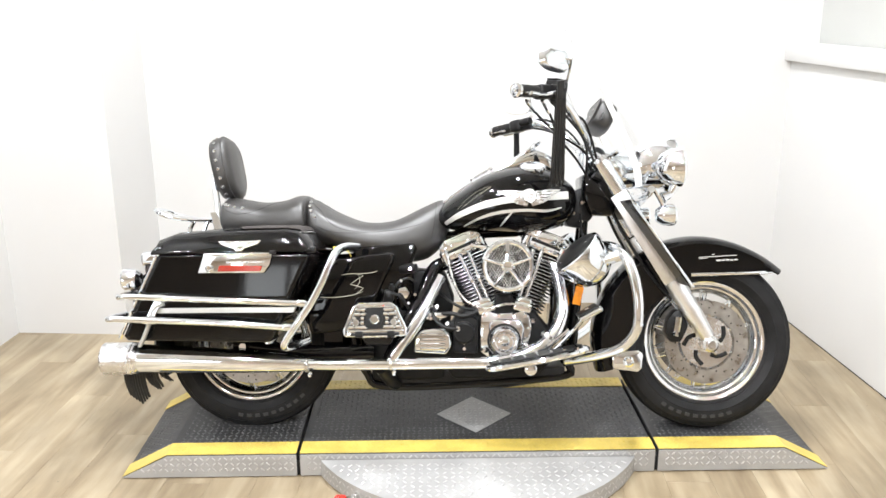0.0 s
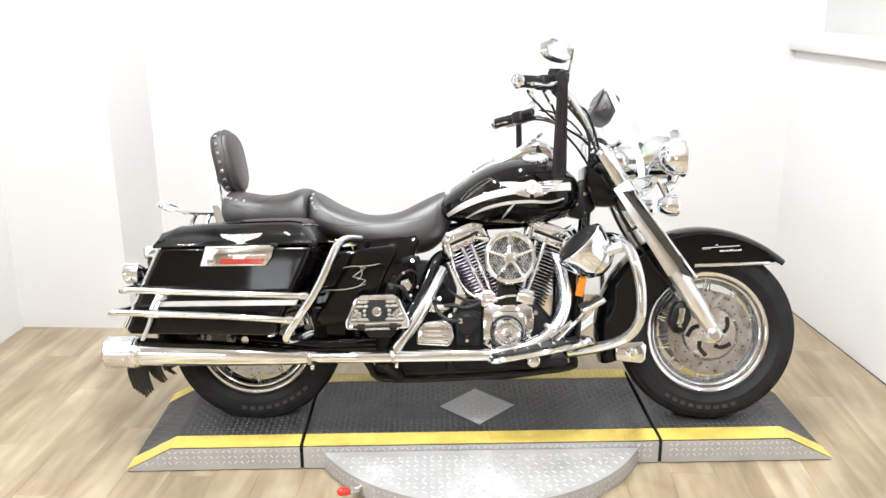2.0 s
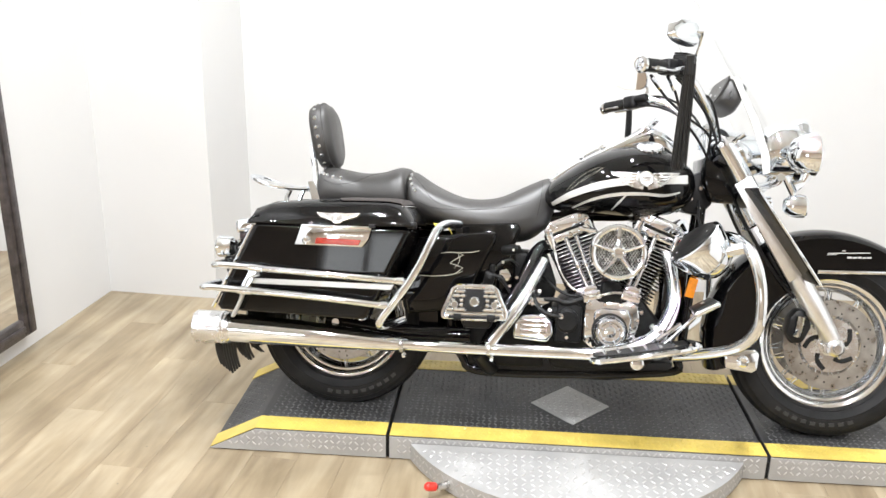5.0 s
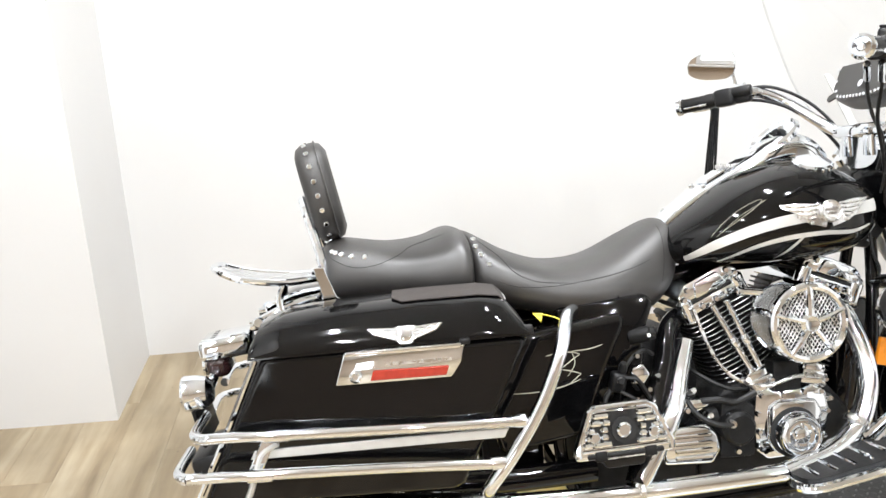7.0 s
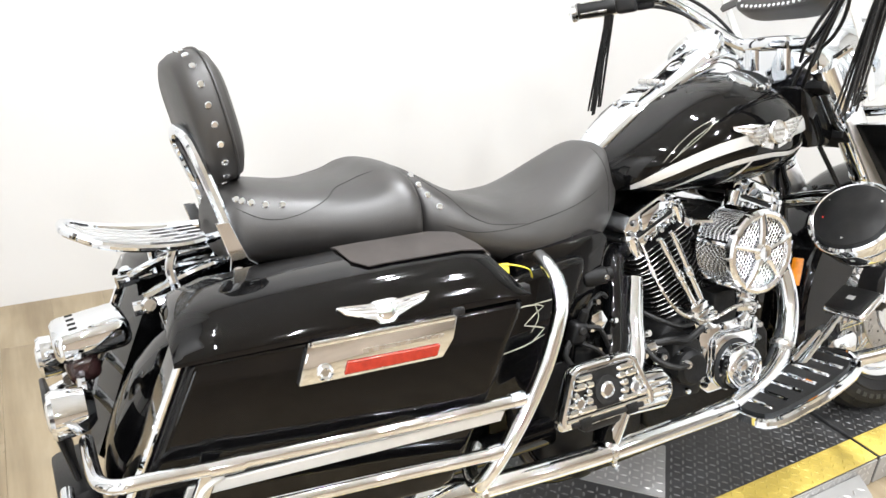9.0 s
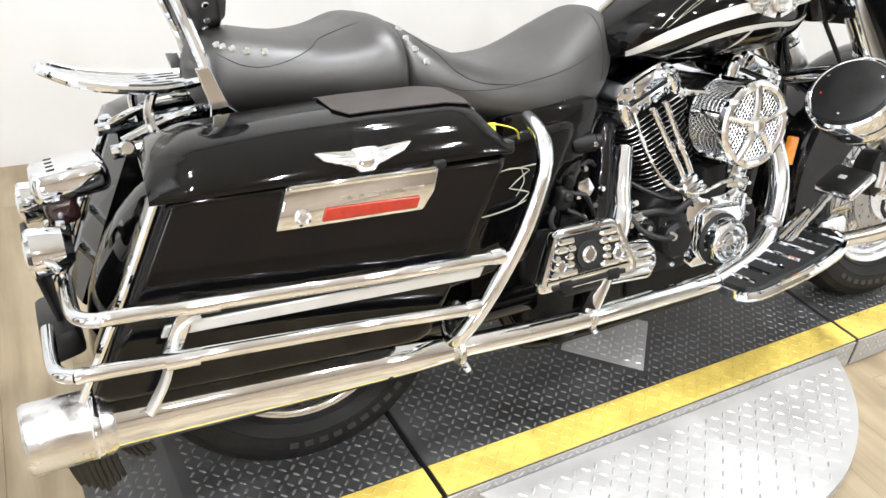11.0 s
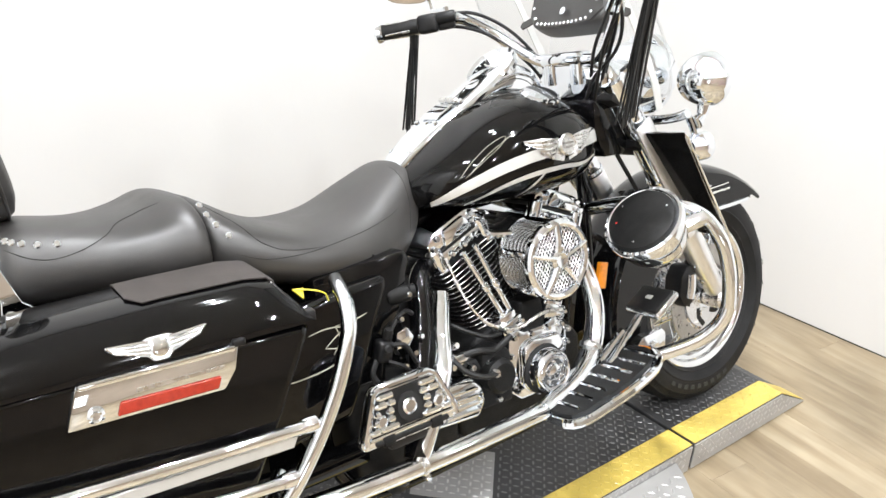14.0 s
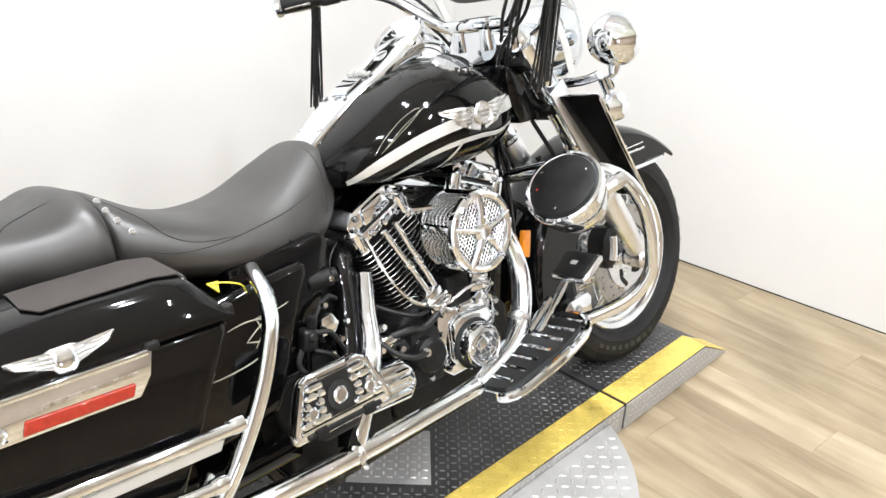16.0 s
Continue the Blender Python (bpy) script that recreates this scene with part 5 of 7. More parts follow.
run_on = np.concatenate(([0], np.cumsum([(q - p).length for p, q in zip(edge, edge[1:])])))
for j in range(24):
    i = int(np.searchsorted(run_on, run_on[-1] * (j + 0.5) / 24))
    p = edge[i] + Vector((-0.012, 0, 0))
    t = edge[i + 1] - edge[i - 1]
    bolt(back, TB @ p, TB.to_3x3() @ Vector((0, t.z, -t.y)), 0.0062, 0.004, "stud")
bm = BM()
tube(bm, [(-0.862, -0.112, 0.69), (-0.875, -0.105, 0.78), (-0.886, -0.085, 0.84), (-0.905, -0.06, 0.92), (-0.912, 0, 0.945), (-0.905, 0.06, 0.92), (-0.880, 0.06, 0.84), (-0.868, 0.07, 0.78), (-0.858, 0.085, 0.69)], 0.0105, 10, 6)
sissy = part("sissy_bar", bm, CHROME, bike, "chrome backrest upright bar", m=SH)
for s in (-1, 1):
    bm = BM()
    slab(bm, [(-0.90, 0.80), (-0.878, 0.80), (-0.855, 0.735), (-0.80, 0.692), (-0.80, 0.684), (-0.895, 0.684), (-0.885, 0.74)], s * 0.128 - 0.003, s * 0.128 + 0.003, 0.0015, 1)
    part("side_plate", bm, CHROME, sissy, "chrome mounting plate", m=SH)
    bolt(sissy, SH @ Vector((-0.875, s * 0.131, 0.715)), (0, s, 0), 0.011, 0.009)
# luggage rack
RK = pose(0.008, -0.028, 0) @ SH
rack = part("luggage_rack", tube(BM(), [(-0.90, -0.07, 0.775), (-0.97, -0.095, 0.775), (-1.06, -0.095, 0.79), (-1.115, -0.06, 0.812), (-1.125, 0, 0.816), (-1.115, 0.06, 0.812), (-1.06, 0.095, 0.79), (-0.97, 0.095, 0.775), (-0.90, 0.07, 0.775)], 0.008, 10, 6), CHROME, bike, "chrome luggage rack", m=RK)
for k in range(5):
    y = -0.064 + 0.032 * k
    part("rack_slat", tube(BM(), [(-0.915, y, 0.775), (-1.0, y, 0.778), (-1.08, y, 0.796), (-1.116, y, 0.812)], 0.009, 8, 5, 0.4), CHROME, rack, m=RK)
for s in (-1, 1):
    part("rack_stay", tube(BM(), [(-0.97, s * 0.08, 0.775), (-0.985, s * 0.085, 0.74), (-0.98, s * 0.09, 0.70)], 0.008, 10), CHROME, rack, m=RK)

for s in (-1, 1):
    part("docking_rail", tube(BM(), [(-0.86, s * 0.115, 0.70), (-0.95, s * 0.112, 0.698), (-1.05, s * 0.10, 0.69)], 0.011, 10), CHROME, rack, "chrome docking rail", m=RK)
    part("docking_rail", tube(BM(), [(-0.88, s * 0.06, 0.735), (-0.96, s * 0.08, 0.725), (-1.03, s * 0.085, 0.70)], 0.008, 10), CHROME, rack, "", m=RK)
    for x in (-0.90, -1.03):
        bolt(rack, RK @ Vector((x, s * 0.122, 0.698)), (0, s, 0.2), 0.013, 0.014, "docking_knob")
# rear fender, tail lamp and signals
bm = BM()
fender_shell(bm, RAX, RAZ, 0.355, 0.098, 200, -12, lambda f: 0.06)
part("rear_fender", bm, BLACK, bike, "gloss black rear fender")
bm = BM()
box(bm, 0.115, 0.13, 0.05, pose(-1.105, 0, 0.645, 0, -6, 0), 0.016, 3)
tb = part("tail_lamp", bm, CHROME, bike, "chrome tail lamp housing")
bm = BM()
box(bm, 0.05, 0.115, 0.045, pose(-1.125, 0, 0.602, 0, -10, 0), 0.014, 3)
part("lens", bm, TAIL, tb, "smoked red lens")
for k in range(4):
    bm = BM()
    box(bm, 0.014, 0.016, 0.004, pose(-1.13, -0.042 + 0.028 * k, 0.6655, 0, -6, 0), 0.001, 1)
    part("slot", bm, GAP, tb, "", 0)
bm = BM()
box(bm, 0.01, 0.19, 0.12, pose(-1.175, 0, 0.50, 0, -12, 0), 0.004)
part("plate_bracket", bm, SATIN, bike, "black number plate bracket")
bm = BM()
box(bm, 0.06, 0.20, 0.05, pose(-1.165, 0, 0.40, 0, -12, 0), 0.012)
part("rear_guard", bm, SATIN, bike, "black lower fender guard")
part("signal_bar", tube(BM(), [(-1.135, -0.155, 0.575), (-1.13, -0.08, 0.59), (-1.13, 0, 0.595), (-1.13, 0.08, 0.59), (-1.135, 0.155, 0.575)], 0.011, 10), CHROME, bike, "chrome rear signal bar")
for s in (-1, 1):
    c = Vector((-1.158, s * 0.15, 0.575))
    bm = BM()
    lathe(bm, [(0.0, -0.035), (0.02, -0.034), (0.032, -0.022), (0.036, 0.0), (0.037, 0.022), (0.033, 0.028)], aim(c, (-1, 0, 0)), 24)
    sg = part("turn_signal", bm, CHROME, bike, "round chrome rear turn signal")
    bm = BM()
    lathe(bm, [(0.033, 0.024), (0.02, 0.031), (0, 0.033)], aim(c, (-1, 0, 0)), 24)
    part("lens", bm, LENS, sg, "pale signal lens")


# saddlebags
def saddlebag(side):
    """side -1: the right one."""
    yo, yi = side * 0.325, side * 0.135
    bm = BM()
    # body: a slanted box swelling in the middle, tapering to its foot
    outline = [(-1.148, 0.392), (-1.136, 0.378), (-0.66, 0.366), (-0.64, 0.376), (-0.5695, 0.515), (-0.502, 0.648), (-0.51, 0.656), (-1.008, 0.664), (-1.016, 0.656), (-1.0865, 0.515)]
    n = len(outline)
    rows = []
    for y, k in ((yi, 0.985), (yo - side * 0.045, 1.0), (yo - side * 0.014, 0.995), (yo - side * 0.004, 0.975), (yo, 0.95)):
        cx, cz = -0.815, 0.515
        row = []
        for x, z in outline:
            zz = cz + (z - cz) * k
            xx = cx + 0.27 * (zz - cz) / 0.29 * 0.5 + (x - cx - 0.27 * (z - cz) / 0.29 * 0.5) * k
            yy = y - (side * 0.03 * (0.5 - (zz - 0.37) / 0.29) if zz < 0.515 else 0.0)
            row.append(bm.verts.new((xx, yy, zz)))
        rows.append(row)
    for a, b in zip(rows, rows[1:]):
        for i in range(n):
            bm.faces.new((a[i], a[(i + 1) % n], b[(i + 1) % n], b[i]))
    bm.faces.new(rows[0])
    o = rows[-1]
    halves = [bm.faces.new(o[4:10]), bm.faces.new([o[9]] + o[0:5])]
    bmesh.ops.recalc_face_normals(bm, faces=bm.faces)
    bmesh.ops.inset_individual(bm, faces=halves, thickness=0.007)
    bag = part("saddlebag", bm, BLACK, bike, "gloss black hard saddlebag", smooth=40)
    # lid with a rounded top
    bm = BM()
    rows = []
    for y, top in ((yi - side * 0.005, 0.738), (yi + side * 0.03, 0.744), (yo - side * 0.075, 0.741), (yo - side * 0.03, 0.728), (yo - side * 0.006, 0.70), (yo + side * 0.006, 0.672), (yo + side * 0.007, 0.663)):
        row = []
        for x, f in ((-1.03, 0.28), (-1.015, 0.66), (-0.965, 0.86), (-0.85, 0.96), (-0.70, 1.0), (-0.585, 0.985), (-0.545, 0.9), (-0.508, 0.3), (-0.498, 0.0)):
            row.append(bm.verts.new((x, y, 0.664 + (top - 0.664) * f)))
        rows.append(row)
    for a, b in zip(rows, rows[1:]):
        for i in range(len(a) - 1):
            bm.faces.new((a[i], a[i + 1], b[i + 1], b[i]))
    bot = [[bm.verts.new((v.co.x, v.co.y, 0.660)) for v in rows[k]] for k in (0, -1)]
    for row, bb in ((rows[0], bot[0]), (rows[-1], bot[1])):
        for i in range(len(row) - 1):
            bm.faces.new((row[i], row[i + 1], bb[i + 1], bb[i]))
    lid = part("lid", bm, BLACK, bag, "gloss black lid", smooth=50)
    # charcoal pad on the lid
    bm = BM()
    prev = None
    for x in (-0.755, -0.71, -0.64, -0.585, -0.548, -0.536):
        row = []
        for y, top in ((yi + side * 0.0, 0.740), (yi + side * 0.03, 0.744), (yo - side * 0.075, 0.741), (yo - side * 0.05, 0.735)):
            f = float(np.interp(x, (-0.85, -0.70, -0.585, -0.545, -0.508), (0.96, 1.0, 0.985, 0.9, 0.3)))
            row.append(bm.verts.new((x + (0.02 if abs(y) > 0.25 and x < -0.74 else 0), y, 0.664 + (top - 0.664) * f + 0.002)))
        if prev:
            for i in range(3):
                bm.faces.new((prev[i], prev[i + 1], row[i + 1], row[i]))
        prev = row
    bmesh.ops.recalc_face_normals(bm, faces=bm.faces)
    bmesh.ops.solidify(bm, geom=bm.faces[:], thickness=-0.002)
    part("lid_pad", bm, MAT_PAD, lid, "matte charcoal pad")
    part("pad_trim", tube(BM(), [(-0.533, yi + side * 0.005, 0.718), (-0.533, yi + side * 0.06, 0.722), (-0.535, yo - side * 0.07, 0.721), (-0.545, yo - side * 0.045, 0.722)], 0.0035, 8, 4, 0.5), SILVERP, lid, "pale trim strip")
    # latch plate with reflector
    bm = BM()
    slab(bm, [(-0.872, 0.597), (-0.850, 0.660), (-0.622, 0.656), (-0.632, 0.62), (-0.652, 0.594)], yo, yo + side * 0.010, 0.004, 2)
    lp = part("latch_plate", bm, CHROME, bag, "chrome latch plate")
    bm = BM()
    slab(bm, [(-0.805, 0.602), (-0.798, 0.621), (-0.655, 0.617), (-0.662, 0.600)], yo + side * 0.010, yo + side * 0.0135, 0.0015, 1)
    part("reflector", bm, RED, lp, "red reflector strip")
    bm = BM()
    slab(bm, [(-0.850, 0.652), (-0.848, 0.662), (-0.628, 0.660), (-0.630, 0.650)], yo + side * 0.006, yo + side * 0.018, 0.004, 2)
    part("latch_lip", bm, CHROME, lp, "chrome latch lip")
    bm = BM()
    slab(bm, [(-0.775, 0.628), (-0.773, 0.634), (-0.648, 0.632), (-0.65, 0.627)], yo + side * 0.010, yo + side * 0.0108)
    part("plate_engraving", bm, STEEL, lp, "faint engraved bar", 0)
    bm = BM()
    lathe(bm, [(0.011, 0), (0.012, 0.004), (0.008, 0.007), (0.005, 0.005), (0, 0.005)], aim((-0.832, yo + side * 0.010, 0.612), (0, side, 0)), 18)
    part("lock", bm, CHROME, lp, "round key lock")
    # winged emblem
    ez = 0.682
    ey = yo + side * 0.002
    em = Matrix.Translation((-0.732, ey, ez)) @ Matrix.Rotation(side * radians(20), 4, "X")
    bm = BM()
    slab(bm, [(-0.072, 0.016), (-0.03, 0.010), (-0.014, 0.016), (0.014, 0.016), (0.03, 0.010), (0.072, 0.016), (0.06, 0.003), (0.034, -0.005), (0.018, -0.010), (0.010, -0.019), (-0.010, -0.019), (-0.018, -0.010), (-0.034, -0.005), (-0.06, 0.003)], -side * 0.006, side * 0.006, 0.002, 1, m=em)
    e = part("emblem", bm, ALU, lid, "silver winged emblem")
    for f in (-1, 1):
        for k in range(4):
            q = [em @ Vector((f * (0.014 + (0.054 - 0.011 * k) * t), side * (0.0065 - 0.001 * t), 0.010 - 0.0062 * k + 0.005 * t)) for t in (0, 0.5, 1)]
            part("emblem_feather", tube(BM(), q, [0.0026, 0.0024, 0.0014], 6, 3), CHROME, e)
    bm = BM()
    lathe(bm, [(0.014, 0), (0.0145, 0.006), (0.01, 0.009), (0, 0.0095)], em @ aim((0, 0, 0), (0, side, 0)), 20)
    part("emblem_disc", bm, CHROME, e, "round emblem centre")
    # silver side strip and rear trim
    bm = BM()
    slab(bm, [(-1.045, 0.470), (-1.037, 0.486), (-0.552, 0.484), (-0.562, 0.466)], yo - side * 0.012, yo + side * 0.0022, 0.001, 1)
    part("side_strip", bm, SILVERP, bag, "pale silver side strip")
    part("rear_trim", tube(BM(), [(-1.163, yo - side * 0.03, 0.385), (-1.09, yo - side * 0.02, 0.52), (-1.022, yo - side * 0.02, 0.655)], 0.006, 8), CHROME, bag, "chrome rear edge trim")
    bm = BM()
    box(bm, 0.028, 0.022, 0.02, pose(-0.503, yo - side * 0.02, 0.664), 0.004)
    part("hinge", bm, SATIN, bag, "black lid hinge")
    bm = BM()
    box(bm, 0.02, 0.012, 0.012, pose(-0.622, yo + side * 0.008, 0.660), 0.003)
    part("lid_catch", bm, SATIN, bag)
    # the bag's outer face opens a little towards the front
    pivot = Vector((-0.86, side * 0.33, 0))
    bag.matrix_basis = Matrix.Translation(pivot) @ Matrix.Rotation(side * radians(5.5), 4, "Z") @ Matrix.Translation(-pivot)
    return bag


saddlebag(-1)
saddlebag(1)


# saddlebag guards
def guard(s):
    root = part("saddlebag_guard", tube(BM(), [(-0.37, s * 0.20, 0.668), (-0.40, s * 0.27, 0.670), (-0.421, s * 0.325, 0.657), (-0.440, s * 0.355, 0.622), (-0.472, s * 0.362, 0.552), (-0.509, s * 0.362, 0.488), (-0.555, s * 0.36, 0.425), (-0.592, s * 0.348, 0.375), (-0.598, s * 0.32, 0.352), (-0.575, s * 0.26, 0.35), (-0.54, s * 0.22, 0.36)], 0.0135, 14), CHROME, bike, "chrome saddlebag guard tube")
    for za, zb, xr, xf in ((0.526, 0.496, -1.14, -0.546), (0.455, 0.420, -1.178, -0.594)):
        r = part("guard_rail", tube(BM(), [(xf, s * 0.362, zb), (-0.80, s * 0.356, (za + zb) / 2), (xr + 0.06, s * 0.338, za), (xr + 0.02, s * 0.331, za), (xr, s * 0.31, za), (xr - 0.006, s * 0.27, za), (xr - 0.004, s * 0.15, za)], 0.0105, 12), CHROME, root, "chrome guard rail")
        bm = BM()
        lathe(bm, [(0.0125, -0.012), (0.0135, 0), (0.0125, 0.012), (0.008, 0.016), (0, 0.017)], aim((xf + 0.012, s * 0.36, zb), (1, 0, 0)), 14)
        part("rail_cap", bm, CHROME, r)
        part("rail_sleeve", tube(BM(), [(xr + 0.13, s * 0.346, za - 0.004), (xr + 0.175, s * 0.348, za - 0.006)], 0.0125, 12, 1), CHROME, r)
    bm = BM()
    slab(bm, [(-1.012, 0.522), (-0.985, 0.522), (-1.028, 0.442), (-1.055, 0.442)], s * 0.322, s * 0.330, 0.002, 1)
    part("rail_strut", bm, CHROME, root, "flat chrome strut")
    part("guard_foot", tube(BM(), [(-0.99, s * 0.322, 0.50), (-1.02, s * 0.322, 0.485), (-1.035, s * 0.322, 0.45), (-1.05, s * 0.32, 0.41), (-1.075, s * 0.31, 0.365)], 0.013, 8, 5, 0.5), SILVERP, root)


guard(-1)
guard(1)

# mufflers, pipes and fringe
for s in (-1, 1):
    bm = BM()
    mz = 0.307
    tube(bm, [(0.06, s * 0.235, 0.272), (-0.26, s * 0.242, 0.276), (-0.52, s * 0.222, 0.279), (-0.62, s * 0.214, 0.284), (-0.85, s * 0.202, 0.296), (-1.12, s * 0.190, mz)], [0.0195, 0.0195, 0.021, 0.031, 0.043, 0.049], 24, 5)
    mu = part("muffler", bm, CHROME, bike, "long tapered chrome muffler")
    bm = BM()
    lathe(bm, [(0.05, 0), (0.0535, 0.006), (0.0545, 0.02), (0.0545, 0.12), (0.051, 0.125), (0.044, 0.12), (0.042, 0.02), (0.0, 0.018)], aim((-1.12, s * 0.190, mz), (-1, 0, 0.01)), 36)
    tip = part("muffler_tip", bm, ALU, mu, "bright fluted muffler tip")
    bm = BM()
    lathe(bm, [(0.0545, 0.0), (0.0562, 0.003), (0.0562, 0.011), (0.0545, 0.014)], aim((-1.14, s * 0.190, mz), (-1, 0, 0.01)), 36)
    part("tip_band", bm, CHROME, tip)
    for x in (-0.545, -0.265):
        bm = BM()
        lathe(bm, [(0.022, -0.006), (0.024, -0.004), (0.024, 0.004), (0.022, 0.006)], aim((x, s * (0.234 if x < -0.5 else 0.242), 0.278), (1, 0, 0)), 20)
        part("pipe_clamp", bm, STEEL, mu)
        bolt(mu, (x + 0.01, s * 0.238, 0.25), (0, s, -0.5), 0.008, 0.014)
    if s > 0:
        mu.location.x = 0.17
part("heat_shield", tube(BM(), [(-0.094, -0.122, 0.556), (-0.13, -0.158, 0.49), (-0.165, -0.20, 0.428), (-0.225, -0.228, 0.345), (-0.268, -0.240, 0.284)], [0.019, 0.0215, 0.0225, 0.0215, 0.018], 16), CHROME, bike, "straight chrome rear exhaust shield")
part("exhaust_pipe", tube(BM(), [(-0.02, -0.04, 0.60), (-0.08, -0.06, 0.60), (-0.122, -0.09, 0.575), (-0.155, -0.13, 0.50), (-0.205, -0.18, 0.41), (-0.27, -0.235, 0.29)], 0.0245, 14), BLACK, bike, "black rear exhaust pipe")
bm = BM()
lathe(bm, [(0.0, -0.05), (0.02, -0.05), (0.022, -0.02), (0.026, -0.018), (0.026, 0.0), (0.0, 0.002)], aim((-0.16, -0.06, 0.553), (-0.6, -0.6, 0.1)), 20)
part("sensor_boss", bm, ALU, bike, "bright round boss on the rear pipe")
fp = part("exhaust_pipe", tube(BM(), [(0.25, -0.07, 0.60), (0.29, -0.09, 0.592), (0.306, -0.115, 0.55), (0.318, -0.14, 0.48), (0.312, -0.158, 0.41), (0.268, -0.182, 0.338), (0.185, -0.21, 0.292), (0.06, -0.235, 0.272)], [0.021, 0.021, 0.0215, 0.022, 0.0235, 0.025, 0.025, 0.022], 16), CHROME, bike, "chrome front exhaust pipe")
bm = BM()
lathe(bm, [(0.026, -0.006), (0.028, 0), (0.026, 0.006)], aim((0.262, -0.186, 0.346), (-0.6, -0.25, -0.7)), 20)
part("pipe_clamp", bm, STEEL, fp)
for g, x0 in ((0, -1.19), (1, -1.115), (2, -1.065)):
    n = (8, 5, 3)[g]
    for k in range(n):
        L = (0.135, 0.085, 0.055)[g] - 0.008 * abs(k - n / 2)
        x = x0 + 0.009 * k
        bm = BM()
        tube(bm, [(x, -0.155 + 0.01 * math.sin(k), 0.268), Vector((x - 0.004, -0.152, 0.268)) + DOWN * L * 0.5, Vector((x + 0.004 + 0.006 * g, -0.15, 0.268)) + DOWN * L], [0.006, 0.0055, 0.004], 6, 5, 0.5)
        if k == 0:
            fr = part("leather_fringe", bm, FRINGE, bike, "short black leather fringe under the muffler")
        else:
            part("fringe_strip", bm, FRINGE, fr)

# engine
bm = BM()
slab(bm, [(-0.06, 0.20), (0.22, 0.20), (0.285, 0.26), (0.285, 0.36), (0.22, 0.44), (0.10, 0.465), (-0.02, 0.44), (-0.08, 0.36), (-0.09, 0.25)], -0.135, 0.14, 0.018, 3)
eng = part("crankcase", bm, CRANK, bike, "black powder-coated engine crankcase")
bm = BM()
slab(bm, [(-0.34, 0.20), (-0.09, 0.20), (-0.075, 0.36), (-0.12, 0.43), (-0.27, 0.45), (-0.35, 0.40)], -0.13, 0.14, 0.016, 3)
tr = part("transmission", bm, CRANK, bike, "black transmission case")
bm = BM()
slab(bm, [(-0.193, 0.305), (-0.08, 0.295), (-0.06, 0.325), (-0.062, 0.365), (-0.09, 0.388), (-0.165, 0.385), (-0.19, 0.36)], -0.20, -0.13, 0.012, 3)
tc = part("transmission_cover", bm, CHROME, tr, "chrome transmission end cover")
for k in range(4):
    bm = BM()
    box(bm, 0.085, 0.006, 0.008, pose(-0.125, -0.202, 0.318 + 0.016 * k, 0, 2, 0), 0.002, 1)
    part("rib", bm, CHROME, tc)
bm = BM()
slab(bm, [(-0.16, 0.415), (-0.10, 0.41), (-0.07, 0.425), (-0.09, 0.44), (-0.15, 0.44)], -0.185, -0.12, 0.008, 2)
part("starter_cover", bm, CHROME, tr, "chrome starter cover")
bm = BM()
lathe(bm, [(0.0, 0), (0.036, 0), (0.038, 0.01), (0.038, 0.085), (0.03, 0.095), (0, 0.096)], aim((-0.02, -0.12, 0.37), (0, -1, 0)), 28)
part("oil_pump_housing", bm, CRANK, eng, "black housing")
bm = BM()
slab(bm, [(-0.06, 0.30), (0.025, 0.295), (0.03, 0.41), (0.0, 0.43), (-0.05, 0.425)], -0.185, -0.13, 0.01, 2)
part("crankcase_web", bm, CRANK, eng, "")
for p in ((-0.035, 0.40), (-0.02, 0.315), (0.01, 0.36), (-0.10, 0.40), (-0.13, 0.42)):
    bolt(eng, (p[0], -0.184, p[1]), (0, -1, 0), 0.008, 0.012)
part("oil_line", tube(BM(), [(-0.11, -0.17, 0.43), (-0.06, -0.19, 0.435), (-0.02, -0.19, 0.425), (0.03, -0.185, 0.44)], 0.0075, 10), GRIP, eng, "black oil hose")
# cam cover
bm = BM()
slab(bm, [(0.034, 0.30), (0.06, 0.278), (0.165, 0.278), (0.198, 0.31), (0.212, 0.375), (0.205, 0.42), (0.175, 0.438), (0.16, 0.43), (0.085, 0.43), (0.07, 0.44), (0.04, 0.428), (0.032, 0.37)], -0.168, -0.13, 0.007, 2)
cam_c = part("cam_cover", bm, CHROME, eng, "chrome cam cover")
bm = BM()
slab(bm, [(0.062, 0.312), (0.08, 0.292), (0.15, 0.292), (0.178, 0.325), (0.186, 0.38), (0.172, 0.408), (0.09, 0.412), (0.066, 0.398)], -0.186, -0.166, 0.008, 3)
part("raised_panel", bm, CHROME, cam_c)
bm = BM()
lathe(bm, [(0.050, 0.0), (0.050, 0.028), (0.047, 0.036), (0.0425, 0.040), (0.0405, 0.037), (0.037, 0.036), (0.0355, 0.039), (0.031, 0.0395), (0.029, 0.035), (0.018, 0.034), (0.0165, 0.039), (0.011, 0.042), (0.0, 0.0425)], aim((0.115, -0.184, 0.340), (0, -1, 0)), 40)
# black ring laid on the panel as the shade of a recess
gp = BM()
lathe(gp, [(0.049, 0.0), (0.057, 0.0), (0.056, 0.0035), (0.049, 0.0035)], aim((0.115, -0.1855, 0.340), (0, -1, 0)), 40, True)
part("timer_shade_ring", gp, GAP, cam_c)
tm = part("timer_cover", bm, CHROME, cam_c, "round ridged chrome timer cover")
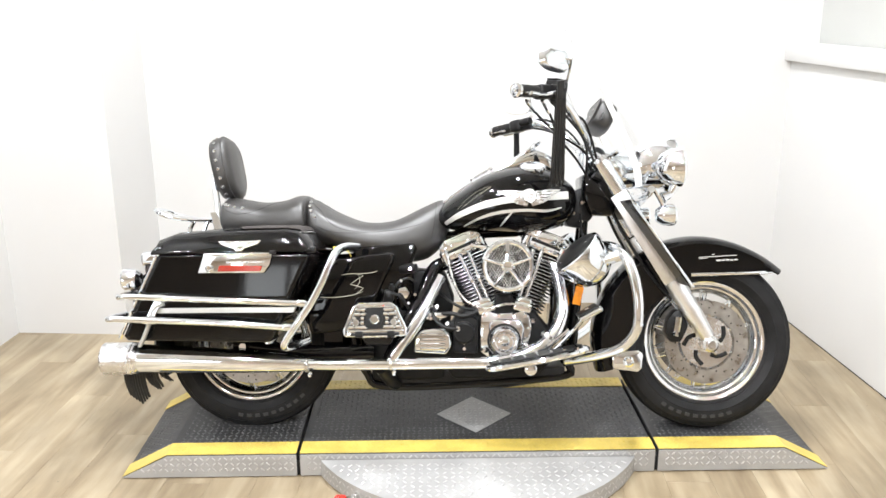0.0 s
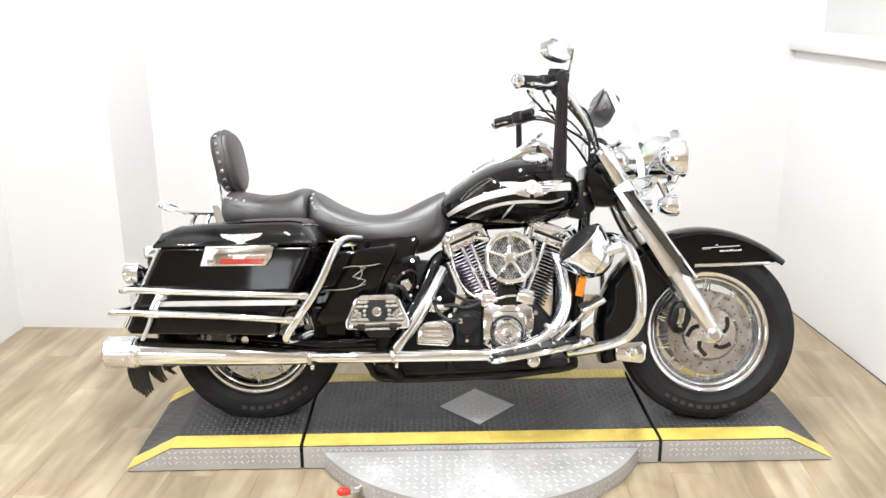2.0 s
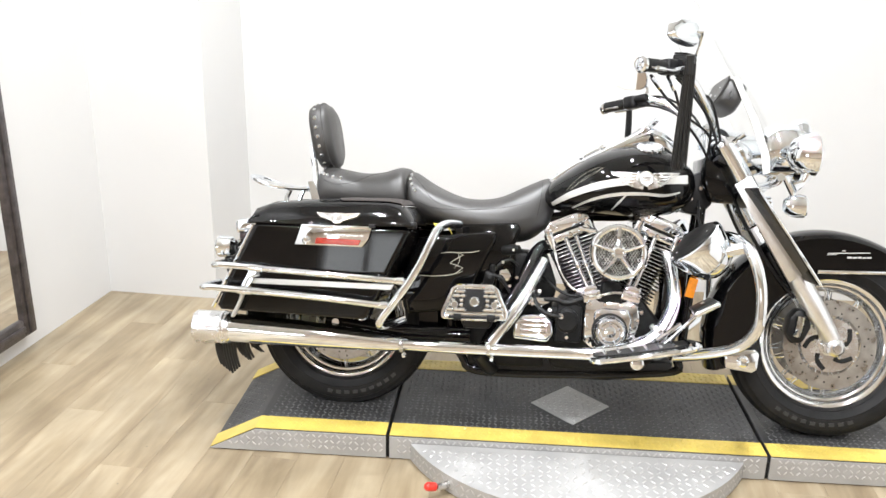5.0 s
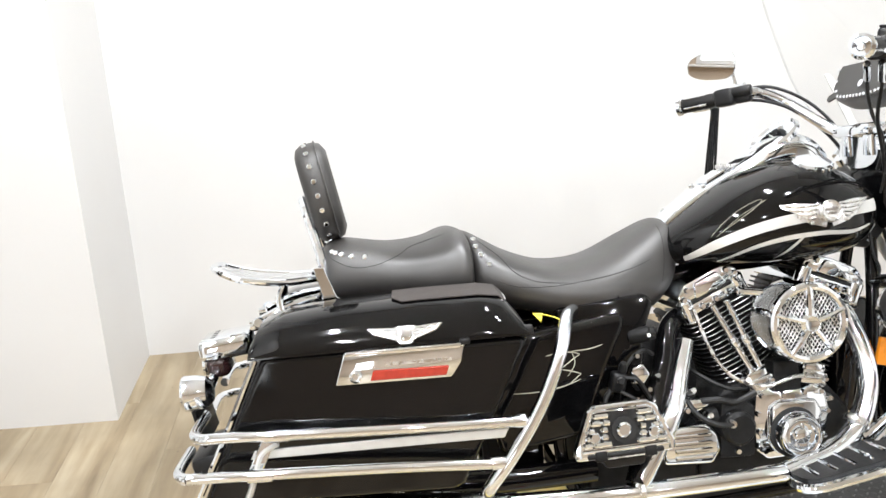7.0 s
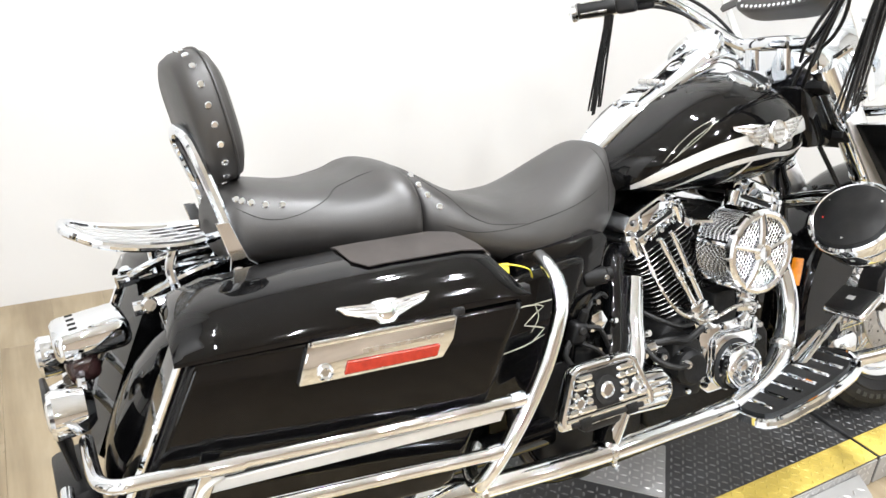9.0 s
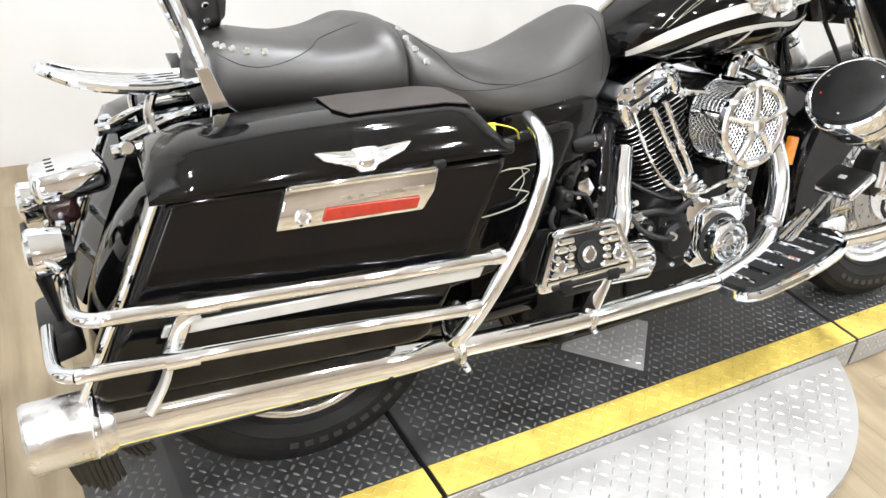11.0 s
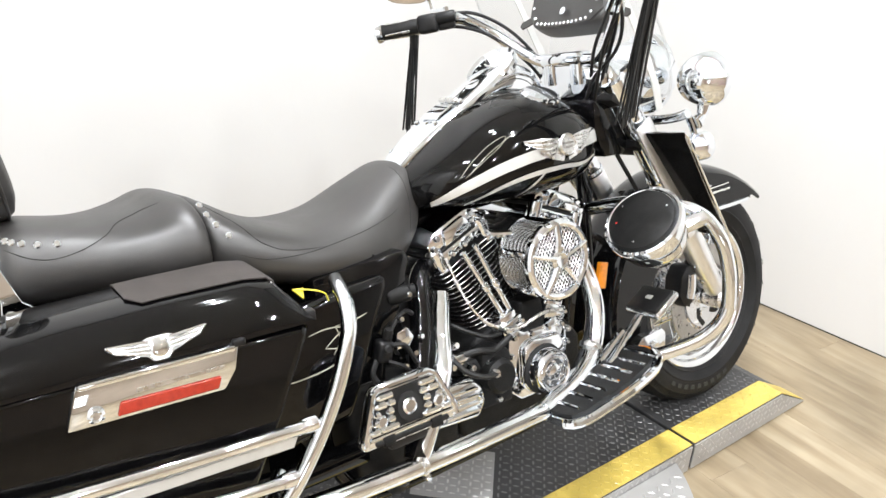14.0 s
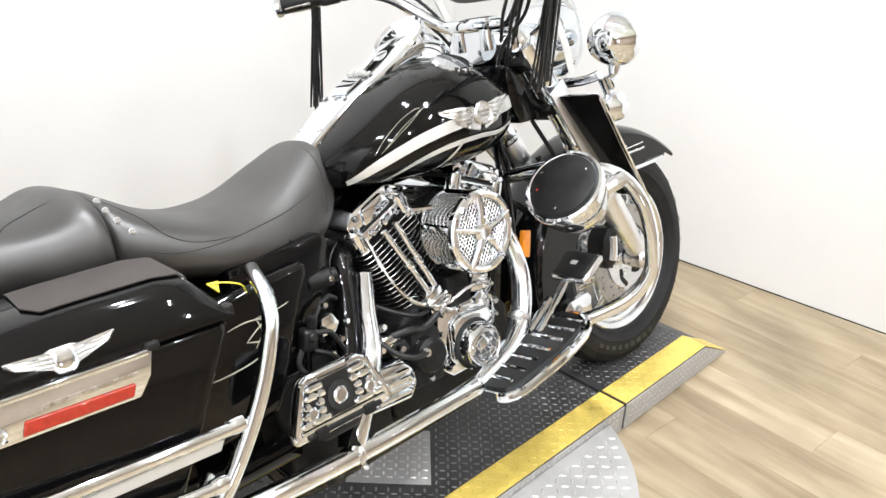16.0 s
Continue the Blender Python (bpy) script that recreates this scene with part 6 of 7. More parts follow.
for k in range(5):
    a = 2 * math.pi * k / 5 + 0.3
    bolt(tm, (0.115 + 0.0235 * math.cos(a), -0.2185, 0.340 + 0.0235 * math.sin(a)), (0, -1, 0), 0.0045, 0.005)
for x, z in ((0.046, 0.305), (0.041, 0.345), (0.041, 0.385), (0.052, 0.425), (0.10, 0.422), (0.15, 0.422), (0.19, 0.42), (0.203, 0.375), (0.192, 0.32), (0.165, 0.288), (0.105, 0.284)):
    bolt(cam_c, (x, -0.166, z), (0, -1, 0), 0.007, 0.012)
for x, lean in ((0.058, -18), (0.182, 18)):
    tp = Matrix.Translation((x, -0.135, 0.448)) @ Matrix.Rotation(radians(lean), 4, "Y")
    bm = BM()
    box(bm, 0.062, 0.06, 0.034, tp, 0.006, 2)
    box(bm, 0.05, 0.05, 0.03, tp @ pose(0, 0, 0.02), 0.008, 2)
    tap = part("tappet_block", bm, CHROME, eng, "chrome tappet block")
    for dx in (-0.023, 0.023):
        bolt(tap, tp @ Vector((dx, -0.031, 0.004)), (0, -1, 0), 0.006, 0.008)
bm = BM()
slab(bm, [(0.085, 0.425), (0.155, 0.425), (0.15, 0.495), (0.09, 0.495)], -0.16, -0.11, 0.008, 2)
part("tappet_bridge", bm, CRANK, eng, "")
bm = BM()
slab(bm, [(-0.30, 0.38), (-0.07, 0.38), (-0.05, 0.47), (-0.085, 0.572), (-0.20, 0.582), (-0.225, 0.61), (-0.32, 0.64)], -0.085, 0.11, 0.014, 2)
part("starter_housing", bm, CRANK, eng, "black housing behind the cylinders")


def cylinder(base, tilt):
    """A finned barrel with head, rocker box and pushrod covers."""
    m = Matrix.Translation((base[0], 0, base[1])) @ Matrix.Rotation(radians(tilt), 4, "Y")
    bm = BM()
    lathe(bm, [(0.070, 0.0), (0.070, 0.215)], m, 32)
    root = part("cylinder", bm, CRANK, bike, "black finned engine cylinder")
    for k in range(17):
        z = 0.014 + 0.0119 * k
        w = 0.152 + 0.020 * (k / 16)
        bm = BM()
        box(bm, w, 0.225, 0.0036, None, 0.0)
        es = [e for e in bm.edges if abs(e.verts[0].co.z - e.verts[1].co.z) > 0.001]
        bmesh.ops.bevel(bm, geom=es, offset=0.045 if k < 13 else 0.02, segments=4, affect="EDGES", profile=0.5)
        f = part("fin", bm, CRANK, root, "", 30, m=m @ pose(0, 0, z))
        bm = BM()
        c = 0.04 if k < 13 else 0.018
        tube(bm, [(-w / 2 + c, -0.1135, 0), (w / 2 - c, -0.1135, 0)], 0.0011, 6, 1)
        tube(bm, [(-w / 2 - 0.0008, -0.112 + c, 0), (-w / 2 + c * 0.32, -0.114 + c * 0.37, 0), (-w / 2 + c, -0.1133, 0)], 0.0011, 6, 3)
        tube(bm, [(w / 2 + 0.0008, -0.112 + c, 0), (w / 2 - c * 0.32, -0.114 + c * 0.37, 0), (w / 2 - c, -0.1133, 0)], 0.0011, 6, 3)
        part("fin_edge", bm, ALU, root, "machined bright fin edge", m=m @ pose(0, 0, z))
    bm = BM()
    box(bm, 0.166, 0.215, 0.026, m @ pose(0, 0, 0.228), 0.007, 2)
    for x in (-0.066, 0.066):
        lathe(bm, [(0.0, 0.0), (0.016, 0.0), (0.018, 0.006), (0.018, 0.05), (0.012, 0.056), (0, 0.056)], m @ pose(x, -0.095, 0.20), 14)
    rb = part("rocker_box", bm, CHROME, root, "chrome rocker box")
    bm = BM()
    box(bm, 0.158, 0.208, 0.004, m @ pose(0, 0, 0.2435))
    part("gasket", bm, GAP, rb, "", 0)
    bm = BM()
    slab(bm, [(-0.078, 0.0), (0.078, 0.0), (0.076, 0.024), (0.05, 0.042), (-0.05, 0.042), (-0.076, 0.024)], -0.102, 0.102, 0.007, 2, m=m @ pose(0, 0, 0.246))
    rc = part("rocker_cover", bm, CHROME, rb, "chrome rocker cover")
    bm = BM()
    slab(bm, [(-0.042, 0.0), (0.042, 0.0), (0.03, 0.034), (-0.03, 0.034)], -0.112, -0.095, 0.005, 2, m=m @ pose(0, 0, 0.248))
    part("cover_web", bm, CHROME, rc)
    for x, z in ((-0.066, 0.258), (-0.05, 0.274), (0.05, 0.274), (0.066, 0.258), (-0.035, 0.228), (0.035, 0.228), (0.0, 0.228)):
        bolt(rb, m @ Vector((x, -0.100 if z > 0.24 else -0.106, z)), m.to_3x3() @ Vector((0, -1, 0)), 0.0075, 0.012)
    return root


cylinder((0.074, 0.432), -22.5)
cylinder((0.178, 0.432), 22.5)
for q in (((-0.028, 0.628), (0.052, 0.46)), ((0.004, 0.638), (0.074, 0.46)), ((0.256, 0.636), (0.186, 0.46)), ((0.226, 0.642), (0.166, 0.46))):
    (xa, za), (xb, zb) = q
    a, b = Vector((xa, -0.126, za)), Vector((xb, -0.148, zb))
    rod = part("pushrod_tube", tube(BM(), [a, b], 0.0075, 12, 1), CHROME, eng, "chrome pushrod tube")
    d = (b - a).normalized()
    for f in (0.5, 0.93):
        bm = BM()
        lathe(bm, [(0.008, -0.012), (0.0105, -0.008), (0.0105, 0.008), (0.008, 0.012)], aim(a.lerp(b, f), d), 14)
        part("collar", bm, CHROME, rod)
# intake and air cleaner
part("intake_manifold", tube(BM(), [(0.03, -0.03, 0.63), (0.12, -0.06, 0.62), (0.21, -0.03, 0.63)], 0.03, 14), CRANK, eng, "black intake manifold")
AC = Vector((0.131, -0.243, 0.592))
am = aim(AC, (0, -1, 0))
bm = BM()
lathe(bm, [(0.0, -0.10), (0.08, -0.10), (0.084, -0.096), (0.084, -0.092), (0.07, -0.09), (0.0, -0.09)], am, 40)
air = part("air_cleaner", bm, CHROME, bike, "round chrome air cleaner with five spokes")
bm = BM()
lathe(bm, [(0.0, -0.09), (0.074, -0.09), (0.074, -0.010), (0.070, -0.009)], am, 40)
part("mesh_screen", bm, MESH, air, "expanded metal mesh screen")
bm = BM()
lathe(bm, [(0.071, -0.012), (0.071, -0.009), (0.0, -0.009)], am, 40)
part("filter_element", bm, CRANK, air, "dark filter element behind the mesh")
bm = BM()
for way in (-1, 1):
    dr, ac = Vector((0.55, 0, 0.835 * way)), Vector((-0.835 * way, 0, 0.55))
    for k in range(-9, 10):
        o = 0.0076 * k
        h = math.sqrt(max(0, 0.0715 ** 2 - o * o))
        c = AC + ac * o + Vector((0, 0.004, 0))
        tube(bm, [c - dr * h, c + dr * h], 0.00105, 4, 1)
wires = part("wire_mesh", bm, STEEL, air, "crossed steel mesh wires", 0)
wires["kind"] = "stuff"
bm = BM()
lathe(bm, [(0.071, -0.016), (0.083, -0.016), (0.0885, -0.008), (0.088, 0.002), (0.084, 0.007), (0.078, 0.009), (0.072, 0.006), (0.069, 0.001), (0.069, -0.008)], am, 48, True)
part("outer_ring", bm, CHROME, air)
for k in range(5):
    a = math.pi / 2 + 2 * math.pi * k / 5
    c, s = math.cos(a), math.sin(a)
    part("spoke", tube(BM(), [AC + Vector((0.018 * c, -0.004, 0.018 * s)), AC + Vector((0.045 * c, -0.007, 0.045 * s)), AC + Vector((0.08 * c, -0.004, 0.08 * s))], [0.011, 0.009, 0.007], 8, 3, 0.7), CHROME, air)
    part("side_bar", tube(BM(), [AC + Vector((0.08 * c, 0.0, 0.08 * s)), AC + Vector((0.08 * c, 0.092, 0.08 * s))], 0.007, 8, 1), CHROME, air)
bm = BM()
lathe(bm, [(0.022, 0), (0.023, 0.006), (0.016, 0.012), (0.012, 0.010), (0, 0.011)], am, 24)
part("hub_cap", bm, CHROME, air)
part("breather_hose", tube(BM(), [(-0.071, -0.12, 0.625), (-0.05, -0.145, 0.54), (-0.02, -0.16, 0.485), (0.02, -0.168, 0.457), (0.065, -0.175, 0.447), (0.13, -0.178, 0.462), (0.196, -0.17, 0.452)], 0.0042, 8), STEEL, eng, "braided steel breather line")
part("choke_knob", tube(BM(), [(0.065, -0.175, 0.655), (0.03, -0.165, 0.66), (0.015, -0.16, 0.662)], [0.008, 0.008, 0.013], 10), CHROME, eng, "chrome choke knob")
for p, d, r, h in (((-0.04, -0.19, 0.385), (0, -1, 0), 0.011, 0.03), ((-0.115, -0.15, 0.45), (0.2, -1, 0.3), 0.009, 0.035), ((-0.075, -0.16, 0.395), (0, -1, 0.2), 0.009, 0.028), ((0.02, -0.15, 0.455), (0, -1, 0.4), 0.010, 0.03), ((-0.16, -0.14, 0.44), (0, -1, 0), 0.010, 0.02), ((0.215, -0.15, 0.40), (0, -1, 0), 0.008, 0.02), ((-0.02, -0.187, 0.335), (0, -1, 0), 0.007, 0.016)):
    bolt(eng, p, d, r, h, "fitting", STEEL)
for pts, r in (([(-0.04, -0.215, 0.385), (-0.075, -0.22, 0.39), (-0.11, -0.20, 0.41), (-0.13, -0.17, 0.45)], 0.006), ([(-0.19, -0.10, 0.44), (-0.22, -0.12, 0.47), (-0.235, -0.10, 0.53), (-0.25, -0.09, 0.58)], 0.005), ([(0.02, -0.165, 0.445), (-0.02, -0.17, 0.45), (-0.06, -0.15, 0.47), (-0.10, -0.10, 0.50)], 0.005)):
    part("engine_hose", tube(BM(), pts, r, 8), GRIP, eng, "black rubber hose")
part("frame_tube", tube(BM(), [(-0.215, -0.075, 0.64), (-0.226, -0.10, 0.60), (-0.240, -0.118, 0.55), (-0.265, -0.12, 0.42)], 0.0145, 12, 4), BLACK, bike, "gloss black frame tube")

# electrics and fittings between the frame cover and the rear pipe
bm = BM()
lathe(bm, [(0.0, -0.028), (0.016, -0.028), (0.018, -0.024), (0.018, 0.016), (0.014, 0.02), (0.014, 0.03), (0.0, 0.03)], aim((-0.205, -0.145, 0.588), (0.9, -0.3, 0.1)), 18)
sol = part("solenoid", bm, CRANK, eng, "black metal cylinder behind the rear pipe")
bolt(sol, (-0.196, -0.163, 0.588), (0, -1, 0.2), 0.006, 0.006)
bm = BM()
slab(bm, [(-0.245, 0.488), (-0.238, 0.522), (-0.214, 0.528), (-0.200, 0.505), (-0.212, 0.486)], -0.170, -0.158, 0.003, 2)
part("bright_plate", bm, CHROME, eng, "small chrome plate")
bm = BM()
box(bm, 0.034, 0.03, 0.044, pose(-0.272, -0.165, 0.495, 8, 12, 0), 0.008, 3)
con = part("connector_block", bm, SATIN, eng, "black rubber connector block")
bolt(con, (-0.270, -0.180, 0.50), (0, -1, 0.1), 0.009, 0.006, "connector_cap", GRIP)
bolt(con, (-0.262, -0.170, 0.518), (0.1, -0.4, 1), 0.010, 0.022, "connector_cap", GRIP)
for pts, r in (([(-0.288, -0.165, 0.48), (-0.305, -0.172, 0.455), (-0.285, -0.18, 0.425), (-0.25, -0.175, 0.43)], 0.006), ([(-0.258, -0.178, 0.505), (-0.235, -0.185, 0.50), (-0.218, -0.18, 0.475), (-0.20, -0.17, 0.445)], 0.005), ([(-0.255, -0.165, 0.52), (-0.235, -0.165, 0.545), (-0.205, -0.155, 0.555), (-0.18, -0.14, 0.54)], 0.0045), ([(-0.27, -0.178, 0.475), (-0.245, -0.19, 0.46), (-0.225, -0.185, 0.44)], 0.004)):
    part("engine_hose", tube(BM(), pts, r, 8), GRIP, eng, "black rubber hose")
for p, d in (((-0.228, -0.165, 0.545), (0, -1, 0.3)), ((-0.205, -0.165, 0.47), (0, -1, 0.2)), ((-0.185, -0.16, 0.50), (0.2, -1, 0)), ((-0.235, -0.172, 0.455), (0, -1, 0))):
    bolt(eng, p, d, 0.007, 0.014, "fitting", CHROME)

bm = BM()
lathe(bm, [(0.0, -0.05), (0.012, -0.05), (0.019, -0.044), (0.021, -0.03), (0.021, 0.03), (0.023, 0.032), (0.023, 0.042), (0.0, 0.044)], aim((-0.032, -0.158, 0.388), (1, -0.1, 0)), 22)
of = part("oil_line_housing", bm, CRANK, eng, "black ribbed cylinder on the crankcase")
bm = BM()
box(bm, 0.012, 0.002, 0.010, pose(-0.022, -0.180, 0.392), 0.0006, 1)
part("sticker", bm, WALL, of, "small white sticker", 0)

# frame
FR = [[(0.42, s * 0.03, 0.80), (0.40, s * 0.06, 0.62), (0.37, s * 0.085, 0.40), (0.345, s * 0.10, 0.25), (0.29, s * 0.11, 0.198), (-0.26, s * 0.115, 0.178), (-0.36, s * 0.115, 0.23), (-0.40, s * 0.12, 0.36), (-0.36, s * 0.12, 0.55), (-0.24, s * 0.115, 0.67)] for s in (-1, 1)]
for k, pts in enumerate(FR):
    part("frame_tube", tube(BM(), pts, 0.0145, 12, 5), BLACK, bike, "gloss black frame tube")
part("frame_tube", tube(BM(), [(0.43, 0, 0.84), (0.25, 0, 0.72), (0.0, 0, 0.70), (-0.25, 0, 0.66), (-0.45, 0, 0.62), (-0.75, 0, 0.655)], 0.02, 12), BLACK, bike, "gloss black backbone tube")
for s in (-1, 1):
    part("swingarm", tube(BM(), [(-0.33, s * 0.14, 0.30), (-0.55, s * 0.145, 0.305), (RAX - 0.04, s * 0.145, RAZ)], 0.022, 12, 4, 1.3), BLACK, bike, "black swingarm leg")
    part("shock_absorber", tube(BM(), [(-0.70, s * 0.135, 0.33), (-0.60, s * 0.13, 0.55)], 0.026, 14, 1), CHROME, bike, "chrome rear shock absorber")
    bm = BM()
    slab(bm, [(-0.52, 0.62), (-0.33, 0.64), (-0.25, 0.645), (-0.25, 0.62), (-0.29, 0.54), (-0.33, 0.45), (-0.36, 0.39), (-0.54, 0.37), (-0.56, 0.45), (-0.54, 0.54)], s * 0.145, s * 0.18, 0.014, 3)
    fc = BM()
    dx = 0.05 if s > 0 else 0.0
    slab(fc, [(-0.39, 0.665), (-0.185 - dx, 0.675), (-0.172 - dx, 0.655), (-0.203 - dx, 0.575), (-0.248 - dx, 0.49), (-0.29 - dx, 0.43), (-0.39, 0.43)], s * 0.10, s * 0.148, 0.008, 2)
    part("frame_cover", fc, BLACK, bike, "gloss black frame cover below the seat")
    sc = part("side_cover", bm, BLACK, bike, "gloss black side cover with pinstripes")
    for line, w in (([(-0.505, 0.500), (-0.455, 0.498), (-0.401, 0.503), (-0.357, 0.515)], 0.0014), ([(-0.43, 0.573), (-0.40, 0.577), (-0.372, 0.575), (-0.355, 0.569)], 0.0013), ([(-0.355, 0.569), (-0.378, 0.556), (-0.400, 0.541)], 0.0013), ([(-0.400, 0.541), (-0.378, 0.535), (-0.356, 0.527)], 0.0013), ([(-0.356, 0.527), (-0.372, 0.515), (-0.384, 0.507)], 0.0012), ([(-0.374, 0.577), (-0.368, 0.55), (-0.385, 0.525)], 0.0010), ([(-0.374, 0.577), (-0.335, 0.578), (-0.305, 0.584)], 0.0013)):
        bm = BM()
        ribbon(bm, line, [0.0006, w, w, 0.0006], lambda x, z, s=s: Vector((x, s * 0.1815, z)))
        part("pinstripe", bm, PINSTRIPE, sc, "", 60)
part("rear_axle", tube(BM(), [(RAX, -0.19, RAZ), (RAX, 0.19, RAZ)], 0.012, 12, 1), CHROME, bike)
bm = BM()
box(bm, 0.22, 0.24, 0.20, pose(-0.30, 0, 0.50), 0.012)
part("battery_box", bm, BLACK, bike, "black battery box")
bm = BM()
box(bm, 0.17, 0.20, 0.05, pose(-0.30, 0.0, 0.60, 0, 4, 0), 0.014)
part("seat_pan", bm, SATIN, bike, "black seat pan")
bm = BM()
slab(bm, [(0.30, 0.60), (0.38, 0.60), (0.355, 0.33), (0.28, 0.33)], -0.075, 0.075, 0.01, 2)
part("voltage_regulator_cover", bm, BLACK, bike, "black cover between the front frame tubes")
bm = BM()
slab(bm, [(-0.33, 0.235), (0.33, 0.235), (0.32, 0.19), (0.12, 0.165), (-0.22, 0.165), (-0.325, 0.20)], -0.12, 0.11, 0.012, 2)
part("oil_pan", bm, SATIN, bike, "black oil pan")
part("crossover_pipe", tube(BM(), [(-0.30, -0.22, 0.26), (-0.26, -0.12, 0.19), (-0.20, 0.0, 0.18), (0.0, 0.05, 0.18), (0.22, 0.08, 0.19)], 0.022, 12), SATIN, bike, "black crossover exhaust pipe")
bm = BM()
box(bm, 0.028, 0.012, 0.064, pose(0.375, -0.126, 0.480, 0, 14, 0), 0.003)
part("side_reflector", bm, ORANGE, bike, "orange side reflector on the frame tube")
bm = BM()
slab(bm, [(-0.011, 0.010), (0.012, 0.007), (0.002, -0.013)], -0.0015, 0.0015, 0.0006, 1, m=pose(-0.443, -0.200, 0.662, -35, 0, 10))
tag = part("yellow_tag", bm, YELLOWTAG, bike, "small yellow plastic tag on a strap")
part("tag_strap", tube(BM(), [(-0.448, -0.197, 0.668), (-0.425, -0.203, 0.664), (-0.402, -0.212, 0.654), (-0.392, -0.205, 0.636)], 0.0032, 6, 5, 0.4), YELLOWTAG, tag, "yellow strap")
part("kickstand", tube(BM(), [(0.10, 0.13, 0.19), (0.0, 0.165, 0.185), (-0.10, 0.18, 0.19), (-0.14, 0.185, 0.20)], 0.012, 10), SATIN, bike, "black folded kickstand")

bm = BM()
slab(bm, [(0.345, 0.83), (0.42, 0.86), (0.445, 0.75), (0.405, 0.71), (0.35, 0.722)], -0.055, 0.055, 0.008, 2)
ng = part("neck_gusset", bm, SATIN, bike, "black steering neck gusset with bolts")
for x, z in ((0.375, 0.765), (0.405, 0.80), (0.40, 0.735)):
    bolt(ng, (x, -0.055, z), (0, -1, 0), 0.008, 0.008)
part("wiring", tube(BM(), [(0.40, -0.06, 0.76), (0.40, -0.07, 0.70), (0.41, -0.075, 0.66), (0.40, -0.06, 0.60)], 0.004, 8), GRIP, ng, "black wiring")
# engine guard
for s in (-1, 1):
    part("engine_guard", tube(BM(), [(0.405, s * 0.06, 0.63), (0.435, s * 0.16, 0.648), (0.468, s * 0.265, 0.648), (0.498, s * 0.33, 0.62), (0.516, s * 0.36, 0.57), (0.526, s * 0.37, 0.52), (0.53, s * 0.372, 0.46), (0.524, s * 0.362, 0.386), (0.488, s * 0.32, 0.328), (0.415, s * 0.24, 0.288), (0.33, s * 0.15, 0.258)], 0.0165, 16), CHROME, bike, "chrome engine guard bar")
bm = BM()
slab(bm, [(0.455, 0.275), (0.54, 0.262), (0.555, 0.275), (0.56, 0.325), (0.545, 0.34), (0.47, 0.335), (0.452, 0.32)], -0.13, -0.10, 0.006, 2, m=pose(0.034, 0, -0.051))
hw = part("highway_peg_mount", bm, CHROME, bike, "chrome bracket plate with a round bolt")
bm = BM()
lathe(bm, [(0.019, 0), (0.019, 0.006), (0.012, 0.012), (0.008, 0.010), (0, 0.010)], aim((0.542, -0.129, 0.249), (0, -1, 0)), 20)
part("round_bolt", bm, CHROME, hw)
for s in (-1, 1):
    n4 = Vector((-0.68, s * 0.13, 0.72))
    c = Vector((0.352, s * 0.285, 0.632))
    mm = aim(c, n4)
    bm = BM()
    lathe(bm, [(0.0, -0.125), (0.03, -0.12), (0.06, -0.10), (0.077, -0.065), (0.088, -0.025), (0.092, -0.004), (0.090, 0.004), (0.084, 0.007), (0.078, 0.004)], mm, 40)
    sp = part("speaker_pod", bm, CHROME, bike, "chrome engine-guard speaker pod")
    bm = BM()
    lathe(bm, [(0.0785, 0.003), (0.076, 0.012), (0.054, 0.020), (0.03, 0.023), (0, 0.024)], mm, 40)
    gr = part("grille", bm, GRIP, sp, "round black fabric grille")
    bm = BM()
    box(bm, 0.003, 0.004, 0.001, mm @ pose(-0.05, -0.02, 0.0208, 0, 0, 0))
    part("maker_mark", bm, REDPL, gr, "tiny red mark", 0)
    for k in range(3):
        a = 2 * math.pi * k / 3 + 0.6
        bolt(gr, mm @ Vector((0.062 * math.cos(a), 0.062 * math.sin(a), 0.0165)), mm.to_3x3() @ Vector((0, 0, 1)), 0.003, 0.002)
    part("clamp", tube(BM(), [c + Vector((0.07, s * 0.03, -0.03)), c + Vector((0.13, s * 0.06, -0.01))], 0.018, 10, 1), CHROME, sp)

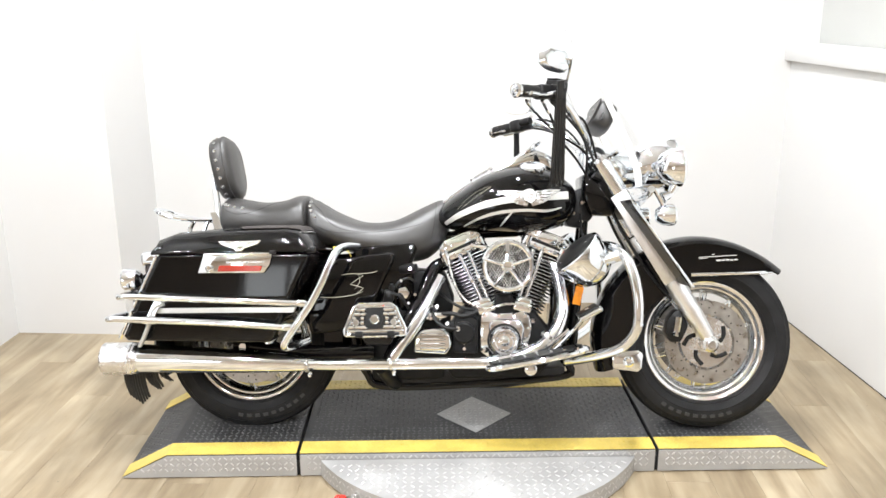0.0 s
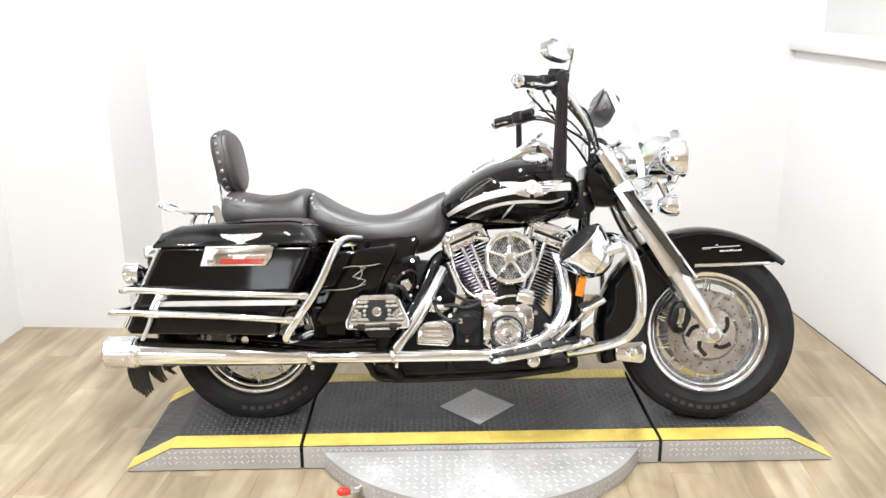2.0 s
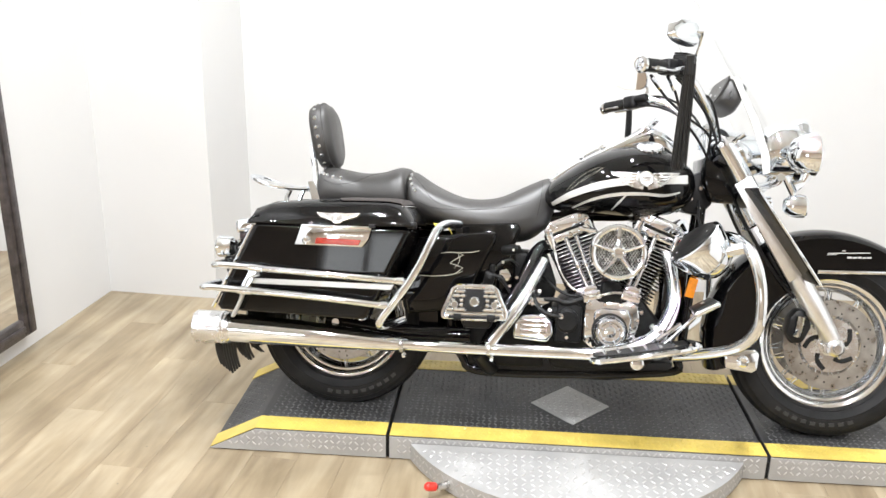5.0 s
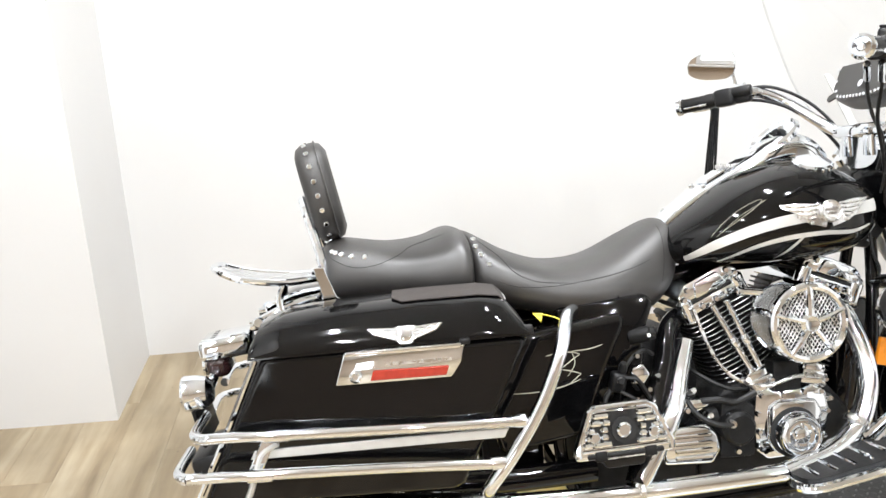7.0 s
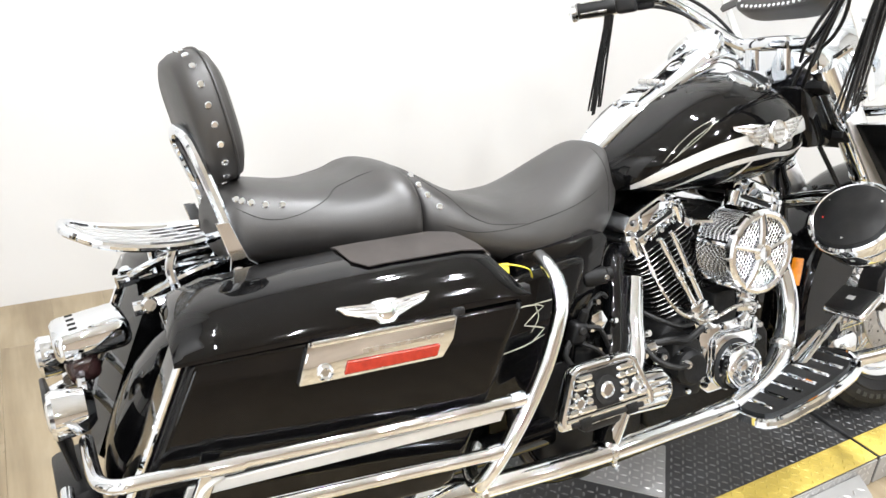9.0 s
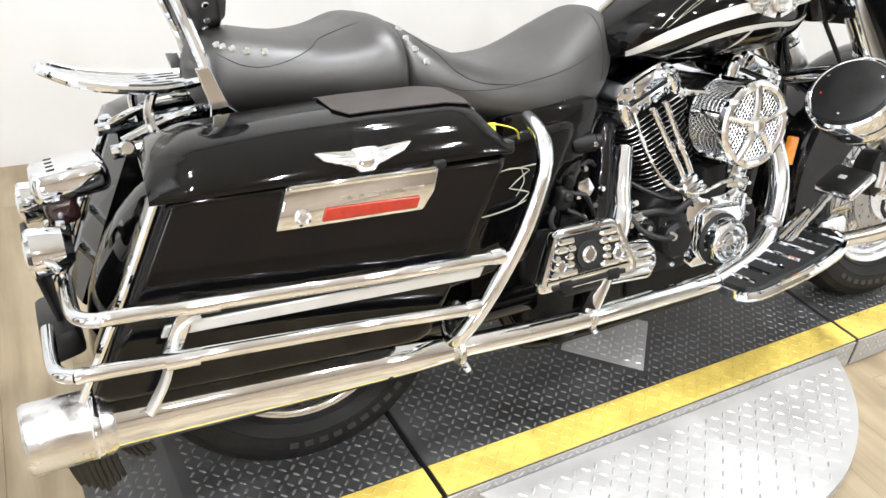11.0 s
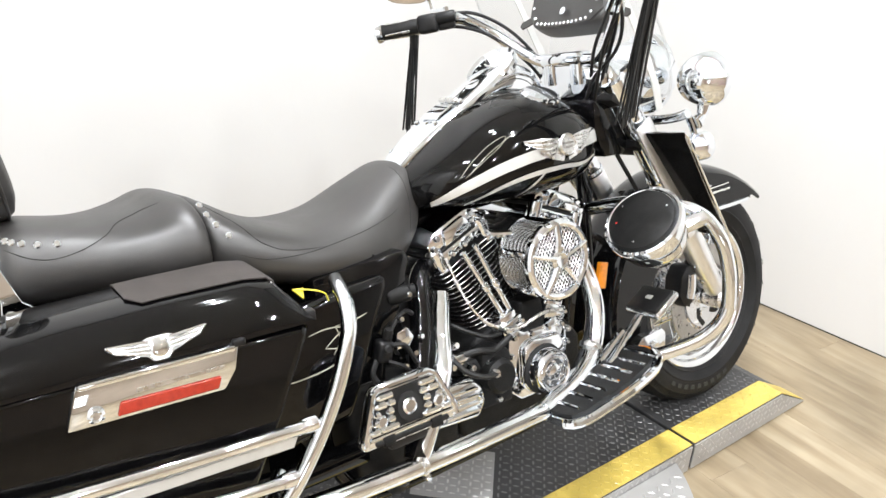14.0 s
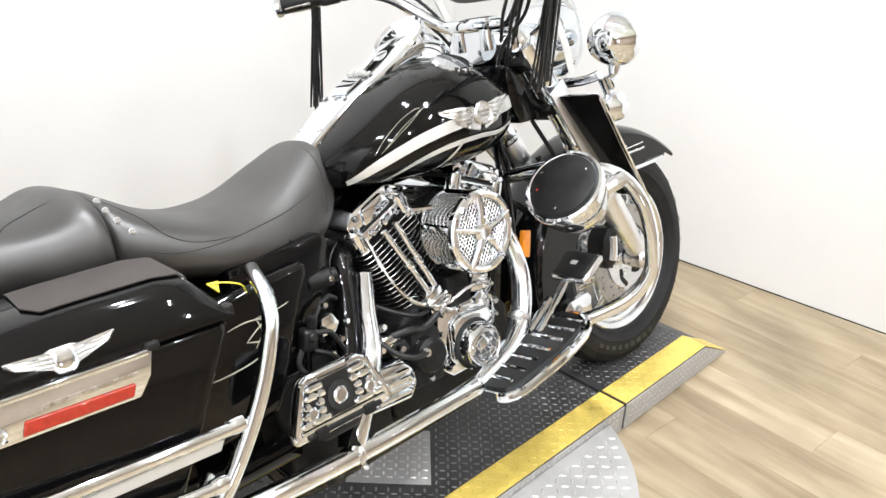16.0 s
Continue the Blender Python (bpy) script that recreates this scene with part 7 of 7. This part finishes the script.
# rider footboards, brake pedal, passenger boards
for s in (-1, 1):
    out = [(0.055, 0.0), (0.062, -0.112), (0.16, -0.130), (0.26, -0.127), (0.34, -0.108), (0.385, -0.06), (0.375, 0.0)]
    fm = Matrix.Translation((0.0, s * 0.205, 0.255)) @ Matrix.Diagonal((1, -s, 1, 1)) @ Matrix.Rotation(radians(0), 4, "X")
    tilt = Matrix.Translation((0.06, 0, 0.27)) @ Matrix.Rotation(radians(-9), 4, "Y") @ Matrix.Translation((-0.06, 0, -0.27))
    curve = smooth_line([Vector((x, y, 0)) for x, y in out], 5)
    bm = BM()
    a = [bm.verts.new((v.x, v.y, 0)) for v in curve]
    b = [bm.verts.new((v.x, v.y, 0.018)) for v in curve]
    bm.faces.new(a)
    bm.faces.new(b)
    for i in range(len(a)):
        bm.faces.new((a[i], a[(i + 1) % len(a)], b[(i + 1) % len(a)], b[i]))
    bmesh.ops.recalc_face_normals(bm, faces=bm.faces)
    fb = part("footboard", bm, CHROME, bike, "curved chrome rider footboard", m=tilt @ fm)
    bm = BM()
    k2 = [Vector((0.22 + (v.x - 0.22) * 0.93, -0.055 + (v.y + 0.055) * 0.86, 0)) for v in curve]
    a = [bm.verts.new((v.x, v.y, 0.0182)) for v in k2]
    b = [bm.verts.new((v.x, v.y, 0.024)) for v in k2]
    bm.faces.new(a)
    bm.faces.new(b)
    for i in range(len(a)):
        bm.faces.new((a[i], a[(i + 1) % len(a)], b[(i + 1) % len(a)], b[i]))
    part("board_rim", tube(BM(), [(v.x, v.y - 0.004, 0.010) for v in curve[4:-2]], 0.010, 8, 1), CHROME, fb, "thick rounded chrome rim", m=tilt @ fm)
    pad = part("rubber_pad", bm, GRIP, fb, "ribbed black rubber pad", m=tilt @ fm)
    for k in range(7):
        x = 0.095 + 0.042 * k
        part("pad_rib", tube(BM(), [(x, -0.012, 0.023), (x + 0.002, -0.06, 0.024), (x + 0.004, -0.104, 0.0235)], 0.0045, 6, 3), CHROME, pad, "", m=tilt @ fm)
bm = BM()
PP = pose(0.392, -0.262, 0.432, 0, -28, 0)
box(bm, 0.085, 0.10, 0.018, PP, 0.008, 3)
pp = part("brake_pedal", bm, CHROME, bike, "large chrome-edged brake pedal")
bm = BM()
box(bm, 0.074, 0.088, 0.012, PP @ pose(-0.001, 0, 0.010), 0.005, 2)
pad = part("pedal_pad", bm, GRIP, pp, "black rubber pedal pad")
bm = BM()
box(bm, 0.012, 0.018, 0.002, PP @ pose(0, 0, 0.0175), 0.001, 1)
part("pedal_badge", bm, SILVERP, pad, "small silver mark")
part("pedal_arm", tube(BM(), [(0.385, -0.25, 0.425), (0.34, -0.235, 0.37), (0.27, -0.22, 0.30), (0.20, -0.21, 0.265)], 0.012, 10, 5, 0.6), CHROME, pp)
part("brake_rod", tube(BM(), [(0.33, -0.225, 0.375), (0.26, -0.215, 0.32)], 0.008, 8, 1), CHROME, pp)
for s in (-1, 1):
    q = pose(-0.309, s * 0.281, 0.432, s * 7, 0, 0)
    bm = BM()
    slab(bm, [(-0.102, -0.058), (0.102, -0.058), (0.106, -0.040), (0.072, 0.040), (0.056, 0.052), (-0.056, 0.052), (-0.072, 0.040), (-0.106, -0.040)], -0.012, 0.012, 0.008, 3, m=q)
    pf = part("passenger_footboard", bm, CHROME, bike, "folded chrome passenger footboard")
    bm = BM()
    slab(bm, [(-0.086, -0.034), (0.086, -0.034), (0.062, 0.030), (0.052, 0.037), (-0.052, 0.037), (-0.062, 0.030)], s * 0.0115, s * 0.0145, 0.001, 1, m=q)
    fpd = part("board_pad", bm, GRIP, pf, "black board pad with bright ribs")
    for k in range(5):
        for side in (-1, 1):
            z = -0.027 + 0.0142 * k
            x1 = 0.083 - 0.0062 * k
            for x0, x2 in (((0.032, x1),) if k == 4 else ((0.030, x1 - 0.022), (x1 - 0.013, x1)) if k == 0 else ((0.036, 0.044), (x1 - 0.007, x1 - 0.001)) if k in (1, 2) else ((0.030, 0.040), (0.048, x1))):
                part("board_rib", tube(BM(), [(side * (x0 - 0.004), s * 0.0135, z), (side * x0, s * 0.0155, z), (side * x2, s * 0.0155, z), (side * (x2 + 0.004), s * 0.0135, z)], [0.0035, 0.0066, 0.0066, 0.0035], 8, 1), CHROME, fpd, "", m=q)
    for x in (-0.062, 0, 0.062):
        bm = BM()
        rr = 0.0155 if x == 0 else 0.012
        lathe(bm, [(rr, 0), (rr, 0.006), (rr * 0.75, 0.01), (rr * 0.7, 0.007), (0, 0.007)], q @ aim((x, s * 0.014, -0.002 if x == 0 else -0.012), (0, s, 0)), 20)
        part("board_disc", bm, CHROME, fpd)
    part("board_rim", tube(BM(), [(-0.097, s * 0.012, -0.050), (-0.098, s * 0.013, -0.034), (-0.067, s * 0.013, 0.038), (-0.052, s * 0.013, 0.046), (0.052, s * 0.013, 0.046), (0.067, s * 0.013, 0.038), (0.098, s * 0.013, -0.034), (0.097, s * 0.012, -0.050)], 0.0065, 8, 1), CHROME, pf, "", m=q)
    bm = BM()
    lathe(bm, [(0.0165, 0), (0.026, 0.0), (0.026, 0.004), (0.0165, 0.004)], q @ aim((0, s * 0.0145, -0.002), (0, s, 0)), 24, True)
    part("emblem_ring", bm, GAP, fpd)
    bm = BM()
    slab(bm, [(-0.060, 0.0), (0.060, 0.0), (0.040, -0.040), (-0.040, -0.040)], s * 0.235, s * 0.275, 0.008, 2, m=pose(-0.302, 0, 0.385))
    part("board_hinge", bm, SATIN, pf, "black hinge block")
    for x in (-0.052, 0.052):
        bm = BM()
        box(bm, 0.026, 0.010, 0.022, q @ pose(x, s * 0.014, -0.050), 0.004, 2)
        part("hinge_tab", bm, CRANK, pf, "black hinge tab")
    bm = BM()
    box(bm, 0.16, 0.008, 0.010, q @ pose(0, s * 0.013, -0.050), 0.003, 2)
    part("hinge_bar", bm, SATIN, pf)
    part("lower_strip", tube(BM(), [(-0.090, s * 0.013, -0.040), (0.090, s * 0.013, -0.040)], 0.0042, 8, 1), CHROME, pf, "", m=q)
    bm = BM()
    lathe(bm, [(0.007, -0.06), (0.007, 0.06)], pose(-0.302, s * 0.288, 0.378, 0, 90, 0), 12)
    part("hinge_pin", bm, STEEL, pf)
bm = BM()
lathe(bm, [(0.021, 0), (0.021, 0.02), (0.012, 0.024), (0, 0.024)], aim((0.20, -0.20, 0.245), (0, -1, 0)), 18)
part("pedal_pivot", bm, CHROME, pp)


# ---- floor planks ----
def planks():
    w, L = 0.152, 1.22
    bm = BM()
    box(bm, w - 0.0004, L - 0.0004, 0.006, pose(0, 0, -0.003), 0.0005, 1)
    first = None
    k = 0
    ncol = int((UR + 0.05 - UL) / w) + 1
    for i in range(ncol):
        u = UL - 0.02 + (i + 0.5) * w
        off = (i * 0.37 % 1.0) * L
        j = -1
        v = VF - 0.9 + off - L
        while v < VB:
            c = v + L / 2
            if first is None:
                first = part("plank", bm, PLANK, fl, "", 0)
                ob = first
            else:
                ob = share("plank", first, fl)
            ob.matrix_basis = pose(u, c, 0)
            v += L
            k += 1
    return k


planks()
